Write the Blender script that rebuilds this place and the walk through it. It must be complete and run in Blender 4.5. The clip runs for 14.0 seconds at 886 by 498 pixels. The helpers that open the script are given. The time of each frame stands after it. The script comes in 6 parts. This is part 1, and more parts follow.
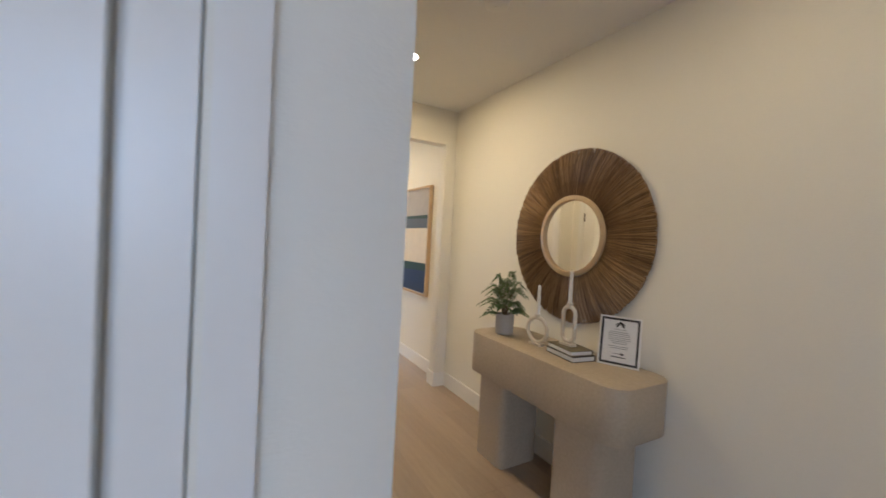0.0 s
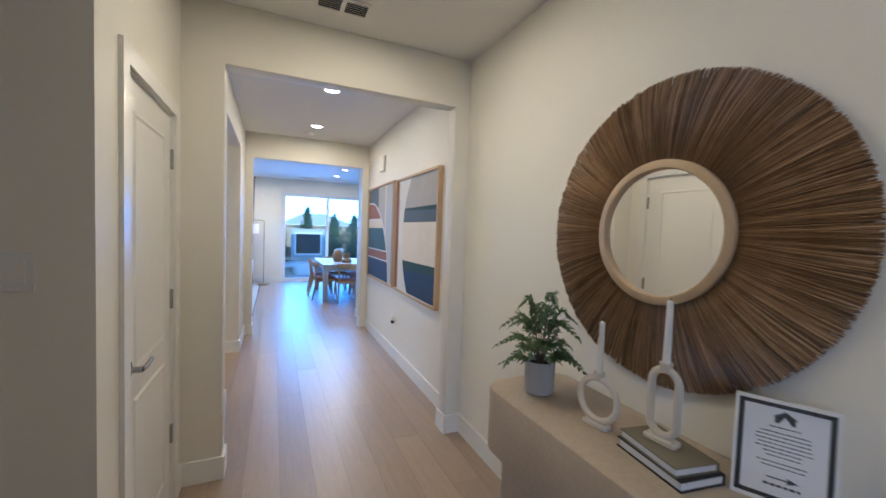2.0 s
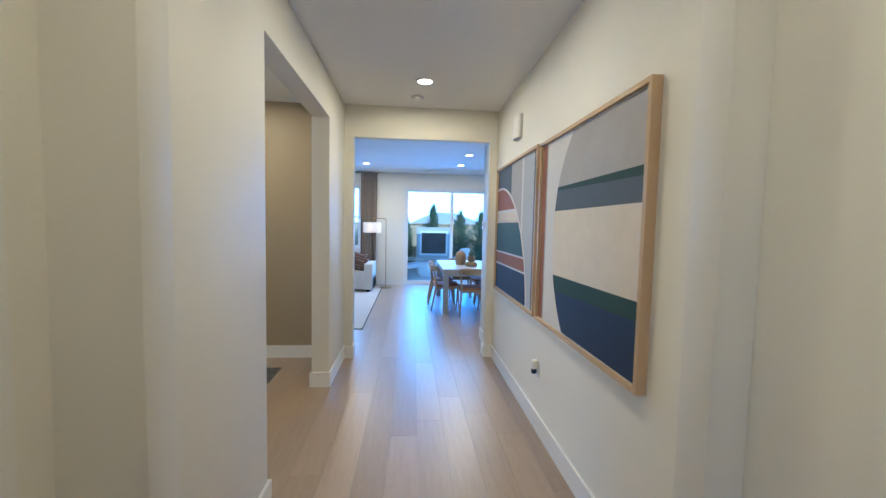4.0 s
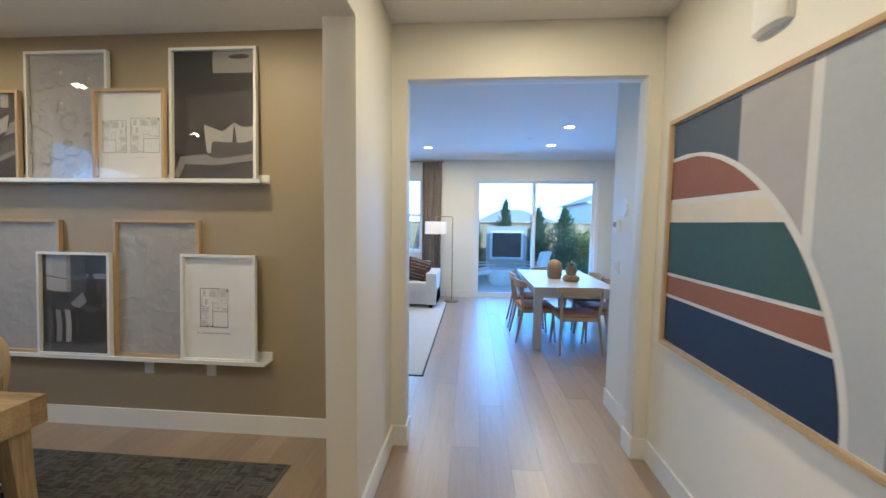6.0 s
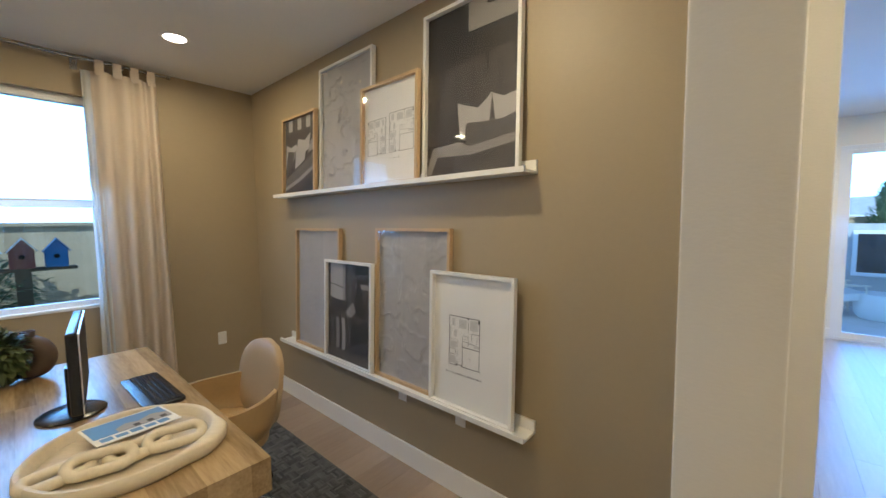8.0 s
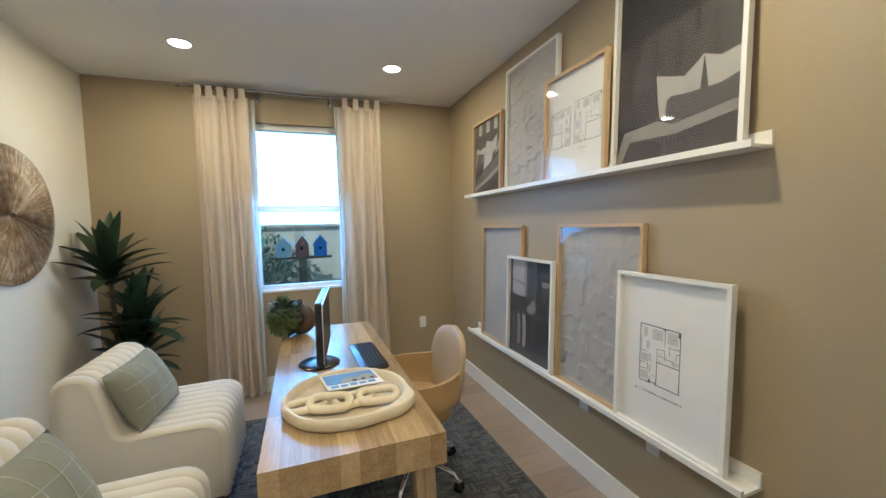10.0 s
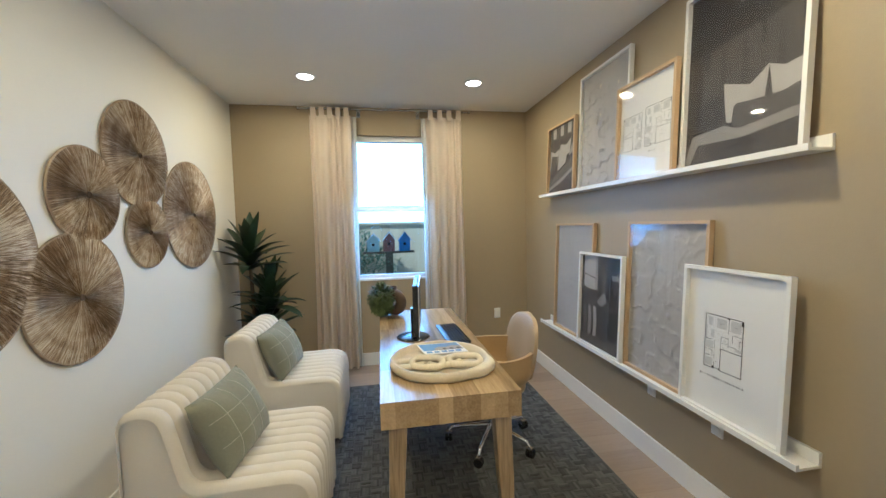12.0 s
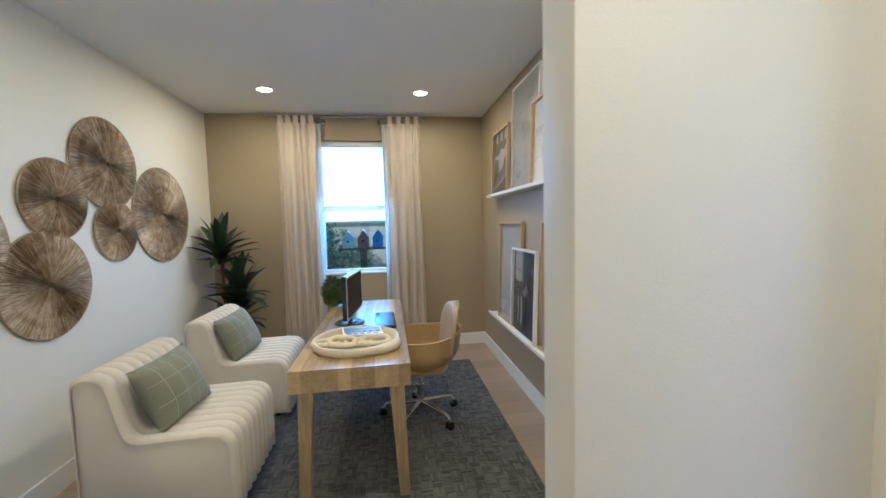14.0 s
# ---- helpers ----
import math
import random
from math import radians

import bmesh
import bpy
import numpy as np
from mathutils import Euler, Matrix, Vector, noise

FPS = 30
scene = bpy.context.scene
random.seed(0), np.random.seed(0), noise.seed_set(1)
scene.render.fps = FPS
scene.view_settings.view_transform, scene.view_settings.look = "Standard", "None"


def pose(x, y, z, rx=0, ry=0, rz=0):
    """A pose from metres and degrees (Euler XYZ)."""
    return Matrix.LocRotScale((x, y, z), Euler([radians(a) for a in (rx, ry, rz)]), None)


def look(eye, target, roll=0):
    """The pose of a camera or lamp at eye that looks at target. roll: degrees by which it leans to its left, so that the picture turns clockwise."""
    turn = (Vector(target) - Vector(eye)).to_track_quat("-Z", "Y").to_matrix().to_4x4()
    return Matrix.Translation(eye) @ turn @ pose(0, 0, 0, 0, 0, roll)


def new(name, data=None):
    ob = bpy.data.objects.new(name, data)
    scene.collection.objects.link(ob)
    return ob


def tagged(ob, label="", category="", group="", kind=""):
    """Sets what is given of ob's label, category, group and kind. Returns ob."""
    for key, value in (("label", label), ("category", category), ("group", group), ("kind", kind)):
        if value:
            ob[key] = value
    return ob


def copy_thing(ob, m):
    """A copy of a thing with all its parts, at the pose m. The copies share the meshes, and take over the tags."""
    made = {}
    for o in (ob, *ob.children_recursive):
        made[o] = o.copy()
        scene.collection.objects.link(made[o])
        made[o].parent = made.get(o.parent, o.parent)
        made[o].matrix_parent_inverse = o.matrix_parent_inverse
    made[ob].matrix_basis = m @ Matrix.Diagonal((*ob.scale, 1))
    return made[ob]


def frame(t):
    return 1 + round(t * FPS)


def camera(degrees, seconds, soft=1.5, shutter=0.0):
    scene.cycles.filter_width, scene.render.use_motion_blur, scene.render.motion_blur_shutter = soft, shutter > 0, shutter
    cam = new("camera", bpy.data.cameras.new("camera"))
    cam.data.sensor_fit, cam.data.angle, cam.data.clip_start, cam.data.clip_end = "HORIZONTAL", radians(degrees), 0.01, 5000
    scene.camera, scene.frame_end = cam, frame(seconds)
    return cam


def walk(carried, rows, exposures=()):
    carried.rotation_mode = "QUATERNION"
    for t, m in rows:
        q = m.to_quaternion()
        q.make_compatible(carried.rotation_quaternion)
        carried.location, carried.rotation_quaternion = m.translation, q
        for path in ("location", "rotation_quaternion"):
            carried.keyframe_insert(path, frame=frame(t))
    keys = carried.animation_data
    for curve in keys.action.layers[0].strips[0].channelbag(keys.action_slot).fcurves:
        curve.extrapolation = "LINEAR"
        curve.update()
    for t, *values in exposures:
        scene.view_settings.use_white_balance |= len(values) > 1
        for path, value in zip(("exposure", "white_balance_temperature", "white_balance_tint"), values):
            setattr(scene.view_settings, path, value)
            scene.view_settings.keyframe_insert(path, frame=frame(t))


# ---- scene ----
cam = camera(99.0, 14.0, shutter=0.2)
PATH = [
    (0, (0.246, 0.856, 1.461), (1.221, 2.601, 1.417), 3.1),
    (0.5, (0.439, 0.985, 1.492), (1.729, 2.513, 1.438), 2.3),
    (1, (0.618, 1.157, 1.514), (1.953, 2.646, 1.455), 2.3),
    (1.5, (0.741, 1.384, 1.517), (1.884, 3.024, 1.441), 2.2),
    (2, (0.873, 1.643, 1.512), (1.691, 3.466, 1.418), 2.1),
    (2.5, (1.026, 1.97, 1.53), (1.446, 3.922, 1.416), 1.8),
    (2.7, (1.073, 2.115, 1.518), (1.361, 4.091, 1.404), 1.8),
    (4.8, (1.259, 3.929, 1.48), (1.413, 5.919, 1.35), 1.2),
    (5, (1.235, 4.106, 1.488), (1.378, 6.097, 1.352), 1.2),
    (5.5, (1.145, 4.54, 1.5), (1.167, 6.535, 1.358), 1.1),
    (6, (1.046, 4.947, 1.506), (0.888, 6.936, 1.367), 0.7),
    (6.5, (0.878, 5.294, 1.511), (0.392, 7.229, 1.369), 0.5),
    (7, (0.719, 5.556, 1.539), (-0.03, 7.404, 1.386), 0.2),
    (7.5, (0.582, 5.744, 1.551), (-0.458, 7.445, 1.399), -0.1),
    (8, (0.491, 5.842, 1.54), (-0.827, 7.34, 1.393), -0.6),
    (8.5, (0.471, 5.878, 1.532), (-0.998, 7.227, 1.387), -0.8),
    (9, (0.483, 5.913, 1.527), (-1.16, 7.046, 1.39), -1.1),
    (11.3, (0.639, 5.848, 1.508), (-1.325, 6.202, 1.382), -1.4),
    (11.5, (0.684, 5.821, 1.511), (-1.283, 6.159, 1.387), -1.4),
    (12, (0.826, 5.763, 1.507), (-1.143, 6.089, 1.38), -1.3),
    (12.5, (0.93, 5.773, 1.51), (-1.04, 6.091, 1.379), -1.3),
    (13, (1.031, 5.844, 1.511), (-0.946, 6.116, 1.378), -1.4),
    (13.5, (1.17, 6.029, 1.517), (-0.816, 6.219, 1.383), -1.5),
    (14, (1.221, 6.277, 1.503), (-0.755, 6.556, 1.363), -1.4),
]
walk(cam, [(t, look(eye, target, roll)) for t, eye, target, roll in PATH], exposures=[(0.0, 0.7, 6200, 18), (0.5, 0.5, 5700, 18), (1.0, 0.4, 5350, 19), (2.5, 0.5, 5050, 17), (5.0, 0.3, 5100, 11), (6.0, 0.35, 5550, 13), (7.0, 0.3, 6600, 14), (8.0, 0.4, 5700, 15), (9.0, 0.65, 5300, 11), (11.5, 0.8, 5250, 11), (13.0, 0.85, 5250, 11), (14.0, 0.75, 5000, 12)])

# ---- world, sun, lamps ----
world = bpy.data.worlds.new("world")
scene.world = world
world.use_nodes = True
wn = world.node_tree
sky = wn.nodes.new("ShaderNodeTexSky")
sky.sky_type, sky.sun_disc = "NISHITA", False
sky.sun_elevation, sky.sun_rotation = radians(35), radians(155)
sky.air_density, sky.dust_density, sky.ozone_density = 1.0, 0.8, 3.0
wn.nodes["Background"].inputs["Strength"].default_value = 0.15
wn.links.new(sky.outputs[0], wn.nodes["Background"].inputs["Color"])

sun_data = bpy.data.lights.new("sun", "SUN")
sun_data.energy, sun_data.angle, sun_data.color = 4.0, radians(0.5), (1.0, 0.9, 0.75)
sun = new("sun", sun_data)
sun.matrix_world = look((0, 0, 30), (-0.344 * 20, 0.743 * 20, 30 - 0.574 * 20))

WARM = (1.0, 0.80, 0.44)
LAMPS = [  # recessed ceiling lamps: x, y, watts, room
    # the foyer lamp at y 1.5 is added out of view as fill light
    (1.29, 3.36, 38, "foyer"), (1.29, 1.5, 16, "foyer"),
    (1.34, 5.25, 32, "hall"), (1.34, 6.63, 48, "hall"),
    # the last office lamp is unseen, assumed by symmetry with the others
    (-2.5, 5.2, 40, "office"), (-2.5, 6.62, 40, "office"), (-0.46, 6.66, 46, "office"), (-0.46, 5.2, 22, "office"),
    (0.28, 11.3, 88, "great room"), (2.25, 11.15, 88, "great room"), (2.25, 10.0, 76, "great room"),
]
CEIL = 2.75
for lx, ly, watts, room in LAMPS:
    ld = bpy.data.lights.new("downlight", "AREA")
    ld.shape, ld.size, ld.energy, ld.color = "DISK", 0.10, watts * 0.215, WARM
    lo = new("downlight", ld)
    lo.matrix_world = pose(lx, ly, CEIL - 0.0055)


def window_light(name, eye, target, w, h, watts, colour=(0.36, 0.62, 1.0)):
    """Sky light in a window's opening."""
    d = bpy.data.lights.new(name, "AREA")
    d.shape, d.size, d.size_y, d.energy, d.color = "RECTANGLE", w, h, watts, colour
    o = new(name, d)
    o.matrix_world = look(eye, target)
    return o


window_light("slider_sky", (2.26, 12.70, 1.2), (1.9, 9.0, -0.9), 2.3, 2.0, 82, (0.10, 0.43, 1.0))
window_light("great_window_sky", (-0.8, 12.72, 1.6), (-0.8, 9.5, 0.0), 1.5, 1.4, 34, (0.24, 0.54, 1.0))
window_light("office_window_sky", (-3.345, 5.895, 1.71), (-2.2, 5.895, 0.4), 0.68, 1.3, 13, (0.30, 0.60, 1.0))
# added fill lamp at an assumed, unseen front door, placed to light the east side
window_light("unseen_entry_fill", (-0.45, -0.9, 1.9), (0.3, 4, 1.5), 0.9, 1.2, 4.5, (0.84, 0.90, 1.0))

# ---- materials ----
def material(name, colour, rough=0.6, metal=0.0, var=0.06, grain=40.0, coarse=3.0, bump=0.0, bump_scale=200.0, stretch=(1, 1, 1), random_hue=0.0, bump_depth=0.004, coat=0.0, spec=0.5, sheen=0.0):
    """A surface with variation at two scales, fine relief and, for pieces, a shift from piece to piece."""
    m = bpy.data.materials.new(name)
    m.use_nodes = True
    t = m.node_tree
    b = t.nodes["Principled BSDF"]
    b.inputs["Roughness"].default_value = rough
    b.inputs["Metallic"].default_value = metal
    b.inputs["Coat Weight"].default_value = coat
    b.inputs["Specular IOR Level"].default_value = spec
    b.inputs["Sheen Weight"].default_value = sheen
    co = t.nodes.new("ShaderNodeTexCoord")
    mp = t.nodes.new("ShaderNodeMapping")
    mp.inputs["Scale"].default_value = stretch
    t.links.new(co.outputs["Object"], mp.inputs[0])
    n1 = t.nodes.new("ShaderNodeTexNoise")
    n1.inputs["Scale"].default_value, n1.inputs["Detail"].default_value = grain, 4
    n2 = t.nodes.new("ShaderNodeTexNoise")
    n2.inputs["Scale"].default_value, n2.inputs["Detail"].default_value = coarse, 3
    for n in (n1, n2):
        t.links.new(mp.outputs[0], n.inputs["Vector"])
    add = t.nodes.new("ShaderNodeMath")
    add.operation = "ADD"
    t.links.new(n1.outputs[0], add.inputs[0])
    t.links.new(n2.outputs[0], add.inputs[1])
    last = add
    if random_hue:
        oi = t.nodes.new("ShaderNodeObjectInfo")
        mu = t.nodes.new("ShaderNodeMath")
        mu.operation, mu.inputs[1].default_value = "MULTIPLY_ADD", random_hue
        t.links.new(oi.outputs["Random"], mu.inputs[0])
        t.links.new(add.outputs[0], mu.inputs[2])
        last = mu
    ramp = t.nodes.new("ShaderNodeValToRGB")
    lo, hi = ramp.color_ramp.elements
    mid = 1.0 + random_hue / 2
    mr = t.nodes.new("ShaderNodeMapRange")
    mr.inputs["From Min"].default_value, mr.inputs["From Max"].default_value = mid - 0.5 - random_hue / 2, mid + 0.5 + random_hue / 2
    t.links.new(last.outputs[0], mr.inputs["Value"])
    t.links.new(mr.outputs[0], ramp.inputs[0])
    c = colour if isinstance(colour[0], (tuple, list)) else (colour, colour)
    lo.color = (*[max(0, v * (1 - var)) for v in c[0]], 1)
    hi.color = (*[min(1, v * (1 + var)) for v in c[1]], 1)
    t.links.new(ramp.outputs[0], b.inputs["Base Color"])
    if bump:
        n3 = t.nodes.new("ShaderNodeTexNoise")
        n3.inputs["Scale"].default_value, n3.inputs["Detail"].default_value = bump_scale, 2
        t.links.new(mp.outputs[0], n3.inputs["Vector"])
        bp = t.nodes.new("ShaderNodeBump")
        bp.inputs["Strength"].default_value, bp.inputs["Distance"].default_value = bump, bump_depth
        t.links.new(n3.outputs[0], bp.inputs["Height"])
        t.links.new(bp.outputs[0], b.inputs["Normal"])
    return m


def glow(name, colour, strength):
    m = bpy.data.materials.new(name)
    m.use_nodes = True
    b = m.node_tree.nodes["Principled BSDF"]
    b.inputs["Base Color"].default_value = (*colour, 1)
    b.inputs["Emission Color"].default_value = (*colour, 1)
    b.inputs["Emission Strength"].default_value = strength
    return m


def clear_glass(name, tint=(1, 1, 1), rough=0.0):
    """A thin pane: see-through, with a mirror's gloss on top."""
    m = bpy.data.materials.new(name)
    m.use_nodes = True
    t = m.node_tree
    t.nodes.clear()
    out = t.nodes.new("ShaderNodeOutputMaterial")
    mix = t.nodes.new("ShaderNodeMixShader")
    tr = t.nodes.new("ShaderNodeBsdfTransparent")
    gl = t.nodes.new("ShaderNodeBsdfGlossy")
    lw = t.nodes.new("ShaderNodeLayerWeight")
    lw.inputs["Blend"].default_value = 0.5
    pw = t.nodes.new("ShaderNodeMath")
    pw.operation, pw.inputs[1].default_value = "POWER", 5.0
    fr = t.nodes.new("ShaderNodeMath")
    fr.operation, fr.inputs[1].default_value, fr.inputs[2].default_value = "MULTIPLY_ADD", 0.6, 0.03
    t.links.new(lw.outputs["Facing"], pw.inputs[0])
    t.links.new(pw.outputs[0], fr.inputs[0])
    tr.inputs["Color"].default_value = (*tint, 1)
    gl.inputs["Roughness"].default_value = rough
    t.links.new(fr.outputs[0], mix.inputs[0])
    t.links.new(tr.outputs[0], mix.inputs[1])
    t.links.new(gl.outputs[0], mix.inputs[2])
    t.links.new(mix.outputs[0], out.inputs[0])
    return m


M = {}
M["wall"] = material("warm white wall paint", (0.80, 0.77, 0.69), 0.55, var=0.015, grain=60, bump=0.13, bump_scale=110, stretch=(1, 1, 1.8))
M["ceiling"] = material("white ceiling paint", (0.80, 0.79, 0.77), 0.8, var=0.015, bump=0.15, bump_scale=140)
M["taupe"] = material("taupe wall paint", (0.37, 0.297, 0.19), 0.5, var=0.025, bump=0.12, bump_scale=160)
M["trim"] = material("white satin trim paint", (0.80, 0.785, 0.75), 0.3, var=0.012)
M["oak_floor"] = material("pale oak flooring", ((0.255, 0.176, 0.117), (0.40, 0.298, 0.210)), 0.40, var=0.08, grain=26, coarse=4, stretch=(9, 0.7, 1), bump=0.05, bump_scale=50, random_hue=0.9, spec=1.0)
M["oak_floor"].node_tree.nodes["Principled BSDF"].inputs["Coat Weight"].default_value = 0.4
M["oak_floor"].node_tree.nodes["Principled BSDF"].inputs["Coat Roughness"].default_value = 0.30
M["metal"] = material("brushed nickel", (0.42, 0.41, 0.40), 0.25, 1.0, var=0.04)
M["chrome"] = material("polished chrome", (0.8, 0.8, 0.8), 0.08, 1.0, var=0.02)
M["black"] = material("black plastic", (0.012, 0.012, 0.014), 0.25, var=0.1)
M["screen_black"] = material("matt black screen", (0.006, 0.006, 0.008), 0.45, var=0.1, spec=0.2)
M["white_plastic"] = material("white plastic", (0.78, 0.77, 0.74), 0.35, var=0.01)
M["duct_shade"] = material("painted duct shade", (0.05, 0.045, 0.04), 0.8)
M["lamp_glow"] = glow("lit lamp lens", (1.0, 0.88, 0.72), 11.0)
M["bulb_glow"] = glow("lit warm bulb", (1.0, 0.72, 0.42), 20.0)
M["glass"] = clear_glass("window glass", (0.76, 0.91, 1.0))
M["vinyl"] = material("white vinyl window frame", (0.78, 0.79, 0.80), 0.35, var=0.01)
M["mirror"] = material("mirror silver", (0.92, 0.92, 0.91), 0.01, 1.0, var=0.0)
M["concrete"] = material("grey patio concrete", (0.48, 0.49, 0.50), 0.8, var=0.12, grain=30, bump=0.2, bump_scale=80)
M["patio_concrete"] = material("pale patio concrete", (0.60, 0.61, 0.61), 0.8, var=0.10, grain=30, bump=0.2, bump_scale=80)
M["earth"] = material("dry ground", (0.16, 0.13, 0.095), 0.95, var=0.25, grain=8, coarse=0.5)
M["stucco"] = material("cream stucco", (0.74, 0.70, 0.64), 0.9, var=0.06, bump=0.4, bump_scale=60)
M["roof"] = material("grey concrete roof tiles", (0.46, 0.455, 0.45), 0.85, var=0.15)
M["fence"] = material("weathered cedar fence boards", ((0.45, 0.33, 0.20), (0.68, 0.54, 0.36)), 0.75, var=0.12, grain=14, stretch=(6, 6, 0.6), random_hue=0.8)

# ---- building blocks ----
def add_box(bm, x0, x1, y0, y1, z0, z1, m=None):
    vs = [bm.verts.new(Vector(p) if m is None else m @ Vector(p)) for p in ((x0, y0, z0), (x1, y0, z0), (x1, y1, z0), (x0, y1, z0), (x0, y0, z1), (x1, y0, z1), (x1, y1, z1), (x0, y1, z1))]
    for f in ((3, 2, 1, 0), (4, 5, 6, 7), (0, 1, 5, 4), (1, 2, 6, 5), (2, 3, 7, 6), (3, 0, 4, 7)):
        bm.faces.new([vs[i] for i in f])
    return vs


def soften(bm, width, segments=2):
    """Round the sharp edges of a mesh."""
    edges = [e for e in bm.edges if len(e.link_faces) == 2 and e.calc_face_angle(0) > 0.6]
    bmesh.ops.bevel(bm, geom=edges, offset=width, segments=segments, affect="EDGES", profile=0.5, clamp_overlap=True)


def boxes(*bs, bevel=0.0, segments=2):
    bm = bmesh.new()
    for b in bs:
        add_box(bm, *b)
    if bevel:
        soften(bm, bevel, segments)
    return bm


def prism(points, depth, axis="z", at=0.0, bevel=0.0, segments=2):
    """A closed outline of 2D points, extruded from at over depth along an axis (z: x,y points; y: x,z points; x: y,z points)."""
    bm = bmesh.new()
    put = {"z": lambda a, b, c: (a, b, c), "y": lambda a, b, c: (a, c, b), "x": lambda a, b, c: (c, a, b)}[axis]
    lo = [bm.verts.new(put(a, b, at)) for a, b in points]
    hi = [bm.verts.new(put(a, b, at + depth)) for a, b in points]
    bm.faces.new(lo)
    bm.faces.new(hi)
    for i in range(len(points)):
        j = (i + 1) % len(points)
        bm.faces.new((lo[i], lo[j], hi[j], hi[i]))
    bmesh.ops.recalc_face_normals(bm, faces=bm.faces)
    if bevel:
        soften(bm, bevel, segments)
    return bm


def lathe(profile, segments=32, bm=None, m=None, cap=True):
    """A profile of (radius, z) turned round z."""
    bm = bm or bmesh.new()
    rings = []
    for r, z in profile:
        if r < 1e-5:
            p = Vector((0, 0, z))
            rings.append([bm.verts.new(p if m is None else m @ p)])
        else:
            ring = []
            for k in range(segments):
                a = math.tau * k / segments
                p = Vector((r * math.cos(a), r * math.sin(a), z))
                ring.append(bm.verts.new(p if m is None else m @ p))
            rings.append(ring)
    for a, b in zip(rings, rings[1:]):
        for k in range(segments):
            j = (k + 1) % segments
            if len(a) == 1 and len(b) == 1:
                continue
            if len(a) == 1:
                bm.faces.new((a[0], b[j], b[k]))
            elif len(b) == 1:
                bm.faces.new((a[k], a[j], b[0]))
            else:
                bm.faces.new((a[k], a[j], b[j], b[k]))
    if cap:
        if len(rings[0]) > 1:
            bm.faces.new(rings[0][::-1])
        if len(rings[-1]) > 1:
            bm.faces.new(rings[-1])
    bmesh.ops.recalc_face_normals(bm, faces=bm.faces)
    return bm


def tube(points, radius, segments=10, bm=None, closed=False):
    """A round bar along 3D points; radius may be one number or one for each point."""
    bm = bm or bmesh.new()
    pts = [Vector(p) for p in points]
    n = len(pts)
    rad = radius if isinstance(radius, (list, tuple)) else [radius] * n
    rings, up = [], None
    for i, p in enumerate(pts):
        a = pts[(i - 1) % n] if closed or i else pts[0]
        b = pts[(i + 1) % n] if closed or i < n - 1 else pts[-1]
        way = (b - a).normalized()
        if up is None:
            up = way.orthogonal().normalized()
        side = way.cross(up).normalized()
        up = side.cross(way).normalized()
        rings.append([bm.verts.new(p + rad[i] * (math.cos(math.tau * k / segments) * side + math.sin(math.tau * k / segments) * up)) for k in range(segments)])
    pairs = list(zip(rings, rings[1:])) + ([(rings[-1], rings[0])] if closed else [])
    for a, b in pairs:
        for k in range(segments):
            j = (k + 1) % segments
            bm.faces.new((a[k], a[j], b[j], b[k]))
    if not closed:
        bm.faces.new(rings[0][::-1])
        bm.faces.new(rings[-1])
    bmesh.ops.recalc_face_normals(bm, faces=bm.faces)
    return bm


def rounded(x0, x1, y0, y1, r, steps=6):
    """The outline of a rectangle with round corners."""
    pts = []
    for cx, cy, a0 in ((x1 - r, y1 - r, 0), (x0 + r, y1 - r, 90), (x0 + r, y0 + r, 180), (x1 - r, y0 + r, 270)):
        for k in range(steps + 1):
            a = radians(a0 + 90 * k / steps)
            pts.append((cx + r * math.cos(a), cy + r * math.sin(a)))
    return pts


def mesh_of(name, bm, mat, smooth=None):
    me = bpy.data.meshes.new(name)
    bm.to_mesh(me)
    bm.free()
    for mm in mat if isinstance(mat, (list, tuple)) else [mat]:
        me.materials.append(mm)
    if smooth:
        me.polygons.foreach_set("use_smooth", [True] * len(me.polygons))
        me.set_sharp_from_angle(angle=radians(smooth))
    return me


def part(name, bm, mat, parent=None, label="", smooth=40):
    """ONE mesh object under a thing or a part; with no parent, a thing of its own."""
    ob = new(name, mesh_of(name, bm, mat, smooth))
    if parent is not None:
        ob.parent = parent
    return tagged(ob, label)


def thing(name, label, category, group="", m=None):
    """An Empty that parents the parts of a thing."""
    e = new(name)
    e.empty_display_size = 0.1
    if m is not None:
        e.matrix_world = m
    return tagged(e, label, category, group)


def structure(name, bm, mat, label, category, smooth=30):
    return tagged(part(name, bm, mat, smooth=smooth), label, category, kind="structure")


# ---- the house ----
EAST, ENTRY, HEAD1, HEAD2 = 2.18, 1.31, 4.15, 7.39
OFF_N, OFF_S, OFF_W, FAR = 7.42, 4.33, -3.30, 12.60


def wall_with_doorway(x0, x1, y0, y1, a, b, top, along, round_edges=0.006):
    """A wall block with one doorway from a to b that reaches the floor."""
    lo, hi = (x0, x1) if along == "x" else (y0, y1)
    outline = [(lo, 0), (a, 0), (a, top), (b, top), (b, 0), (hi, 0), (hi, CEIL), (lo, CEIL)]
    return prism(outline, (y1 - y0) if along == "x" else (x1 - x0), "y" if along == "x" else "x", y0 if along == "x" else x0, round_edges, 2)


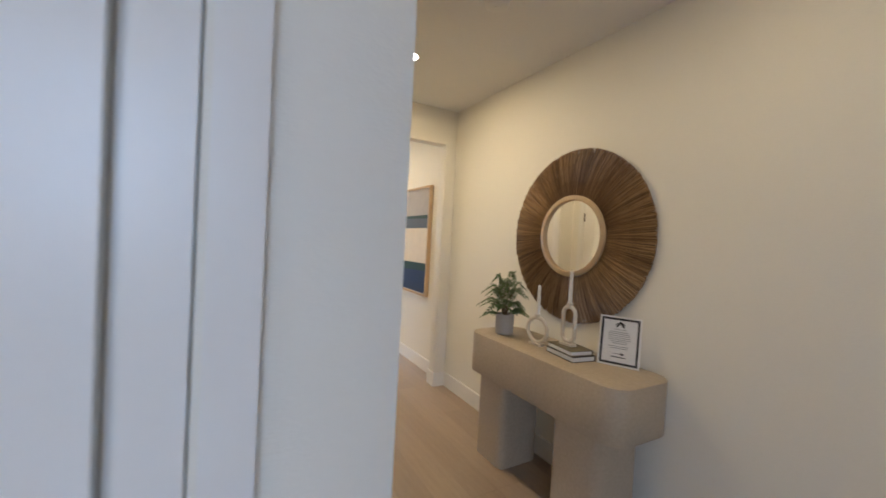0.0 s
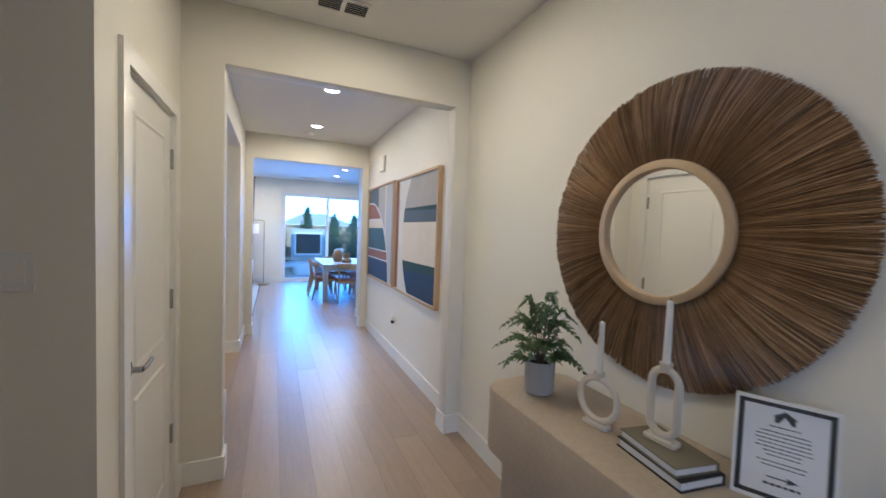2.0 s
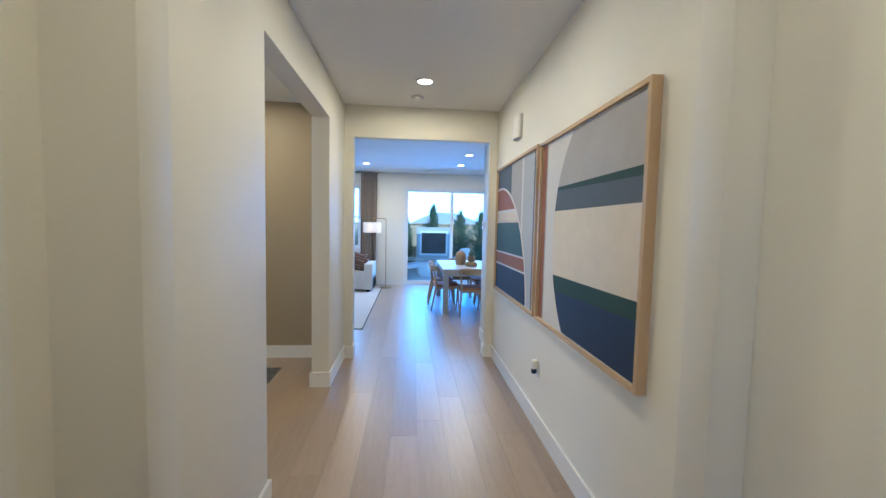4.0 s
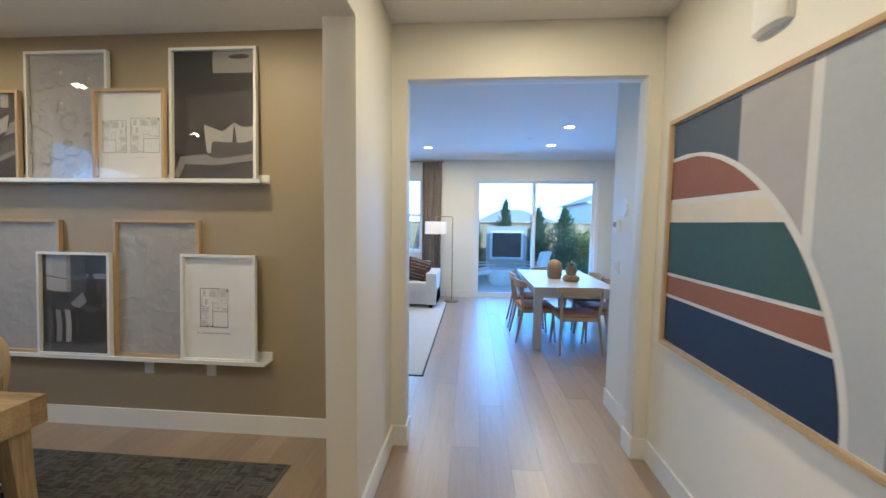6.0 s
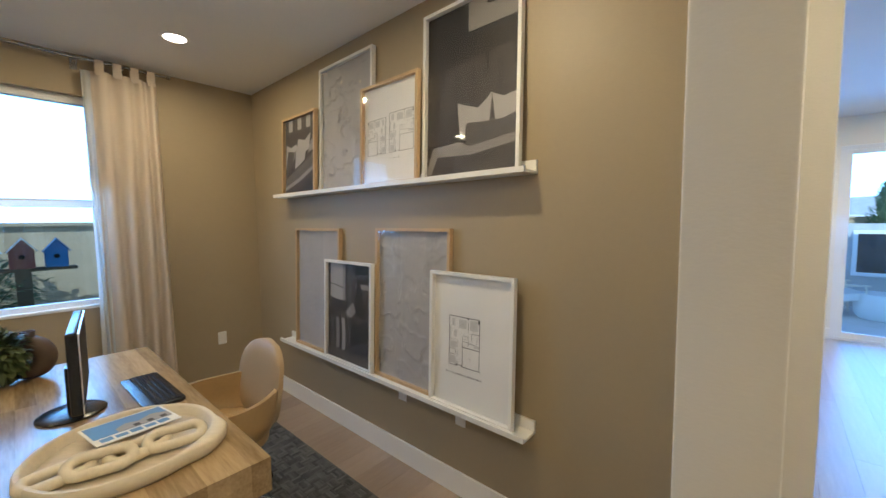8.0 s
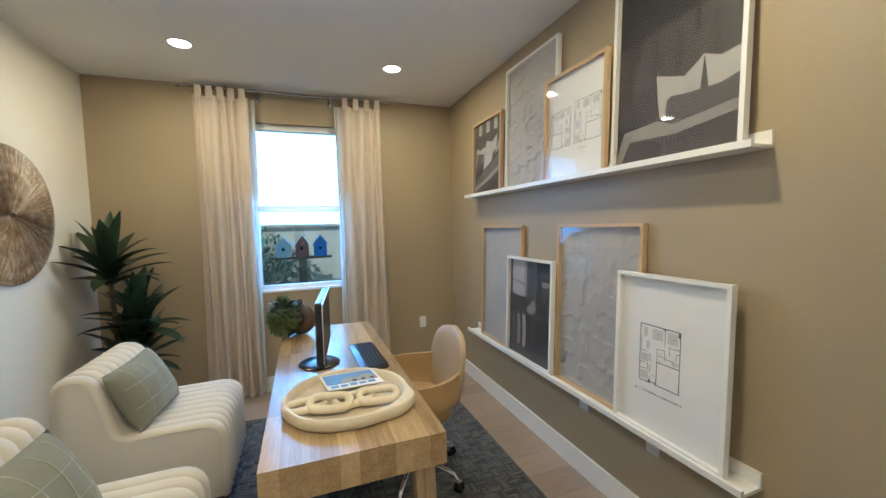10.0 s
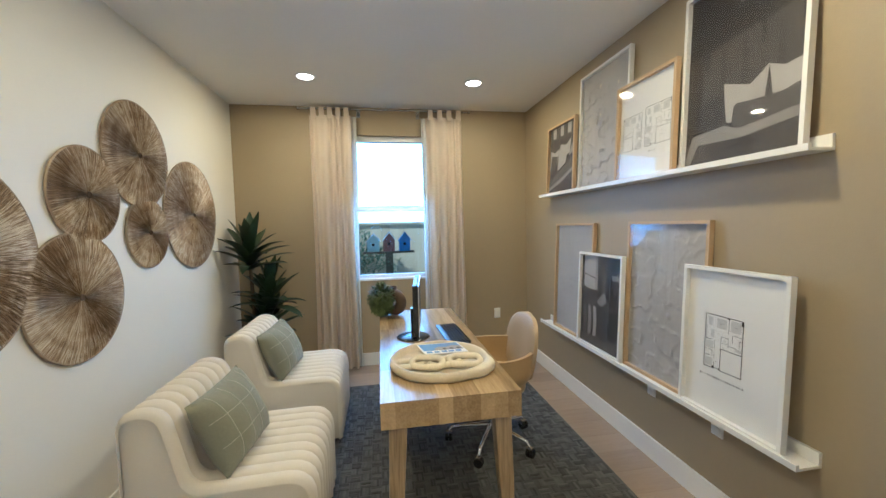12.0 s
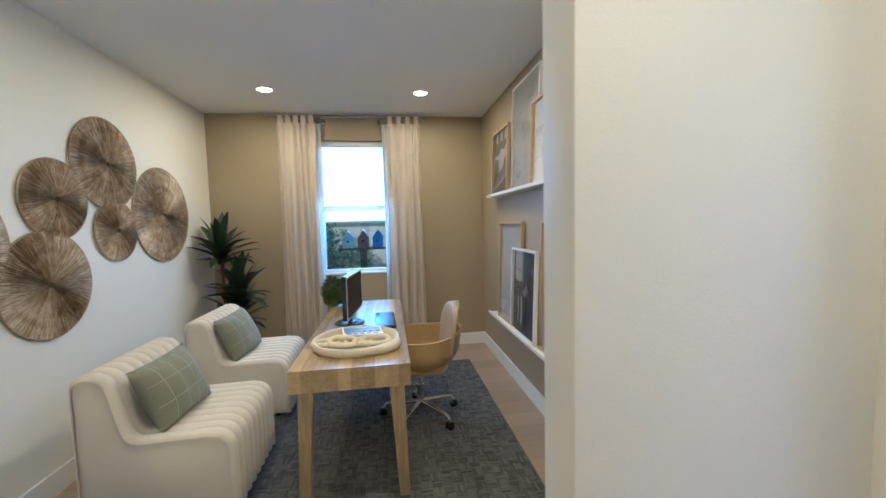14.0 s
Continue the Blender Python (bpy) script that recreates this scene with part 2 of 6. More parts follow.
def wall_with_window(x0, x1, y0, y1, holes, along):
    """A wall block with window holes (from, to, bottom, top)."""
    bm = bmesh.new()
    lo, hi = (x0, x1) if along == "x" else (y0, y1)
    cuts = sorted({lo, hi, *[h[0] for h in holes], *[h[1] for h in holes]})
    for a, b in zip(cuts, cuts[1:]):
        spans = [(0.0, CEIL)]
        for h in holes:
            if h[0] < (a + b) / 2 < h[1]:
                spans = [s for s in ((0.0, h[2]), (h[3], CEIL)) if s[1] - s[0] > 0.01]
        for s in spans:
            add_box(bm, *((a, b, y0, y1) if along == "x" else (x0, x1, a, b)), *s)
    bmesh.ops.remove_doubles(bm, verts=bm.verts, dist=0.0005)
    return bm


structure("wall_east", boxes((EAST, EAST + 0.15, -1.0, 8.15, 0, CEIL), bevel=0.006), M["wall"], "warm white painted drywall along foyer and hall", "wall")
structure("wall_header_foyer", wall_with_doorway(0.27, EAST, HEAD1, HEAD1 + 0.12, 0.61, 2.06, 2.41, "x"), M["wall"], "warm white wall with a wide opening into the hall", "wall")
structure("wall_header_hall", wall_with_doorway(0.33, EAST, HEAD2, HEAD2 + 0.13, 0.61, 2.09, 2.41, "x"), M["wall"], "warm white wall with a wide opening into the great room", "wall")
structure("wall_hall_west", wall_with_doorway(0.36, 0.515, HEAD1 + 0.12, HEAD2, 5.17, 6.64, 2.41, "y"), M["wall"], "warm white wall with a wide opening into the office", "wall")
structure("wall_closet", wall_with_doorway(0.27, 0.40, 3.18, HEAD1, 3.30, 3.99, 2.05, "y", 0.0), M["wall"], "warm white wall beside the closet door", "wall")
structure("wall_closet_side", boxes((-1.3, 0.40, 3.06, 3.18, 0, CEIL)), M["wall"], "warm white wall with a light switch", "wall")
structure("wall_closet_back", boxes((-0.5, -0.4, 3.18, 4.27, 0, CEIL)), M["wall"], "plain white back wall of the closet", "wall")
structure("wall_entry", wall_with_doorway(-1.3, 0.445, ENTRY, ENTRY + 0.12, -0.62, 0.213, 2.05, "x"), M["wall"], "warm white wall beside the entry", "wall")
structure("wall_foyer_west", boxes((-1.42, -1.3, -1.0, 3.22, 0, CEIL)), M["wall"], "plain warm white wall", "wall")
# unseen wall; its opening is assumed and sits where the entry lamp stands
structure("wall_south", wall_with_doorway(-1.42, EAST + 0.15, -1.12, -1.0, -0.95, 0.05, 2.5, "x"), M["wall"], "plain warm white unseen wall with an assumed front door opening", "wall")
structure("wall_office_north", boxes((OFF_W - 0.15, 0.33, OFF_N, OFF_N + 0.10, 0, CEIL)), M["taupe"], "taupe painted wall behind the picture ledges", "wall")
structure("wall_office_south", boxes((OFF_W - 0.15, 0.33, OFF_S - 0.06, OFF_S, 0, CEIL)), M["wall"], "pale painted wall behind the woven discs", "wall")
structure("wall_office_window", wall_with_window(OFF_W - 0.15, OFF_W, OFF_S, OFF_N, [(5.48, 6.31, 0.925, 2.465)], "y"), M["taupe"], "taupe painted wall round the window", "wall")
structure("wall_great_far", wall_with_window(-3.6, 6.5, FAR, FAR + 0.15, [(-1.6, 0.0, 0.9, 2.40), (1.05, 3.48, 0.0, 2.40)], "x"), M["wall"], "white wall with window and sliding patio door", "wall")
structure("wall_great_west", boxes((-3.72, -3.6, OFF_N + 0.10, FAR + 0.15, 0, CEIL)), M["wall"], "plain white great room wall", "wall")
structure("wall_great_south_west", boxes((-3.6, 0.33, OFF_N + 0.10, OFF_N + 0.16, 0, CEIL)), M["wall"], "plain white great room wall", "wall")
structure("wall_great_east", boxes((6.5, 6.62, 8.0, FAR + 0.15, 0, CEIL)), M["wall"], "plain white great room wall", "wall")
structure("wall_great_south", boxes((EAST + 0.15, 6.5, 8.0, 8.15, 0, CEIL)), M["wall"], "plain white great room wall", "wall")

for nm, b in {"ceiling_foyer": (-1.42, EAST + 0.15, -1.12, HEAD1 + 0.06), "ceiling_hall": (0.42, EAST + 0.15, HEAD1 + 0.06, HEAD2 + 0.065),
              "ceiling_office": (OFF_W - 0.15, 0.42, HEAD1 + 0.06, HEAD2 + 0.065), "ceiling_great_room": (-3.72, 6.62, HEAD2 + 0.065, FAR + 0.15)}.items():
    structure(nm, boxes((*b, CEIL, CEIL + 0.12)), M["ceiling"], "flat white painted ceiling", "ceiling")
structure("slab", boxes((-3.8, 6.7, -1.2, FAR + 0.2, -0.16, -0.022)), M["concrete"], "grey concrete slab under the floor", "floor")
structure("house_roof", boxes((-4.1, 7.2, -3.2, FAR + 0.5, 3.0, 3.2)), M["roof"], "flat grey roof over the house", "roof")


def baseboard(x0, x1, y0, y1):
    structure("baseboard", boxes((x0, x1, y0, y1, 0.0, 0.135), bevel=0.004, segments=1), M["trim"], "white painted baseboard along the wall", "baseboard")


B = 0.014
baseboard(EAST - B, EAST, 0.0, HEAD1 - B)
baseboard(EAST - B, EAST, HEAD1 + 0.12 + B, HEAD2 - B)
baseboard(EAST - B, EAST, HEAD2 + 0.13 + B, 8.15)
baseboard(2.06 - B, EAST, HEAD1 - B, HEAD1)
baseboard(2.06 - B, 2.06, HEAD1, HEAD1 + 0.12)
baseboard(2.06 - B, EAST, HEAD1 + 0.12, HEAD1 + 0.12 + B)
baseboard(2.09 - B, EAST, HEAD2 - B, HEAD2)
baseboard(2.09 - B, 2.09, HEAD2, HEAD2 + 0.13)
baseboard(2.09 - B, EAST, HEAD2 + 0.13, HEAD2 + 0.13 + B)
baseboard(0.40, 0.61 + B, HEAD1 - B, HEAD1)
baseboard(0.61, 0.61 + B, HEAD1, HEAD1 + 0.12)
baseboard(0.515, 0.61 + B, HEAD1 + 0.12, HEAD1 + 0.12 + B)
baseboard(0.515, 0.515 + B, HEAD1 + 0.12 + B, 5.17 + B)
baseboard(0.36 - B, 0.515, 5.17, 5.17 + B)
baseboard(0.36 - B, 0.515 + B, 6.64 - B, 6.64)
baseboard(0.515, 0.515 + B, 6.64, HEAD2 - B)
baseboard(0.515, 0.61 + B, HEAD2 - B, HEAD2)
baseboard(0.61, 0.61 + B, HEAD2, HEAD2 + 0.13)
baseboard(0.40, 0.40 + B, 3.06, 3.235)
baseboard(0.40, 0.40 + B, 4.055, HEAD1 - B)
baseboard(OFF_W, 0.33, OFF_N - B, OFF_N)
baseboard(OFF_W, 0.33, OFF_S, OFF_S + B)
baseboard(OFF_W, OFF_W + B, OFF_S + B, OFF_N - B)
baseboard(-3.6, 1.05, FAR - B, FAR)
baseboard(3.49, 6.5, FAR - B, FAR)
baseboard(-1.3, 0.40 + B, 3.06 - B, 3.06)

# ---- fixtures that several rooms share ----


def downlight(x, y, room):
    e = thing("recessed_ceiling_lamp", "lit round recessed ceiling lamp in the " + room, "ceiling lamp", "recessed ceiling lamps", pose(x, y, CEIL))
    part("trim_ring", lathe([(0.062, -0.002), (0.064, -0.007), (0.078, -0.006), (0.084, 0.0)], 32, cap=False), M["white_plastic"], e)
    part("lens", lathe([(0.0, -0.004), (0.062, -0.003), (0.062, 0.0)], 24, cap=False), M["lamp_glow"], e, "glowing warm white lens")


for lx, ly, watts, room in LAMPS:
    downlight(lx, ly, room)


def ceiling_vent(x, y, w, d, rz=0):
    e = thing("ceiling_vent", "white louvred air vent in the ceiling", "air vent", "ceiling vents", pose(x, y, CEIL, 0, 0, rz))
    part("frame", boxes((-w / 2, w / 2, -d / 2, -d / 2 + 0.018, -0.008, 0), (-w / 2, w / 2, d / 2 - 0.018, d / 2, -0.008, 0), (-w / 2, -w / 2 + 0.018, -d / 2 + 0.018, d / 2 - 0.018, -0.008, 0), (w / 2 - 0.018, w / 2, -d / 2 + 0.018, d / 2 - 0.018, -0.008, 0), (-0.012, 0.012, -d / 2 + 0.018, d / 2 - 0.018, -0.008, 0)), M["white_plastic"], e)
    # a dark sheet on the ceiling stands for the shade inside the duct
    part("backing", boxes((-w / 2 + 0.01, w / 2 - 0.01, -d / 2 + 0.01, d / 2 - 0.01, -0.002, -0.0005)), M["duct_shade"], e, "dark sheet painted as the shaded duct behind the slats")
    k = -d / 2 + 0.03
    while k < d / 2 - 0.02:
        bm = bmesh.new()
        add_box(bm, -w / 2 + 0.018, w / 2 - 0.018, -0.006, 0.006, -0.001, 0.001, pose(0, k, -0.0045, 35))
        part("slat", bm, M["white_plastic"], e)
        k += 0.02


ceiling_vent(1.21, 3.87, 0.30, 0.15)
ceiling_vent(1.69, 12.05, 0.35, 0.15)


def wall_plate(name, label, category, m, rocker=True, two=1):
    """A wall plate that faces -y in its own frame."""
    e = thing(name, label, category, "", m)
    w = 0.035 * two
    part("plate", prism(rounded(-w, w, -0.057, 0.057, 0.006, 3), 0.006, "y", -0.006, 0.0015, 1), M["white_plastic"], e)
    for k in range(two):
        cx = (k - (two - 1) / 2) * 0.045
        if rocker:
            part("rocker", boxes((cx - 0.016, cx + 0.016, -0.010, -0.006, -0.033, 0.033), bevel=0.002), M["trim"], e)
        else:
            for cz in (-0.022, 0.022):
                part("socket", prism(rounded(cx - 0.016, cx + 0.016, cz - 0.014, cz + 0.014, 0.008, 3), 0.003, "y", -0.009), M["trim"], e)
    return e


wall_plate("light_switch", "white rocker light switch on the foyer wall", "switch", pose(0.235, 3.06, 1.36))
wall_plate("light_switch", "white double switch on the hall end wall", "switch", pose(EAST, 8.03, 1.18, 0, 0, -90), two=2)
wall_plate("power_outlet", "white outlet on the taupe window wall", "outlet", pose(OFF_W, 7.06, 0.49, 0, 0, 90), False)
wall_plate("power_outlet", "white outlet plate under the lower ledge", "outlet", pose(-1.25, OFF_N, 0.462), False)
wall_plate("power_outlet", "white outlet plate under the lower ledge", "outlet", pose(-0.78, OFF_N, 0.462), False)
wall_plate("power_outlet", "white outlet low on the hall wall", "outlet", pose(EAST, 5.85, 0.46, 0, 0, -90), False)
wall_plate("power_outlet", "white outlet low on the pale office wall", "outlet", pose(-0.569, OFF_S, 0.458, 0, 0, 180), False)
wall_plate("light_switch", "small white switch on the far wall", "switch", pose(0.87, FAR, 1.22))

# ---- office ----
M["desk_wood"] = material("pale mango wood", ((0.195, 0.122, 0.055), (0.55, 0.40, 0.22)), 0.24, var=0.12, grain=16, coarse=3.5, stretch=(0.7, 7, 7), bump=0.04, bump_scale=40, random_hue=0.9)
M["desk_leg"] = material("streaked mango wood leg", ((0.20, 0.13, 0.065), (0.48, 0.35, 0.20)), 0.34, var=0.12, grain=14, coarse=4, stretch=(9, 9, 0.6), bump=0.04, bump_scale=40)
M["frame_wood"] = material("light oak frame", (0.52, 0.36, 0.20), 0.45, var=0.10, grain=30, stretch=(4, 4, 4))
M["frame_white"] = material("white lacquered frame", (0.80, 0.79, 0.76), 0.35, var=0.01)
M["boucle"] = material("ivory upholstery", (0.70, 0.64, 0.545), 0.9, var=0.05, grain=150, bump=0.25, bump_scale=400, sheen=0.3)
M["sage"] = material("sage green woven cotton", (0.235, 0.235, 0.175), 0.9, var=0.12, grain=120, bump=0.3, bump_scale=420, sheen=0.2)
M["stitch"] = material("pale stitch thread", (0.50, 0.50, 0.40), 0.9)
M["seagrass"] = material("grey-brown woven seagrass", ((0.165, 0.11, 0.065), (0.46, 0.36, 0.25)), 0.75, var=0.16, grain=24, coarse=7, bump=0.3, bump_scale=120)
M["rug"] = material("charcoal woven wool", ((0.06, 0.065, 0.068), (0.21, 0.21, 0.20)), 0.95, var=0.15, grain=40, coarse=5, bump=0.4, bump_scale=180, random_hue=0.5)
M["leaf_dark"] = material("dark green strap leaf", ((0.009, 0.022, 0.010), (0.026, 0.055, 0.022)), 0.42, var=0.2, grain=20)
M["leaf_fern"] = material("fern leaf", ((0.055, 0.11, 0.035), (0.14, 0.235, 0.085)), 0.5, var=0.2, grain=30)
M["leaf_olive"] = material("small olive leaf", ((0.035, 0.058, 0.016), (0.125, 0.165, 0.05)), 0.55, var=0.2)
M["bark"] = material("brown cane bark", (0.14, 0.10, 0.06), 0.85, var=0.2, bump=0.4)
M["tan_leather"] = material("tan leather shell", (0.40, 0.262, 0.115), 0.42, var=0.08, grain=60, bump=0.12, bump_scale=300)
M["beige_pad"] = material("beige upholstered pad", (0.44, 0.325, 0.19), 0.48, var=0.05, grain=90, bump=0.1)
M["cream_wood"] = material("whitewashed carved wood", (0.68, 0.60, 0.45), 0.6, var=0.08, grain=20, coarse=5, stretch=(1, 5, 5), bump=0.08, bump_scale=60)
M["paper"] = material("white paper", (0.80, 0.79, 0.77), 0.7, var=0.01)
M["ink"] = material("black ink", (0.03, 0.03, 0.032), 0.7)
M["photo_dark"] = material("dark grey photo ground", (0.023, 0.019, 0.018), 0.6, var=0.12, coarse=6)
M["photo_mid"] = material("mid grey photo tone", (0.060, 0.053, 0.050), 0.6, var=0.12, coarse=9)
M["photo_dim"] = material("dim grey photo tone", (0.042, 0.036, 0.035), 0.6, var=0.12, coarse=9)
M["photo_grey_dark"] = material("steel grey photo tone", (0.085, 0.077, 0.074), 0.6, var=0.14, coarse=9)
M["photo_pale"] = material("soft grey photo tone", (0.35, 0.33, 0.315), 0.6, var=0.06, coarse=12)
M["photo_grey"] = material("light grey photo tone", (0.24, 0.225, 0.215), 0.6, var=0.10, coarse=9)
M["plan_tint"] = material("pale grey plan tint", (0.60, 0.595, 0.585), 0.7, var=0.02)
M["photo_light"] = material("pale photo tone", (0.37, 0.35, 0.33), 0.6, var=0.06, coarse=12)
M["plaster"] = material("grey plaster relief", (0.40, 0.385, 0.375), 0.7, var=0.12, grain=14, coarse=4, bump=0.4, bump_scale=60)
M["blue_print"] = material("blue printed paper", (0.10, 0.25, 0.50), 0.4, var=0.05)
M["pane"] = clear_glass("picture glass")
M["tray_wood"] = material("worn pale tray floor", (0.60, 0.51, 0.37), 0.5, var=0.16, grain=18, coarse=4, stretch=(1, 6, 1), bump=0.08, bump_scale=60)
M["clay"] = material("brown clay", (0.10, 0.065, 0.045), 0.7, var=0.15, bump=0.2)


def picture_frame(x0, x1, z0, z1, lean, y_foot, wood, label, draw, thickness=0.03, rim=0.018, relief=0.0):
    """A framed print standing on a ledge, leaning back against the wall."""
    w, h = x1 - x0, z1 - z0
    e = thing("framed_picture", label, "picture", "framed pictures on the ledges", pose((x0 + x1) / 2, y_foot, z0, -lean))
    mat = M["frame_wood"] if wood else M["frame_white"]
    t = thickness
    part("frame", boxes((-w / 2, w / 2, -t / 2, t / 2, 0, rim), (-w / 2, w / 2, -t / 2, t / 2, h - rim, h), (-w / 2, -w / 2 + rim, -t / 2, t / 2, rim, h - rim), (w / 2 - rim, w / 2, -t / 2, t / 2, rim, h - rim), bevel=0.002, segments=1), mat, e)
    mats, bm = [], bmesh.new()

    def poly(points, material_name, layer):
        """points: (u, v) from 0 to 1 within the print."""
        mm = M[material_name]
        if mm not in mats:
            mats.append(mm)
        iw, ih = w - 2 * rim, h - 2 * rim
        vs = [bm.verts.new((-iw / 2 + u * iw, 0.0105 - layer * 0.0006, rim + v * ih)) for u, v in points]
        f = bm.faces.new(vs)
        f.normal_update()
        if f.normal.y > 0:
            f.normal_flip()
        f.material_index = mats.index(mm)

    if relief:
        mats.append(M["plaster"])
        nu, nv = 64, 92
        iw, ih = w - 2 * rim, h - 2 * rim
        seed = x0 * 7.3
        grid = []
        for j in range(nv + 1):
            row = []
            for i in range(nu + 1):
                px, pz = iw * i / nu, ih * j / nv
                n1 = noise.noise(Vector((px * 8 + pz * 3, pz * 10 - px * 2, seed)))
                n2 = noise.noise(Vector((px * 24 + 5, pz * 24, seed)))
                ridge = max(0.0, 1 - abs(n1 + 0.4 * n2) * 9) * (0.4 + 0.9 * max(0.0, noise.noise(Vector((px * 3, pz * 3, seed + 3))) + 0.2))
                step = 0.35 if n1 + 0.35 * n2 > 0 else 0.0
                row.append(bm.verts.new((-iw / 2 + px, 0.0115 - relief * (0.75 * ridge + step + 0.12 * n2), rim + pz)))
            grid.append(row)
        for a, b in zip(grid, grid[1:]):
            for i in range(nu):
                bm.faces.new((a[i], a[i + 1], b[i + 1], b[i]))
    else:
        draw(poly)
    part("print", bm, mats, e, smooth=35 if relief else None)
    pane = part("pane", boxes((-w / 2 + rim, w / 2 - rim, -0.0110, -0.0105, rim, h - rim)), M["pane"], e, "clear picture glass", smooth=None)
    pane.visible_shadow = False
    part("backing", boxes((-w / 2 + rim, w / 2 - rim, 0.0125, 0.0145, rim, h - rim)), M["cream_wood"], e)
    return e


def quad(u0, u1, v0, v1):
    return [(u0, v0), (u1, v0), (u1, v1), (u0, v1)]


def draw_bed(poly):
    poly(quad(0, 1, 0, 1), "photo_dark", 0)
    poly([(0, 0.20), (1, 0.20), (1, 0.69), (0, 0.64)], "photo_mid", 1)
    for u in (0.10, 0.33, 0.52, 0.80):
        poly(quad(u, u + 0.05, 0.22, 0.62), "photo_dim", 2)
    for u, v in ((0.18, 0.54), (0.67, 0.56), (0.95, 0.57)):
        poly(quad(u, u + 0.035, v, v + 0.12), "photo_dark", 3)
    poly(quad(0.45, 1, 0.80, 1), "ink", 1)
    poly(quad(0.48, 1, 0.83, 1), "photo_grey", 2)
    poly([(0.80 + 0.13 * math.cos(k * 0.5236), 0.955 + 0.018 * math.sin(k * 0.5236)) for k in range(12)], "photo_dark", 3)
    poly([(0, 0), (1, 0), (1, 0.20), (0.52, 0.16), (0.40, 0.195), (0.08, 0.18), (0, 0.10)], "photo_mid", 4)
    poly([(0.14, 0.20), (0.16, 0.33), (0.24, 0.37), (0.38, 0.38), (0.44, 0.22)], "photo_dim", 4)
    poly([(0.37, 0.43), (0.39, 0.30), (0.41, 0.21), (0.60, 0.19), (0.72, 0.28), (0.745, 0.448), (0.69, 0.415), (0.60, 0.375), (0.49, 0.40)], "photo_light", 5)
    poly([(0.60, 0.375), (0.63, 0.29), (0.72, 0.28), (0.745, 0.448), (0.69, 0.415)], "photo_pale", 6)
    poly([(0.745, 0.44), (0.86, 0.405), (1, 0.42), (1, 0.27), (0.78, 0.28)], "photo_light", 6)
    poly([(0.47, 0.285), (0.50, 0.30), (0.62, 0.29), (0.86, 0.285), (1, 0.31), (1, 0.18), (0.79, 0.185), (0.50, 0.155), (0.46, 0.21)], "photo_grey_dark", 7)
    poly([(0, 0.03), (0.08, 0.18), (0.40, 0.197), (0.52, 0.16), (1, 0.20), (1, 0.15), (0.55, 0.11), (0.14, 0.12), (0.05, 0)], "photo_grey", 8)
    poly([(0.16, 0.03), (0.45, 0.08), (0.80, 0.09), (0.40, 0.06)], "photo_dim", 8)


def draw_bed_small(poly):
    poly(quad(0, 1, 0, 1), "photo_dark", 0)
    poly(quad(0, 1, 0.80, 1), "photo_mid", 1)
    for u in (0.12, 0.42, 0.70):
        poly(quad(u, u + 0.13, 0.84, 1), "photo_light", 2)
    poly(quad(0, 1, 0.64, 0.80), "photo_dim", 2)
    poly([(0.02, 0.36), (0.30, 0.44), (0.40, 0.66), (0.20, 0.62), (0.04, 0.67)], "photo_light", 3)
    poly([(0.02, 0.30), (0.24, 0.36), (0.33, 0.55), (0.10, 0.58)], "photo_mid", 4)
    poly([(0.38, 0.44), (0.80, 0.56), (0.84, 0.76), (0.66, 0.68), (0.44, 0.72)], "photo_light", 4)
    poly([(0.34, 0.32), (0.66, 0.42), (0.70, 0.58), (0.52, 0.60), (0.38, 0.64)], "photo_pale", 5)
    poly([(0.76, 0.50), (1, 0.56), (1, 0.70), (0.86, 0.66)], "photo_grey", 5)
    poly([(0, 0.18), (0.36, 0.30), (0.74, 0.42), (1, 0.54), (1, 0.36), (0.5, 0.20), (0, 0.08)], "photo_grey_dark", 6)
    poly([(0, 0.08), (0.5, 0.20), (1, 0.36), (1, 0.30), (0.5, 0.14), (0, 0.03)], "photo_grey", 7)
    poly([(0, 0), (0.30, 0), (1, 0.22), (1, 0.30), (0.5, 0.14), (0, 0.03)], "photo_dim", 8)


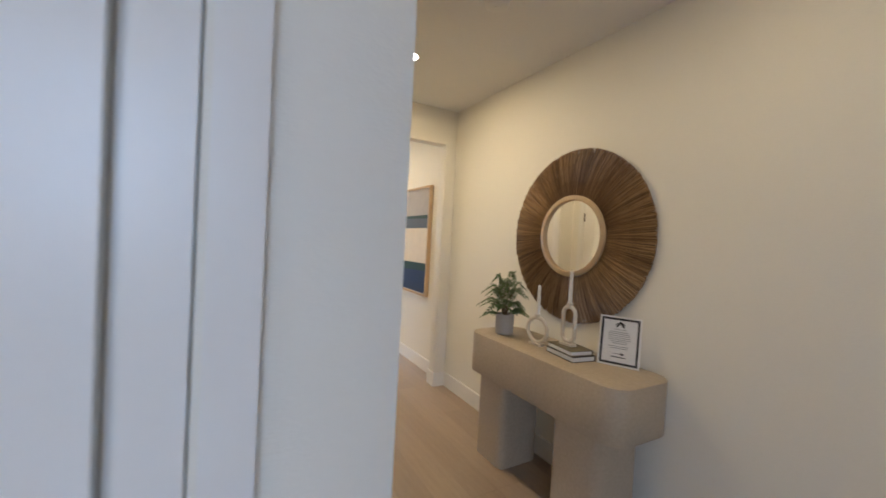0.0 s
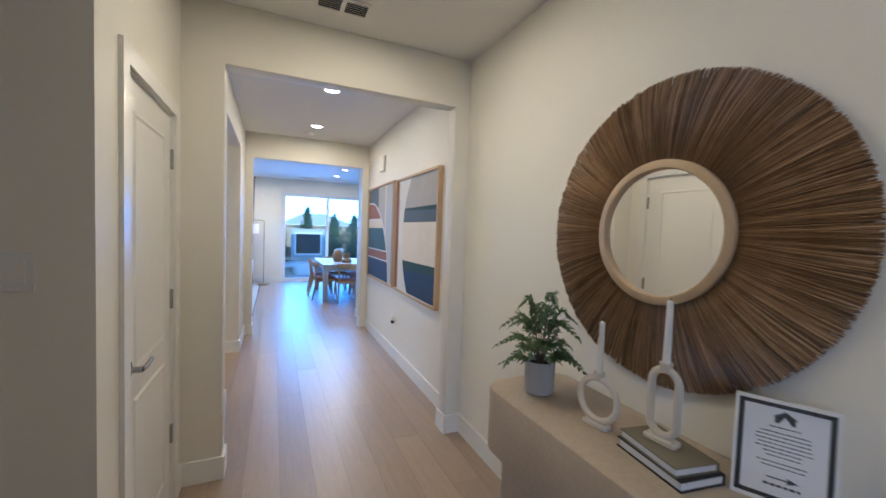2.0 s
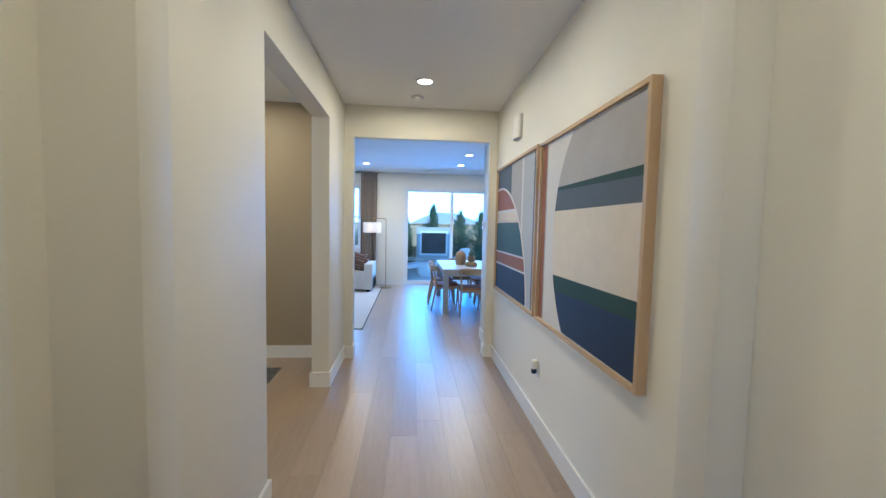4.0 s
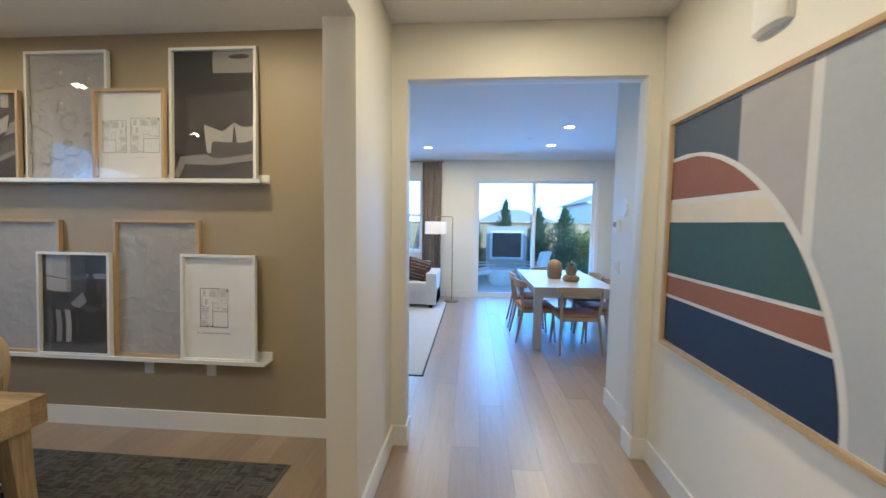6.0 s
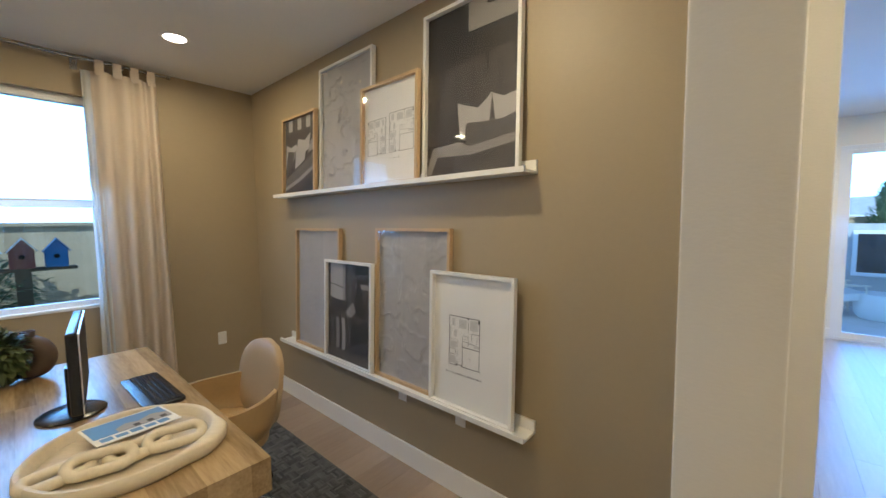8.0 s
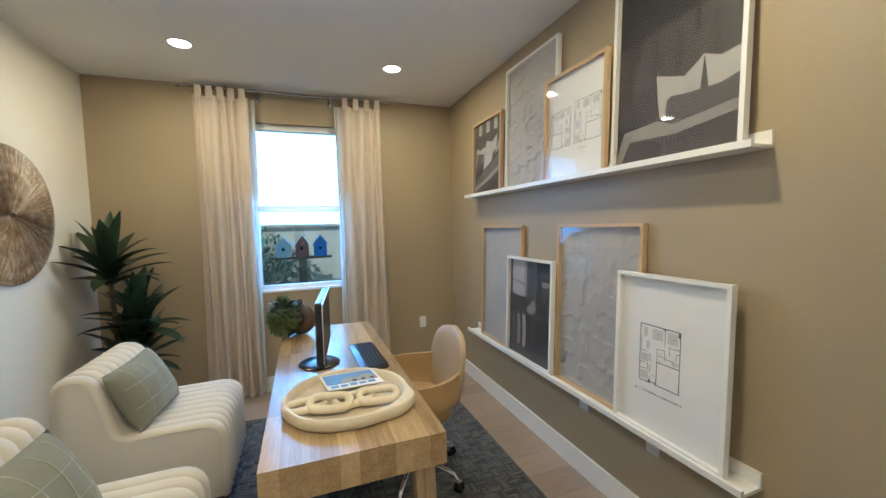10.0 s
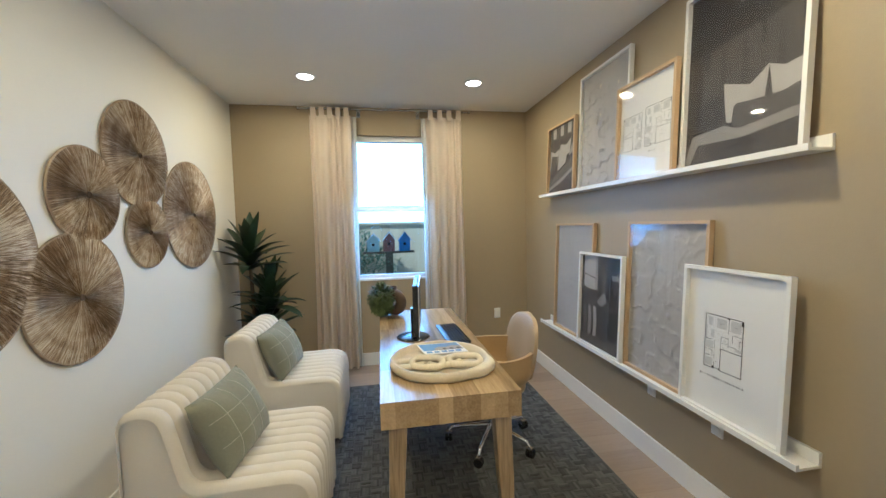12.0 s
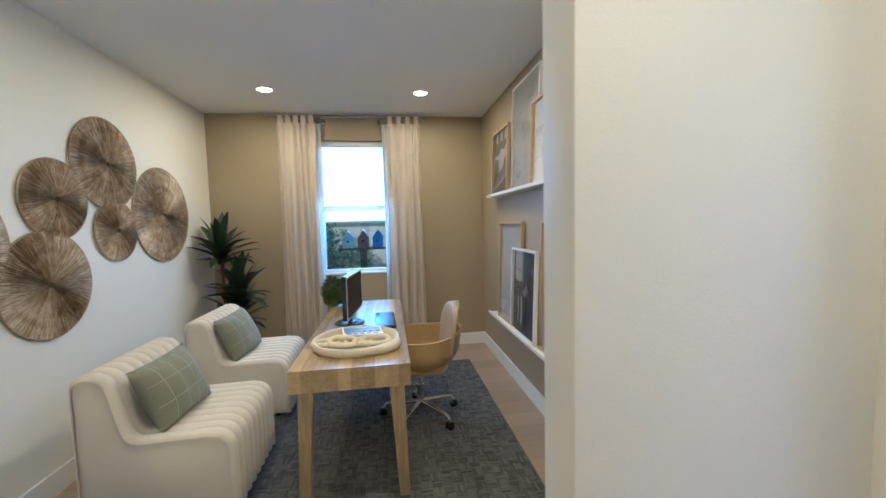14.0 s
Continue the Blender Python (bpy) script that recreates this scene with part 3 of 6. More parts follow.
def draw_cushions(poly):
    poly(quad(0, 1, 0, 1), "photo_mid", 0)
    poly([(0.06, 0.64), (0.36, 0.60), (0.36, 1), (0.06, 1)], "photo_light", 1)
    poly([(0.06, 0.775), (0.36, 0.745), (0.36, 0.755), (0.06, 0.785)], "photo_dark", 2)
    poly(quad(0.36, 0.42, 0.55, 1), "photo_grey", 1)
    poly(quad(0.64, 1, 0.82, 1), "photo_dark", 1)
    poly(quad(0.66, 1, 0.76, 0.81), "photo_grey", 1)
    poly([(0.60, 0.50), (0.70, 0.88), (0.74, 0.86), (0.84, 0.58), (0.92, 0.72), (0.86, 0.46)], "photo_dark", 2)
    poly([(0.0, 0.44), (0.42, 0.52), (0.52, 0.60), (0.40, 0.62), (0.0, 0.62)], "photo_dim", 2)
    poly([(0.42, 0.50), (0.60, 0.62), (0.66, 0.52), (0.52, 0.44)], "photo_grey", 3)
    poly([(0.02, 0.08), (0.50, 0.12), (0.50, 0.46), (0.40, 0.42), (0.20, 0.46), (0.04, 0.50)], "photo_dark", 3)
    for u, m in ((0.07, "photo_grey_dark"), (0.20, "photo_grey"), (0.34, "photo_pale")):
        poly([(u, 0.10), (u + 0.08, 0.11), (u + 0.09, 0.28), (u + 0.07, 0.43), (u - 0.01, 0.44), (u + 0.01, 0.28)], m, 4)
    poly([(0.50, 0.09), (0.90, 0.12), (0.96, 0.30), (0.90, 0.46), (0.72, 0.41), (0.50, 0.47), (0.54, 0.28)], "ink", 5)
    poly([(0, 0), (1, 0), (1, 0.10), (0.5, 0.07), (0, 0.09)], "photo_grey_dark", 6)


def draw_plan(poly, u0=0.22, u1=0.62, v0=0.31, v1=0.69, caption=0.24, cap=(0.18, 0.66), mirrored=False, ink="ink", ground=True):
    """A drawn house plan: rooms, furniture, a garage, and a caption of letter-sized bars."""
    if ground:
        poly(quad(0, 1, 0, 1), "paper", 0)

    def bar(a, b, c, d, wt, tone=ink, layer=2):
        if mirrored:
            a, b = 1 - b, 1 - a
        poly(quad(u0 + a * (u1 - u0) - wt / 2, u0 + b * (u1 - u0) + wt / 2, v0 + c * (v1 - v0) - wt * 0.35, v0 + d * (v1 - v0) + wt * 0.35), tone, layer)

    # shaded rugs, beds and counters
    for a, b, c, d in ((0.33, 0.58, 0.78, 0.95), (0.70, 0.94, 0.77, 0.96), (0.17, 0.25, 0.58, 0.72), (0.09, 0.19, 0.80, 0.95), (0.04, 0.24, 0.36, 0.49), (0.03, 0.23, 0.04, 0.18), (0.0, 0.05, 0.56, 0.78), (0.82, 0.98, 0.44, 0.49)):
        bar(a, b, c, d, 0.0, "plan_tint", 1)
        for k in ((a, b, c, c), (a, b, d, d), (a, a, c, d), (b, b, c, d), (a + 0.3 * (b - a), a + 0.7 * (b - a), (c + d) / 2, (c + d) / 2)):
            bar(*k, 0.0014, "photo_pale", 2)
    # outer walls and the garage
    for k in ((0, 1, 1, 1), (0, 0, 0, 1), (1, 1, 0, 1), (0, 0.28, 0, 0), (0.45, 1, 0, 0), (0.45, 1, 0.40, 0.40), (0.45, 0.45, 0, 0.40)):
        bar(*k, 0.007)
    # rooms, with gaps for their doors
    for k in ((0, 0.20, 0.53, 0.53), (0.28, 0.28, 0.38, 0.53), (0.28, 0.28, 0.0, 0.12), (0.28, 0.28, 0.20, 0.30), (0, 0.22, 0.33, 0.33), (0, 0.17, 0.22, 0.22), (0.22, 0.22, 0.22, 0.33),
              (0.45, 0.45, 0.40, 0.50), (0.45, 0.45, 0.54, 0.63), (0.45, 0.64, 0.63, 0.63), (0.45, 0.60, 0.52, 0.52), (0.64, 0.64, 0.46, 0.63), (0.64, 0.64, 0.72, 1.0), (0.52, 0.52, 0.40, 0.45),
              (0.75, 1, 0.71, 0.71), (0.75, 0.75, 0.58, 0.71), (0.64, 0.86, 0.50, 0.50), (0.92, 0.92, 0.52, 0.64), (0.92, 1, 0.64, 0.64), (0.30, 0.40, 0.02, 0.02)):
        bar(*k, 0.0045)
    # window ticks and posts
    for a, b, c, d in ((0.08, 0.16, 1, 1), (0.38, 0.52, 1, 1), (0.72, 0.90, 1, 1), (0, 0, 0.72, 0.80), (0, 0, 0.38, 0.48), (0.42, 0.45, 0.0, 0.03), (0.60, 0.66, 0.98, 1.0), (0.24, 0.28, 0.0, 0.04), (0.96, 1.0, 0.92, 0.98)):
        bar(a, b, c, d, 0.006)
    for a, c in ((0.70, 0.20), (0.36, 0.14), (0.36, 0.04), (0.54, 0.57), (0.84, 0.86), (0.44, 0.86)):
        bar(a - 0.03, a + 0.03, c, c, 0.003, "photo_grey_dark")
    # caption
    rng = random.Random(5)
    u = cap[0]
    while u < cap[1] - 0.012:
        poly(quad(u, u + 0.0045, caption, caption + 0.014), ink, 1)
        if rng.random() < 0.7:
            poly(quad(u + 0.0045, u + 0.013, caption, caption + 0.014), "photo_grey", 1)
        u += 0.0205 if rng.random() < 0.88 else 0.034


def draw_plan_wide(poly):
    draw_plan(poly, 0.07, 0.43, 0.30, 0.67, 0.235, (0.58, 0.72), True, "photo_grey")
    draw_plan(poly, 0.50, 0.93, 0.30, 0.70, 0.235, (0.58, 0.60), False, "photo_grey", False)


def draw_plaster(poly):
    poly(quad(0, 1, 0, 1), "plaster", 0)


UP, LOW = 1.760, 0.545
for z, a, b in ((UP, -2.68, -0.325), (LOW, -2.66, -0.325)):
    e = thing("picture_ledge", "long white picture ledge fixed to the taupe wall", "shelf", "picture ledges")
    part("back_rail", boxes((a, b, OFF_N - 0.014, OFF_N, z - 0.012, z + 0.05), bevel=0.002, segments=1), M["trim"], e)
    part("tray", boxes((a, b, OFF_N - 0.105, OFF_N - 0.014, z - 0.012, z), bevel=0.002, segments=1), M["trim"], e)
    part("lip", boxes((a, b, OFF_N - 0.120, OFF_N - 0.105, z - 0.012, z + 0.014), bevel=0.002, segments=1), M["trim"], e)

BACK, FRONT = OFF_N - 0.052, OFF_N - 0.085
picture_frame(-2.05, -1.435, UP, 2.640, 2.1, BACK, False, "white-framed grey plaster relief print on the upper ledge", draw_plaster, relief=0.0125)
picture_frame(-0.99, -0.385, UP, 2.640, 2.1, BACK, False, "white-framed dark photo of a made bed on the upper ledge", draw_bed)
picture_frame(-2.56, -2.06, UP, 2.370, 2.1, FRONT, True, "oak-framed photo of pillows on the upper ledge", draw_bed_small)
picture_frame(-1.51, -1.00, UP, 2.370, 2.1, FRONT, True, "oak-framed black and white floor plan on the upper ledge", draw_plan_wide)
picture_frame(-2.49, -1.86, LOW, 1.495, 2.1, BACK, True, "oak-framed pale grey plaster print on the lower ledge", draw_plaster, relief=0.006)
picture_frame(-1.45, -0.82, LOW, 1.500, 2.1, BACK, True, "oak-framed grey plaster relief print on the lower ledge", draw_plaster, relief=0.009)
picture_frame(-2.00, -1.45, LOW, 1.270, 2.1, FRONT, False, "white-framed dark photo of cushions on the lower ledge", draw_cushions)
picture_frame(-0.93, -0.40, LOW, 1.272, 2.1, FRONT, False, "white-framed floor plan print on the lower ledge", draw_plan)


def fillet(points, r, steps=5):
    """An open 2D path with its inner corners rounded."""
    out = [Vector(points[0])]
    rs = r if isinstance(r, (list, tuple)) else [r] * len(points)
    for i in range(1, len(points) - 1):
        a, p, b = Vector(points[i - 1]), Vector(points[i]), Vector(points[i + 1])
        d1, d2 = (a - p), (b - p)
        k = min(rs[i], d1.length * 0.48, d2.length * 0.48)
        s, t = p + d1.normalized() * k, p + d2.normalized() * k
        for j in range(steps + 1):
            f = j / steps
            out.append((1 - f) ** 2 * s + 2 * f * (1 - f) * p + f * f * t)
    out.append(Vector(points[-1]))
    return out


def slipper_chair(m, label):
    """An armless channel-tufted chair; it faces +y."""
    e = thing("slipper_chair", label, "chair", "slipper chairs", m)
    w, n = 0.665, 9
    path = fillet([(0.75, 0.03), (0.75, 0.455), (0.27, 0.445), (0.19, 0.785), (0.045, 0.785), (0.045, 0.03)], [0, 0.11, 0.07, 0.10, 0.09, 0])
    side = prism([(p.x, p.y) for p in path], w - 0.012, "x", -(w - 0.012) / 2, 0.012, 2)
    part("body", side, M["boucle"], e)
    bm = bmesh.new()
    rows = []
    for i, p in enumerate(path):
        a, b = path[max(0, i - 1)], path[min(len(path) - 1, i + 1)]
        d = (b - a).normalized()
        nrm = Vector((d.y, -d.x))
        row = []
        for c in range(n):
            for k in range(9):
                f = k / 8
                if c and k == 0:
                    continue
                off = -0.008 + 0.026 * math.sqrt(max(0.0, math.sin(math.pi * f)))
                q = p + nrm * off
                row.append(bm.verts.new((-w / 2 + (c + f) * w / n, q.x, q.y)))
        rows.append(row)
    for a, b in zip(rows, rows[1:]):
        for k in range(len(a) - 1):
            bm.faces.new((a[k], a[k + 1], b[k + 1], b[k]))
    bmesh.ops.recalc_face_normals(bm, faces=bm.faces)
    part("channelled_cover", bm, M["boucle"], e, "ivory cover sewn in wide channels", smooth=60)
    for x, y in ((-0.28, 0.08), (0.28, 0.08), (-0.28, 0.66), (0.28, 0.66)):
        part("foot", lathe([(0.02, 0.0), (0.024, 0.035)], 12, m=pose(x, y, 0)), M["black"], e)
    return e


slipper_chair(pose(-1.098, 4.695, 0.008), "ivory channel-tufted armless chair beside the pale wall")
slipper_chair(pose(-2.135, 4.695, 0.008), "ivory channel-tufted armless chair near the window")


def cushion(name, w, h, puff, mat, m, label, lines=0, group="cushions"):
    """A soft pillow in the x-z plane, pinched at its corners."""
    e = thing(name, label, "pillow", group, m)

    def spot(u, v, s):
        edge = max(0.0, (1 - abs(u) ** 2.4) * (1 - abs(v) ** 2.4))
        pinch = 1 - 0.06 * (1 - abs(u) ** 2)
        pinch_v = 1 - 0.06 * (1 - abs(v) ** 2)
        wob = 0.012 * noise.noise(Vector((u * 1.7 + w * 9, v * 1.7, s)))
        return Vector((u * w / 2 * pinch_v, s * (puff / 2 * edge ** 0.55 + wob * edge), v * h / 2 * pinch))

    bm = bmesh.new()
    n = 18
    for s in (1, -1):
        g = [[bm.verts.new(spot(-1 + 2 * i / n, -1 + 2 * j / n, s)) for i in range(n + 1)] for j in range(n + 1)]
        for j in range(n):
            for i in range(n):
                bm.faces.new((g[j][i], g[j][i + 1], g[j + 1][i + 1], g[j + 1][i]))
    bmesh.ops.remove_doubles(bm, verts=bm.verts, dist=0.0005)
    bmesh.ops.recalc_face_normals(bm, faces=bm.faces)
    part("cover", bm, mat, e, smooth=80)
    for k in range(lines):
        u = -0.62 + 1.24 * k / max(1, lines - 1)
        part("stitched_line", tube([spot(u, -0.94 + 1.88 * i / 16, 1) + Vector((0, 0.0015, 0)) for i in range(17)], 0.0018, 5), M["stitch"], e, "pale stitched stripe")
    if lines:
        for v in (-0.3, 0.35):
            part("stitched_line", tube([spot(-0.94 + 1.88 * i / 16, v, 1) + Vector((0, 0.0015, 0)) for i in range(17)], 0.0012, 5), M["stitch"], e, "pale stitched stripe")
    return e


cushion("throw_pillow", 0.42, 0.36, 0.20, M["sage"], pose(-1.02, 5.06, 0.64, 24, 0, 0) @ pose(0, 0, 0, 0, 0, -8), "sage green pillow with pale stitched lines on a chair", 4)
cushion("throw_pillow", 0.44, 0.36, 0.19, M["sage"], pose(-2.04, 5.03, 0.64, 24, 0, 0) @ pose(0, 0, 0, 0, 0, -8), "sage green pillow with pale stitched lines on a chair", 4)


def desk():
    e = thing("desk", "pale wooden writing desk with a thick top and tapered legs", "desk")
    x0, x1, y0, y1, zt = -2.49, -0.745, 5.74, 6.365, 0.763
    rng = random.Random(8)
    wide = (y1 - y0) / 10
    for k in range(10):
        x = x0
        while x < x1 - 0.01:
            end = x + rng.choice((0.42, 0.6, 0.78, 0.95))
            end = x1 if x1 - end < 0.25 else end
            part("stave", boxes((x, end, y0 + k * wide, y0 + (k + 1) * wide, zt - 0.118, zt), bevel=0.0008, segments=1), M["desk_wood"], e)
            x = end
    for sx, lx in ((-1, x0 + 0.10), (1, x1 - 0.075)):
        for sy, ly in ((-1, y0 + 0.075), (1, y1 - 0.075)):
            bm = bmesh.new()
            tops = [(dx, dy) for dx, dy in ((-1, -1), (1, -1), (1, 1), (-1, 1))]
            a = [bm.verts.new((lx + 0.040 * dx, ly + 0.040 * dy, zt - 0.1185)) for dx, dy in tops]
            b = [bm.verts.new((lx + sx * 0.02 + 0.027 * dx, ly + sy * 0.028 + 0.027 * dy, 0.010)) for dx, dy in tops]
            bm.faces.new(a)
            bm.faces.new(b[::-1])
            for i in range(4):
                bm.faces.new((b[i], b[(i + 1) % 4], a[(i + 1) % 4], a[i]))
            bmesh.ops.recalc_face_normals(bm, faces=bm.faces)
            soften(bm, 0.006)
            part("leg", bm, M["desk_leg"], e)


desk()
TOP = 0.763


def tray():
    e = thing("round_tray", "large whitewashed wooden tray with a raised rim on the desk", "tray", "", pose(-1.135, 6.055, TOP, 0, 0, 52))
    r = 0.262
    prof = [(0.0, 0.0), (r - 0.012, 0.0), (r, 0.012), (r + 0.001, 0.030), (r - 0.001, 0.044), (r - 0.006, 0.05), (r - 0.015, 0.05), (r - 0.021, 0.045), (r - 0.034, 0.016), (0.0, 0.014)]
    bm = bmesh.new()
    n, rings = 84, []
    for k in range(n):
        a = math.tau * k / n - math.pi
        grow = 0.034 * math.exp(-(a / 0.38) ** 4)
        wobble = 0.002 * math.sin(3 * a + 1) + 0.0015 * math.sin(7 * a)
        ring = []
        for rad, h in prof[1:-1]:
            out = grow if rad >= r - 0.013 else 0.0
            ring.append(bm.verts.new(((rad + out + wobble) * math.cos(a), (rad + out + wobble) * math.sin(a), h - 0.10 * out * (h > 0.03))))
        rings.append(ring)
    for p, q in zip(rings, rings[1:] + rings[:1]):
        for j in range(len(prof) - 3):
            bm.faces.new((p[j], q[j], q[j + 1], p[j + 1]))
    bm.faces.new([g[0] for g in rings][::-1])
    floor_bm = lathe([(0.0, 0.0135), (r - 0.036, 0.0140), (r - 0.033, 0.0165)], 64, cap=False)
    part("tray_floor", floor_bm, M["tray_wood"], e, "worn pale wooden tray floor")
    bmesh.ops.recalc_face_normals(bm, faces=bm.faces)
    part("bowl", bm, M["cream_wood"], e, smooth=50)


tray()


def chain():
    e = thing("wooden_chain", "cream carved wooden chain links lying in the tray", "ornament", "", pose(-1.09, 6.03, TOP + 0.017))
    spots = [(0.01, -0.145, 98, 5), (0.045, -0.052, 74, 22), (0.025, 0.045, 104, 6), (0.05, 0.142, 78, 20)]
    for x, y, rz, tilt in spots:
        pts = []
        for k in range(28):
            a = math.tau * k / 28
            c, s = math.cos(a), math.sin(a)
            pts.append(pose(x, y, 0.016 + 0.0007 * tilt, tilt, 0, rz) @ Vector((0.044 * (1 if c > 0 else -1) + 0.034 * c, 0.034 * s, 0)))
        part("link", tube(pts, 0.0165, 12, closed=True), M["cream_wood"], e)


chain()


def brochure():
    e = thing("brochure", "blue and white printed brochure lying in the tray", "brochure", "", pose(-1.235, 6.085, TOP + 0.052, 0, 3, 100) @ Matrix.Diagonal((1.18, 1.18, 1, 1)))
    part("cover", boxes((-0.105, 0.105, -0.075, 0.075, 0, 0.003)), M["paper"], e)
    part("picture", boxes((-0.098, 0.098, -0.030, 0.068, 0.003, 0.0036)), M["blue_print"], e, "blue printed house picture")
    part("printed_house", prism([(-0.04, -0.03), (0.098, -0.03), (0.098, 0.012), (0.06, 0.03), (0.02, 0.008), (-0.01, 0.02), (-0.04, 0.0)], 0.0004, "z", 0.0037), M["photo_pale"], e, "pale printed house")
    for u in (0.0, 0.035, 0.07):
        part("printed_window", boxes((u, u + 0.016, -0.026, -0.006, 0.0041, 0.0044)), M["photo_mid"], e)
    for k in range(5):
        part("text_bar", boxes((-0.09 + 0.035 * k, -0.062 + 0.035 * k, -0.062, -0.038 - 0.004 * (k % 2), 0.003, 0.0036)), M["blue_print"], e)


brochure()


def monitor():
    e = thing("computer_monitor", "black flat monitor on a glossy round stand", "monitor", "", pose(-1.62, 5.97, TOP, 0, 0, 0))
    part("stand_base", lathe([(0.0, 0.0), (0.105, 0.0), (0.11, 0.006), (0.10, 0.013), (0.03, 0.018), (0.0, 0.018)], 40, cap=False), M["black"], e)
    part("neck", boxes((-0.028, 0.028, -0.012, 0.014, 0.017, 0.20), bevel=0.006), M["black"], e)
    part("housing", prism(rounded(-0.255, 0.255, 0.075, 0.385, 0.012, 4), 0.034, "y", 0.012, 0.008, 2), M["black"], e)
    part("bezel", boxes((-0.255, 0.255, 0.0465, 0.050, 0.077, 0.092), (-0.255, 0.255, 0.0465, 0.050, 0.368, 0.383), (-0.255, -0.24, 0.0465, 0.050, 0.092, 0.368), (0.24, 0.255, 0.0465, 0.050, 0.092, 0.368)), M["chrome"], e, "thin silver rim")
    part("screen", boxes((-0.24, 0.24, 0.0462, 0.0475, 0.092, 0.368)), M["screen_black"], e, "dark switched-off screen")
    return e


mon = monitor()
mon.matrix_world = pose(-1.66, 5.96, TOP, 0, 0, -7)


def keyboard():
    e = thing("keyboard", "black computer keyboard on the desk", "keyboard", "", pose(-1.66, 6.225, TOP, 0, 0, 182))
    part("case", prism(rounded(-0.225, 0.225, -0.075, 0.075, 0.02, 4), 0.016, "z", 0.0, 0.004, 2), M["black"], e)
    me = mesh_of("key", boxes((-0.0075, 0.0075, -0.0075, 0.0075, 0.016, 0.022), bevel=0.0015, segments=1), M["black"])
    for r in range(5):
        for c in range(20):
            k = new("key", me)
            k.parent = e
            k.location = (-0.2 + c * 0.021, -0.05 + r * 0.0205, 0)


keyboard()


def leaf_strip(bm, base, way, length, width, droop, fold=0.12, steps=5, curl=0.0):
    """One leaf: a tapered, bent, slightly folded blade."""
    way = Vector(way).normalized()
    side = way.cross(Vector((0, 0, 1)))
    side = side.normalized() if side.length > 1e-3 else Vector((1, 0, 0))
    p, rows = Vector(base), []
    d = way.copy()
    for k in range(steps + 1):
        f = k / steps
        w = width * (math.sin(math.pi * min(1, 0.12 + 0.86 * f)) ** 0.7) * (1 - 0.25 * f)
        if k == steps:
            w = width * 0.04
        up = side.cross(d).normalized()
        rows.append([bm.verts.new(p - side * w / 2 + up * fold * w), bm.verts.new(p), bm.verts.new(p + side * w / 2 + up * fold * w)])
        d = (d + Vector((0, 0, -droop / steps))).normalized()
        p = p + d * length / steps
    for a, b in zip(rows, rows[1:]):
        bm.faces.new((a[0], a[1], b[1], b[0]))
        bm.faces.new((a[1], a[2], b[2], b[1]))


def dracaena():
    rng = random.Random(7)
    e = thing("potted_dracaena", "tall dark green dracaena in a woven pot in the corner", "plant", "", pose(-2.93, 4.60, 0))
    part("pot", lathe([(0.0, 0.0), (0.13, 0.0), (0.16, 0.28), (0.15, 0.29), (0.14, 0.26), (0.0, 0.25)], 28, cap=False), M["seagrass"], e)
    heads = [((-0.03, -0.05, 1.27), 0.44), ((0.03, 0.13, 0.90), 0.40), ((0.0, 0.08, 0.62), 0.38)]
    for (hx, hy, hz), ln in heads:
        part("cane", tube([(hx * 0.3, hy * 0.3, 0.24), (hx * 0.7, hy * 0.6, hz * 0.6), (hx, hy, hz)], [0.022, 0.018, 0.015], 8), M["bark"], e)
        for k in range(26):
            bm = bmesh.new()
            a = k * 2.39996
            el = radians(82 - 60 * (k / 26) + rng.uniform(-8, 8))
            way = (math.cos(a) * math.cos(el), math.sin(a) * math.cos(el), math.sin(el))
            room = (hy + 4.60 - OFF_S - 0.03) / max(0.01, -way[1])
            leaf_strip(bm, (hx, hy, hz - 0.16 + 0.16 * (1 - k / 26)), way, min(room, ln * rng.uniform(0.75, 1.08)), rng.uniform(0.105, 0.14), rng.uniform(0.35, 1.0), 0.16, 6)
            part("leaf", bm, M["leaf_dark"], e, smooth=60)


dracaena()


def desk_plant():
    rng = random.Random(11)
    e = thing("vase_with_greenery", "round brown clay ring vase with olive greenery on the desk", "plant", "", pose(-2.33, 5.86, TOP, 0, 0, 62) @ Matrix.Diagonal((1.25, 1.25, 1.25, 1)))
    part("vase", tube([(0.052 * math.cos(math.tau * k / 24), 0, 0.088 + 0.052 * math.sin(math.tau * k / 24)) for k in range(24)], 0.037, 12, closed=True), M["clay"], e)
    part("neck", lathe([(0.02, 0.165), (0.022, 0.195), (0.018, 0.195), (0.016, 0.165)], 16, cap=False), M["clay"], e)
    bm = bmesh.new()
    for k in range(1500):
        v = Vector((rng.gauss(0, 1), rng.gauss(0, 1), rng.gauss(0, 1))).normalized() * (0.55 + 0.45 * rng.random())
        c = Vector((-0.055 + v.x * 0.08, -0.066 + v.y * (0.082 + 0.018 * math.sin(v.z * 5)), 0.118 + v.z * 0.10))
        leaf_strip(bm, c, v + Vector((rng.uniform(-.5, .5), rng.uniform(-.5, .5), rng.uniform(-.5, .3))), rng.uniform(0.018, 0.036), 0.018, 0.6, 0.1, 2)
    tagged(part("greenery", bm, M["leaf_olive"], e, "many small olive green leaves"), kind="stuff")
    for k in range(6):
        part("stem", tube([(0, 0, 0.17), (-0.03, -0.03 - 0.004 * k, 0.20), (-0.06 + 0.01 * k, -0.06 - 0.005 * k, 0.15)], 0.002, 5), M["bark"], e)


desk_plant()


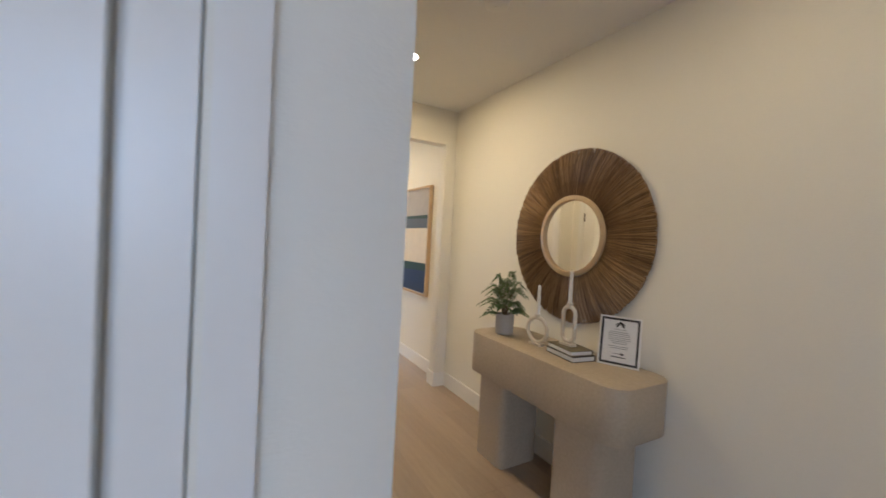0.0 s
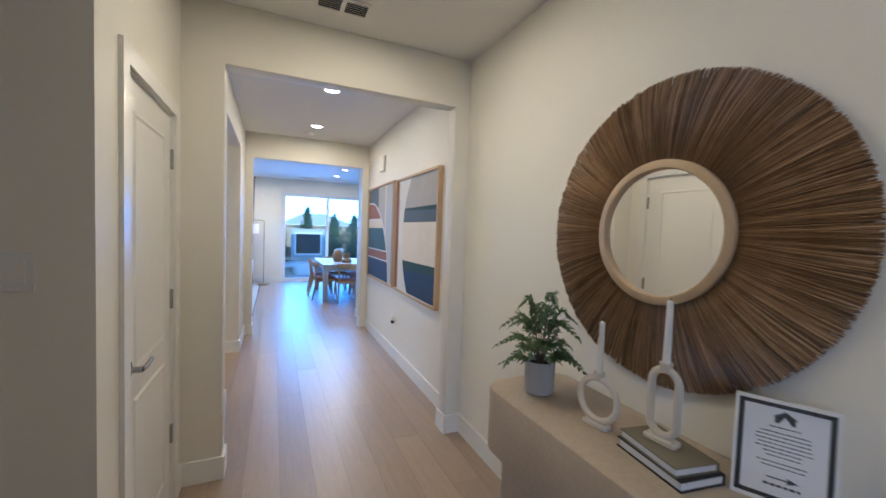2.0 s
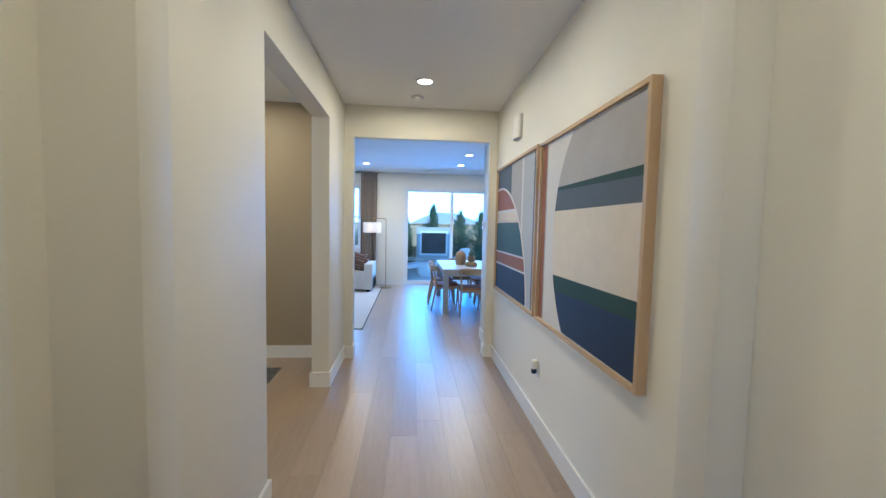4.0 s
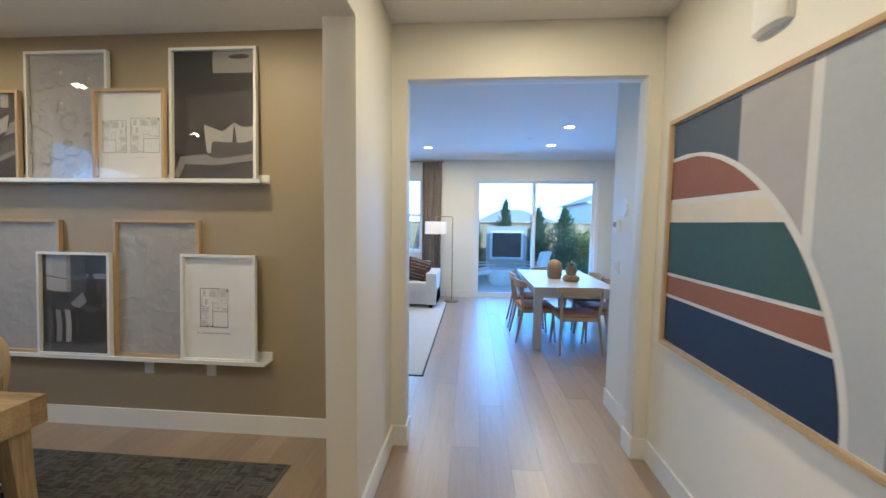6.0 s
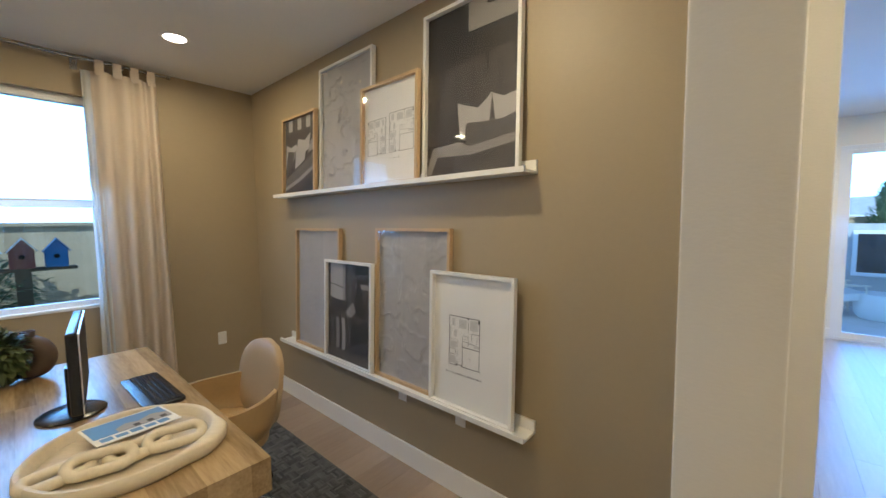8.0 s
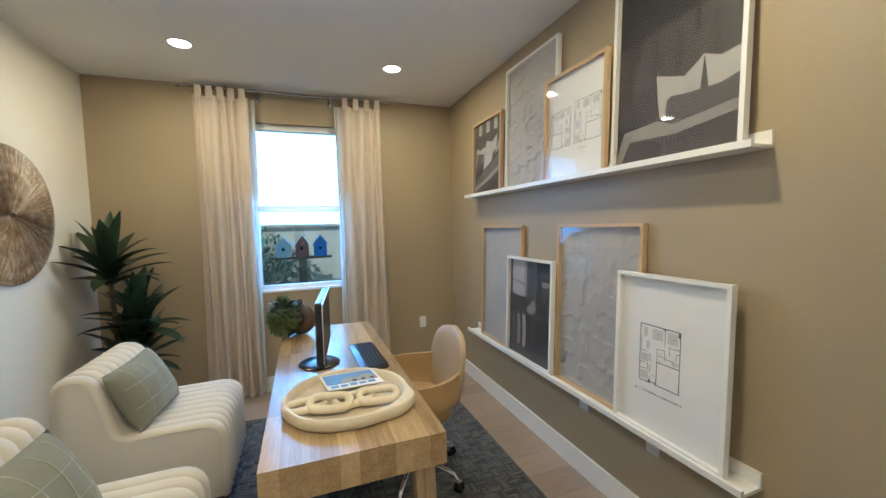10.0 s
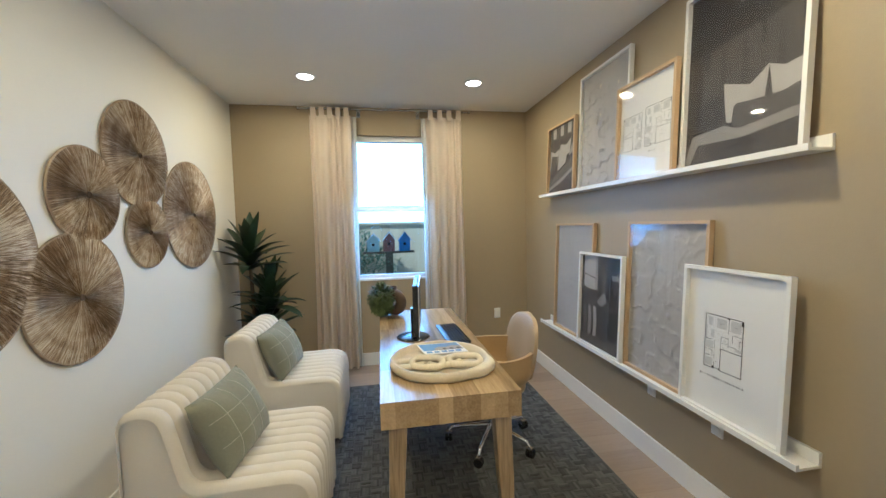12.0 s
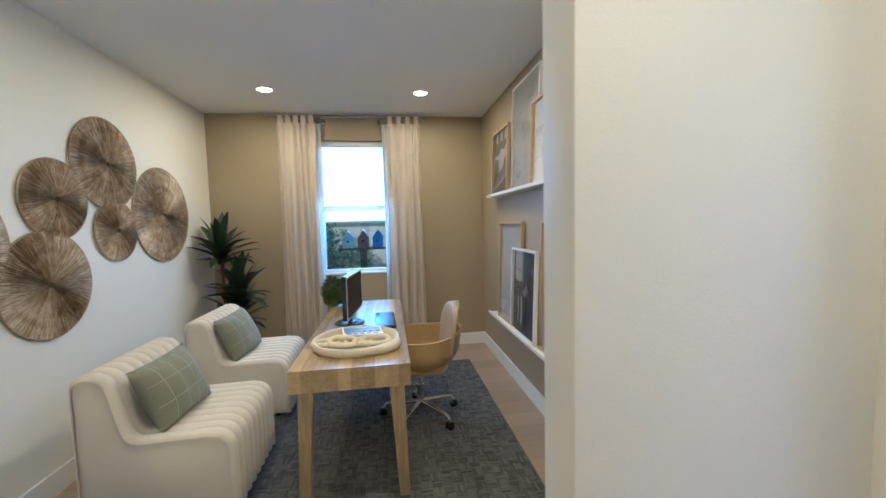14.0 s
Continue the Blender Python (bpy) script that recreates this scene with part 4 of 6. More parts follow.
def office_chair():
    e = thing("office_chair", "tan leather swivel chair with a beige pad and chrome base", "chair", "", pose(-1.61, 6.475, 0.012, 0, 0, 3))
    # in its own frame the chair faces -y
    def shell(inner, z_low, z_arm, z_back, thick, name, mat, label, a_from=-205, a_to=25):
        bm = bmesh.new()
        n, rows = 40, []
        for k in range(n + 1):
            f = k / n
            a = radians(a_from + (a_to - a_from) * f)
            lift = math.exp(-((f - 0.5) / 0.17) ** 2)
            zt = z_arm + (z_back - z_arm) * lift
            col = []
            for j in range(9):
                g = j / 8
                z = z_low + (zt - z_low) * g
                r = inner * (0.62 + 0.38 * min(1, g * 2.2) ** 0.6) + 0.05 * lift * g
                col.append((Vector((r * math.cos(a), -r * math.sin(a) * 0.98, z)), Vector(((r + thick) * math.cos(a), -(r + thick) * math.sin(a) * 0.98, z))))
            rows.append(([bm.verts.new(c[0]) for c in col], [bm.verts.new(c[1]) for c in col]))
        for (i0, o0), (i1, o1) in zip(rows, rows[1:]):
            for j in range(8):
                bm.faces.new((i0[j], i0[j + 1], i1[j + 1], i1[j]))
                bm.faces.new((o0[j], o1[j], o1[j + 1], o0[j + 1]))
            bm.faces.new((i0[8], o0[8], o1[8], i1[8]))
            bm.faces.new((i0[0], i1[0], o1[0], o0[0]))
        for i, o in (rows[0], rows[-1]):
            for j in range(8):
                bm.faces.new((i[j], o[j], o[j + 1], i[j + 1]))
        bmesh.ops.recalc_face_normals(bm, faces=bm.faces)
        part(name, bm, mat, e, label, smooth=70)

    shell(0.265, 0.40, 0.655, 0.70, 0.022, "shell", M["tan_leather"], "tan leather wraparound shell")
    # the taller beige back pad inside the shell
    bm = bmesh.new()
    rows = []
    for k in range(15):
        f = -1 + 2 * k / 14
        for_row = []
        for j in range(15):
            g = -1 + 2 * j / 14
            rr = math.sqrt(max(0.0, 1 - (abs(g) ** 2.1)))
            x = f * 0.225 * (max(rr, 0.10) if g > 0 else 0.55 + 0.45 * rr)
            z = 0.67 + 0.21 * (math.sin(g * math.pi / 2) * 0.35 + 0.65 * g)
            y = 0.205 + 0.06 * (z - 0.46) / 0.4 - 0.55 * x * x
            for_row.append(Vector((x, y, z)))
        rows.append(for_row)
    fr = [[bm.verts.new(v + Vector((0, -0.022 * (1 - abs(-1 + 2 * i / 14) ** 4) * (1 - abs(-1 + 2 * j / 14) ** 4), 0))) for j, v in enumerate(r)] for i, r in enumerate(rows)]
    bk = [[bm.verts.new(v + Vector((0, 0.024, 0))) for v in r] for r in rows]
    for i in range(14):
        for j in range(14):
            bm.faces.new((fr[i][j], fr[i + 1][j], fr[i + 1][j + 1], fr[i][j + 1]))
            bm.faces.new((bk[i][j], bk[i][j + 1], bk[i + 1][j + 1], bk[i + 1][j]))
    for i in range(14):
        for j in (0, 14):
            bm.faces.new((fr[i][j], fr[i + 1][j], bk[i + 1][j], bk[i][j]))
            bm.faces.new((fr[j][i], fr[j][i + 1], bk[j][i + 1], bk[j][i]))
    bmesh.ops.recalc_face_normals(bm, faces=bm.faces)
    part("back_pad", bm, M["beige_pad"], e, "tall rounded beige back pad", smooth=70)
    part("seat", prism(rounded(-0.235, 0.235, -0.24, 0.20, 0.14, 8), 0.085, "z", 0.40, 0.03, 3), M["tan_leather"], e)
    part("column", lathe([(0.028, 0.10), (0.028, 0.26), (0.02, 0.26), (0.02, 0.40)], 18), M["chrome"], e)
    part("under_plate", boxes((-0.11, 0.11, -0.11, 0.11, 0.375, 0.399), bevel=0.008), M["black"], e)
    for k in range(5):
        a = math.tau * k / 5 - 0.61
        c, s = math.cos(a), math.sin(a)
        part("base_arm", tube([(0.02 * c, 0.02 * s, 0.125), (0.18 * c, 0.18 * s, 0.11), (0.27 * c, 0.27 * s, 0.095), (0.288 * c, 0.288 * s, 0.07)], [0.017, 0.014, 0.012, 0.009], 10), M["chrome"], e)
        cm = pose(0.295 * c, 0.295 * s, 0.03, 90, 0, math.degrees(a) + 90)
        caster = part("caster", lathe([(0.012, -0.022), (0.028, -0.022), (0.03, -0.018), (0.03, -0.004), (0.012, -0.004), (0.012, 0.004), (0.03, 0.004), (0.03, 0.018), (0.028, 0.022), (0.012, 0.022)], 20, m=cm), M["black"], e)
        bm2 = bmesh.new()
        add_box(bm2, -0.02, 0.02, -0.014, 0.014, 0.036, 0.066, pose(0.292 * c, 0.292 * s, 0, 0, 0, math.degrees(a)))
        soften(bm2, 0.006)
        part("caster_hood", bm2, M["chrome"], caster)


office_chair()


def woven_rug():
    """A charcoal rug of raised blocks of strips, laid crosswise by turns."""
    x0, x1, y0, y1 = -2.75, -0.05, 4.72, 7.10
    e = thing("area_rug", "charcoal woven rug with a basket pattern under the desk", "rug")
    part("base", boxes((x0, x1, y0, y1, 0.0, 0.006), bevel=0.002, segments=1), M["rug"], e)
    bm = bmesh.new()
    rng = random.Random(3)
    s = 0.062
    nx, ny = int((x1 - x0) / s), int((y1 - y0) / s)
    for i in range(nx):
        for j in range(ny):
            cx, cy = x0 + 0.015 + i * s, y0 + 0.015 + j * s
            for k in range(4):
                h = 0.0085 + rng.random() * 0.0035
                b0 = k * s / 4 + 0.002
                if (i + j) % 2:
                    add_box(bm, cx + 0.002, cx + s - 0.002, cy + b0, cy + b0 + s / 4 - 0.004, 0.005, h)
                else:
                    add_box(bm, cx + b0, cx + b0 + s / 4 - 0.004, cy + 0.002, cy + s - 0.002, 0.005, h)
    tagged(part("raised_weave", bm, M["rug_weave"], e, "raised woven strips", smooth=None), kind="stuff")




def woven_disc(x, z, r, seed):
    """A wall disc of radial seagrass strands round a small hole."""
    rng = random.Random(seed)
    e = thing("woven_wall_disc", "round grey-brown woven seagrass disc hung on the pale wall", "wall decoration", "woven wall discs", pose(x, OFF_S, z, -90) @ pose(0, 0, 0, 0, 0, rng.uniform(0, 360)))
    n = int(420 + r * 700)
    bm = bmesh.new()
    for k in range(n):
        a0 = math.tau * (k + 0.02) / n
        a1 = math.tau * (k + 0.98) / n
        dz = rng.uniform(-0.0014, 0.0014)
        rr = r * rng.uniform(0.988, 1.0)
        ring = []
        for rad, h in ((0.012, 0.020), (r * 0.35, 0.026), (r * 0.8, 0.022), (rr, 0.014)):
            am = (a0 + a1) / 2
            ring.append([bm.verts.new((rad * math.cos(a), rad * math.sin(a), h + dz + b)) for a, b in ((a0, -0.0009), (am, 0.0005), (a1, -0.0009))])
        for p, q in zip(ring, ring[1:]):
            for j in range(2):
                bm.faces.new((p[j], q[j], q[j + 1], p[j + 1]))
    bmesh.ops.recalc_face_normals(bm, faces=bm.faces)
    tagged(part("weave", bm, M["seagrass_strand"], e, "radial seagrass strands", smooth=None), kind="stuff")
    part("backing", lathe([(0.0, 0.004), (r * 0.985, 0.004), (r * 0.985, 0.011), (0.0, 0.016)], 64, cap=False), M["seagrass"], e)
    part("rim", tube([(r * math.cos(math.tau * k / 72), r * math.sin(math.tau * k / 72), 0.010) for k in range(72)], 0.006, 6, closed=True), M["seagrass"], e)
    part("eye", lathe([(0.0, 0.018), (0.009, 0.020), (0.014, 0.027), (0.017, 0.020)], 14, cap=False), M["clay"], e, "dark centre knot")


def strand_material(name, lo, hi, rough):
    """Fibres whose tone shifts from strand to strand, with rings of wear."""
    m = material(name, (lo, hi), rough, var=0.12, grain=30, coarse=5, bump=0.2, bump_scale=150)
    t = m.node_tree
    g = t.nodes.new("ShaderNodeNewGeometry")
    add = next(n for n in t.nodes if n.type == "MATH")
    mr = next(n for n in t.nodes if n.type == "MAP_RANGE")
    mix = t.nodes.new("ShaderNodeMath")
    mix.operation, mix.inputs[1].default_value = "MULTIPLY_ADD", 1.3
    t.links.new(g.outputs["Random Per Island"], mix.inputs[0])
    t.links.new(add.outputs[0], mix.inputs[2])
    t.links.new(mix.outputs[0], mr.inputs["Value"])
    mr.inputs["From Min"].default_value, mr.inputs["From Max"].default_value = 0.75, 2.5
    return m


M["rug_weave"] = strand_material("charcoal wool strips", (0.045, 0.046, 0.046), (0.145, 0.142, 0.132), 0.9)
woven_rug()


def radial_fibre(name, tones, weights, spans, lo, hi, rough):
    """Fibres laid round a centre: dashes along them, broad sectors (painted sheen on the discs), faint rings, a shift
    from strand to strand.
    """
    m = bpy.data.materials.new(name)
    m.use_nodes = True
    t = m.node_tree
    b = t.nodes["Principled BSDF"]

    def node(kind, *ins, **props):
        n = t.nodes.new(kind)
        if "op" in props:
            n.operation = props["op"]
        for i, v in enumerate(ins):
            if v is None:
                continue
            if isinstance(v, (int, float)):
                n.inputs[i].default_value = v
            else:
                t.links.new(v, n.inputs[i])
        return n.outputs[0]

    co = t.nodes.new("ShaderNodeTexCoord").outputs["Object"]
    sep = t.nodes.new("ShaderNodeSeparateXYZ")
    t.links.new(co, sep.inputs[0])
    x, y = sep.outputs[0], sep.outputs[1]
    ang = node("ShaderNodeMath", y, x, op="ARCTAN2")
    rad = node("ShaderNodeMath", node("ShaderNodeMath", node("ShaderNodeMath", x, x, op="MULTIPLY"), node("ShaderNodeMath", y, y, op="MULTIPLY"), op="ADD"), 0.5, op="POWER")
    rnd = t.nodes.new("ShaderNodeObjectInfo").outputs["Random"]

    def noise_of(ka, kr, detail):
        v = node("ShaderNodeCombineXYZ", node("ShaderNodeMath", ang, ka, op="MULTIPLY"), node("ShaderNodeMath", rad, kr, op="MULTIPLY"), node("ShaderNodeMath", rnd, 50.0, op="MULTIPLY"))
        n = t.nodes.new("ShaderNodeTexNoise")
        n.inputs["Scale"].default_value, n.inputs["Detail"].default_value = 1.0, detail
        t.links.new(v, n.inputs["Vector"])
        return n.outputs[0]

    dashes, sectors, rings = noise_of(*spans, 3), noise_of(1.6, 1.5, 2), noise_of(0.9, 22.0, 2)
    g = t.nodes.new("ShaderNodeNewGeometry").outputs["Random Per Island"]
    total = node("ShaderNodeMath", dashes, weights[0], op="MULTIPLY")
    for term, k in zip((sectors, rings, g), weights[1:]):
        total = node("ShaderNodeMath", term, k, total, op="MULTIPLY_ADD")
    mr = t.nodes.new("ShaderNodeMapRange")
    mr.inputs["From Min"].default_value, mr.inputs["From Max"].default_value = lo, hi
    t.links.new(total, mr.inputs["Value"])
    ramp = t.nodes.new("ShaderNodeValToRGB")
    el = ramp.color_ramp.elements
    el[0].color, el[1].color = (*tones[0], 1), (*tones[3], 1)
    for at, c in ((0.32, tones[1]), (0.60, tones[2])):
        el.new(at).color = (*c, 1)
    t.links.new(mr.outputs[0], ramp.inputs[0])
    t.links.new(ramp.outputs[0], b.inputs["Base Color"])
    b.inputs["Roughness"].default_value = rough
    bp = t.nodes.new("ShaderNodeBump")
    bp.inputs["Strength"].default_value, bp.inputs["Distance"].default_value = 0.3, 0.003
    t.links.new(dashes, bp.inputs["Height"])
    t.links.new(bp.outputs[0], b.inputs["Normal"])
    return m


# the palest tone and the sectors put the strands' sheen into the colour
M["seagrass_strand"] = radial_fibre("seagrass strand with painted sheen", ((0.095, 0.056, 0.030), (0.21, 0.132, 0.072), (0.35, 0.245, 0.148), (0.70, 0.62, 0.50)), (2.4, 1.0, 0.8, 0.5), (75.0, 16.0), 1.70, 2.76, 0.38)
for k, (dx, dz, dr) in enumerate(((-0.62, 1.42, 0.40), (-1.32, 1.695, 0.235), (-1.755, 1.965, 0.31), (-1.81, 1.50, 0.215), (-2.39, 1.625, 0.40), (-1.225, 1.20, 0.308))):
    woven_disc(dx, dz, dr, k + 1)


def curtain_panel(parent_label, a, b, z0, z1, m, mat, folds, depth=0.05, tabs=True, group="curtains"):
    """A hanging panel along x from a to b, with rounded folds and thickness."""
    e = thing("curtain", parent_label, "curtain", group, m)
    rng = random.Random(int(a * 100) + folds)
    phase = [rng.uniform(-1.0, 1.0) for _ in range(folds + 2)]
    n = folds * 10
    bm = bmesh.new()
    lev = 14
    grids = []
    for s in (0, 1):
        g = []
        for j in range(lev + 1):
            h = j / lev
            row = []
            for i in range(n + 1):
                f = i / n
                k = f * folds
                ph = phase[int(k)] * (1 - (k % 1)) + phase[int(k) + 1] * (k % 1)
                amp = depth * (0.55 + 0.45 * (1 - h)) * (0.75 + 0.5 * abs(ph))
                wv = math.sin(k * math.tau + ph * (1.5 + 1.2 * (1 - h)))
                wv = math.copysign(abs(wv) ** 0.8, wv)
                y = amp * 0.5 * wv * (1 if wv > 0 else 0.75) + s * 0.004
                spread = 1 + 0.06 * (1 - h)
                x = (a + b) / 2 + (f - 0.5) * (b - a) * spread + 0.012 * math.sin(k * 2.1 + h * 3)
                row.append(bm.verts.new((x, y, z0 + (z1 - z0) * h)))
            g.append(row)
        grids.append(g)
    for s, g in enumerate(grids):
        for j in range(lev):
            for i in range(n):
                q = (g[j][i], g[j][i + 1], g[j + 1][i + 1], g[j + 1][i])
                bm.faces.new(q if s == 0 else q[::-1])
    f, bk = grids
    for i in range(n):
        for j in (0, lev):
            bm.faces.new((f[j][i], bk[j][i], bk[j][i + 1], f[j][i + 1]))
    for j in range(lev):
        for i in (0, n):
            bm.faces.new((f[j][i], f[j + 1][i], bk[j + 1][i], bk[j][i]))
    bmesh.ops.recalc_face_normals(bm, faces=bm.faces)
    part("panel", bm, mat, e, smooth=80)
    if tabs:
        for i in range(folds):
            x = a + (b - a) * (i + 0.5) / folds
            wide = min(0.024, (b - a) / folds * 0.30)
            part("tab", boxes((x - wide, x + wide, -0.016, -0.012, z1 - 0.03, z1 + 0.074), (x - wide, x + wide, 0.012, 0.016, z1 - 0.03, z1 + 0.074), (x - wide, x + wide, -0.016, 0.016, z1 + 0.074, z1 + 0.078), bevel=0.001, segments=1), mat, e)
    return e


def sheer(name, colour, share):
    """A cloth that lets part of the light behind it through."""
    m = material(name, colour, 0.85, var=0.06, grain=180, bump=0.2, bump_scale=500)
    t = m.node_tree
    b, out = t.nodes["Principled BSDF"], t.nodes["Material Output"]
    tr = t.nodes.new("ShaderNodeBsdfTranslucent")
    tr.inputs["Color"].default_value = (*colour, 1)
    mix = t.nodes.new("ShaderNodeMixShader")
    mix.inputs[0].default_value = share
    t.links.new(b.outputs[0], mix.inputs[1])
    t.links.new(tr.outputs[0], mix.inputs[2])
    t.links.new(mix.outputs[0], out.inputs[0])
    return m


M["linen"] = sheer("natural linen curtain", (0.76, 0.66, 0.55), 0.35)
CUR = pose(-3.20, 0, 0, 0, 0, 90)
curtain_panel("floor-length natural linen tab-top curtain beside the window", 5.10, 5.505, 0.015, 2.635, CUR, M["linen"], 5, 0.10)
curtain_panel("floor-length natural linen tab-top curtain beside the window", 6.275, 6.675, 0.015, 2.635, CUR, M["linen"], 4, 0.10)
# added pale strips that stand for window light on the curtains' inner edges
M["lit_edge"] = sheer("white sheer lit curtain edge", (0.86, 0.86, 0.84), 0.65)
LIT = pose(-3.235, 0, 0, 0, 0, 90)
curtain_panel("narrow white sheer strip added as the curtain's lit inner edge", 5.465, 5.55, 0.015, 2.635, LIT, M["lit_edge"], 2, 0.035, False, "sheer curtain liners")
curtain_panel("narrow white sheer strip added as the curtain's lit inner edge", 6.225, 6.315, 0.015, 2.635, LIT, M["lit_edge"], 2, 0.035, False, "sheer curtain liners")
rod = thing("curtain_rod", "thin brushed metal curtain rod over the office window", "curtain rod")
part("bar", tube([(-3.20, 5.02, 2.70), (-3.20, 6.72, 2.70)], 0.009, 10), M["metal"], rod)
for yy in (5.0, 6.74):
    part("finial", lathe([(0.0, -0.015), (0.014, -0.012), (0.014, 0.012), (0.0, 0.015)], 14, m=pose(-3.20, yy, 2.70, 90), cap=False), M["metal"], rod)
for yy in (5.30, 5.58, 6.20, 6.45):
    part("bracket", boxes((-3.30, -3.195, yy - 0.01, yy + 0.01, 2.675, 2.69), (-3.30, -3.294, yy - 0.02, yy + 0.02, 2.64, 2.72), bevel=0.001, segments=1), M["metal"], rod)


def hung_window(name, m, w, z0, z1, label, rail=0.5):
    """A single-hung window; it lies in the x-z plane and faces -y, flush inside its opening."""
    e = tagged(new(name), label, "window", kind="structure")
    e.matrix_world = m
    f = 0.055
    part("window_frame", boxes((-w / 2, w / 2, 0.05, 0.11, z0, z0 + f), (-w / 2, w / 2, 0.05, 0.11, z1 - f, z1), (-w / 2, -w / 2 + f, 0.05, 0.11, z0 + f, z1 - f), (w / 2 - f, w / 2, 0.05, 0.11, z0 + f, z1 - f), bevel=0.004, segments=1), M["vinyl"], e)
    zm = z0 + (z1 - z0) * rail
    part("meeting_rail", boxes((-w / 2 + f, w / 2 - f, 0.045, 0.10, zm - 0.028, zm + 0.028), bevel=0.004, segments=1), M["vinyl"], e)
    part("window_sill", boxes((-w / 2, w / 2, -0.008, 0.05, z0 - 0.001, z0 + 0.018), bevel=0.004, segments=1), M["trim"], e)
    for a, b in ((z0 + f, zm - 0.028), (zm + 0.028, z1 - f)):
        p = part("pane", boxes((-w / 2 + f, w / 2 - f, 0.075, 0.079, a, b)), M["glass"], e, smooth=None)
        p.visible_shadow = False
    return e


hung_window("window_1", pose(OFF_W, 5.895, 0, 0, 0, 90), 0.83, 0.925, 2.465, "white vinyl single-hung office window", 0.5)

# ---- foyer ----
M["console"] = material("taupe limewashed plaster", ((0.40, 0.325, 0.235), (0.50, 0.41, 0.305)), 0.55, var=0.03, grain=60, coarse=3, bump=0.06, bump_scale=90)
M["jute"] = radial_fibre("brown raffia fibre", ((0.075, 0.038, 0.015), (0.185, 0.100, 0.043), (0.30, 0.178, 0.082), (0.52, 0.34, 0.17)), (1.1, 0.4, 0.3, 0.9), (170.0, 6.0), 0.85, 1.95, 0.42)
M["jute_back"] = material("brown raffia mat", (0.07, 0.040, 0.02), 0.9, var=0.2)
M["ring_wood"] = material("pale mango wood ring", (0.50, 0.36, 0.21), 0.45, var=0.12, grain=20, coarse=6)
M["stone_pot"] = material("grey stoneware", (0.40, 0.38, 0.355), 0.75, var=0.07, grain=60, bump=0.1)
M["soil"] = material("dark potting soil", (0.03, 0.02, 0.014), 0.95, var=0.3, bump=0.6, bump_scale=150)
M["bone"] = material("matt cream ceramic", (0.62, 0.56, 0.47), 0.6, var=0.06, bump=0.08, bump_scale=90)
M["wax"] = material("white wax", (0.76, 0.73, 0.67), 0.45, var=0.02)
M["olive_book"] = material("olive cloth book cover", (0.19, 0.17, 0.115), 0.8, var=0.06, bump=0.1)
M["black_book"] = material("black cloth book cover", (0.02, 0.018, 0.018), 0.7, var=0.1)
M["canvas_white"] = material("off-white painted canvas", (0.66, 0.65, 0.63), 0.75, var=0.05, grain=30, coarse=4, bump=0.1)
M["paint_grey"] = material("lilac grey paint", (0.41, 0.39, 0.385), 0.75, var=0.08, grain=14, coarse=3, bump=0.1)
M["paint_slate"] = material("slate blue paint", (0.085, 0.105, 0.125), 0.7, var=0.08, coarse=4, bump=0.1)
M["paint_cream"] = material("cream paint", (0.68, 0.61, 0.51), 0.75, var=0.06, grain=12, coarse=3, bump=0.1)
M["paint_green"] = material("dark green paint", (0.016, 0.052, 0.040), 0.7, var=0.12, coarse=4, bump=0.1)
M["paint_teal"] = material("deep teal paint", (0.035, 0.085, 0.082), 0.7, var=0.12, coarse=4, bump=0.1)
M["paint_navy"] = material("navy paint", (0.010, 0.028, 0.075), 0.65, var=0.15, coarse=4, bump=0.1)
M["paint_rust"] = material("rust brown paint", (0.275, 0.108, 0.062), 0.7, var=0.10, coarse=4, bump=0.1)
M["paint_pale"] = material("pale blue grey paint", (0.44, 0.46, 0.48), 0.75, var=0.06, coarse=3, bump=0.1)


def console_table():
    e = thing("console_table", "taupe plaster console table with rounded ends", "table")
    part("top", prism(rounded(1.735, 2.172, 1.885, 3.095, 0.11, 8), 0.268, "z", 0.575, 0.008, 2), M["console"], e)
    for y0, y1 in ((2.02, 2.33), (2.74, 3.03)):
        part("leg", prism(rounded(1.80, 2.12, y0, y1, 0.05, 6), 0.575, "z", 0.0, 0.003, 1), M["console"], e)


console_table()
CON = 0.843


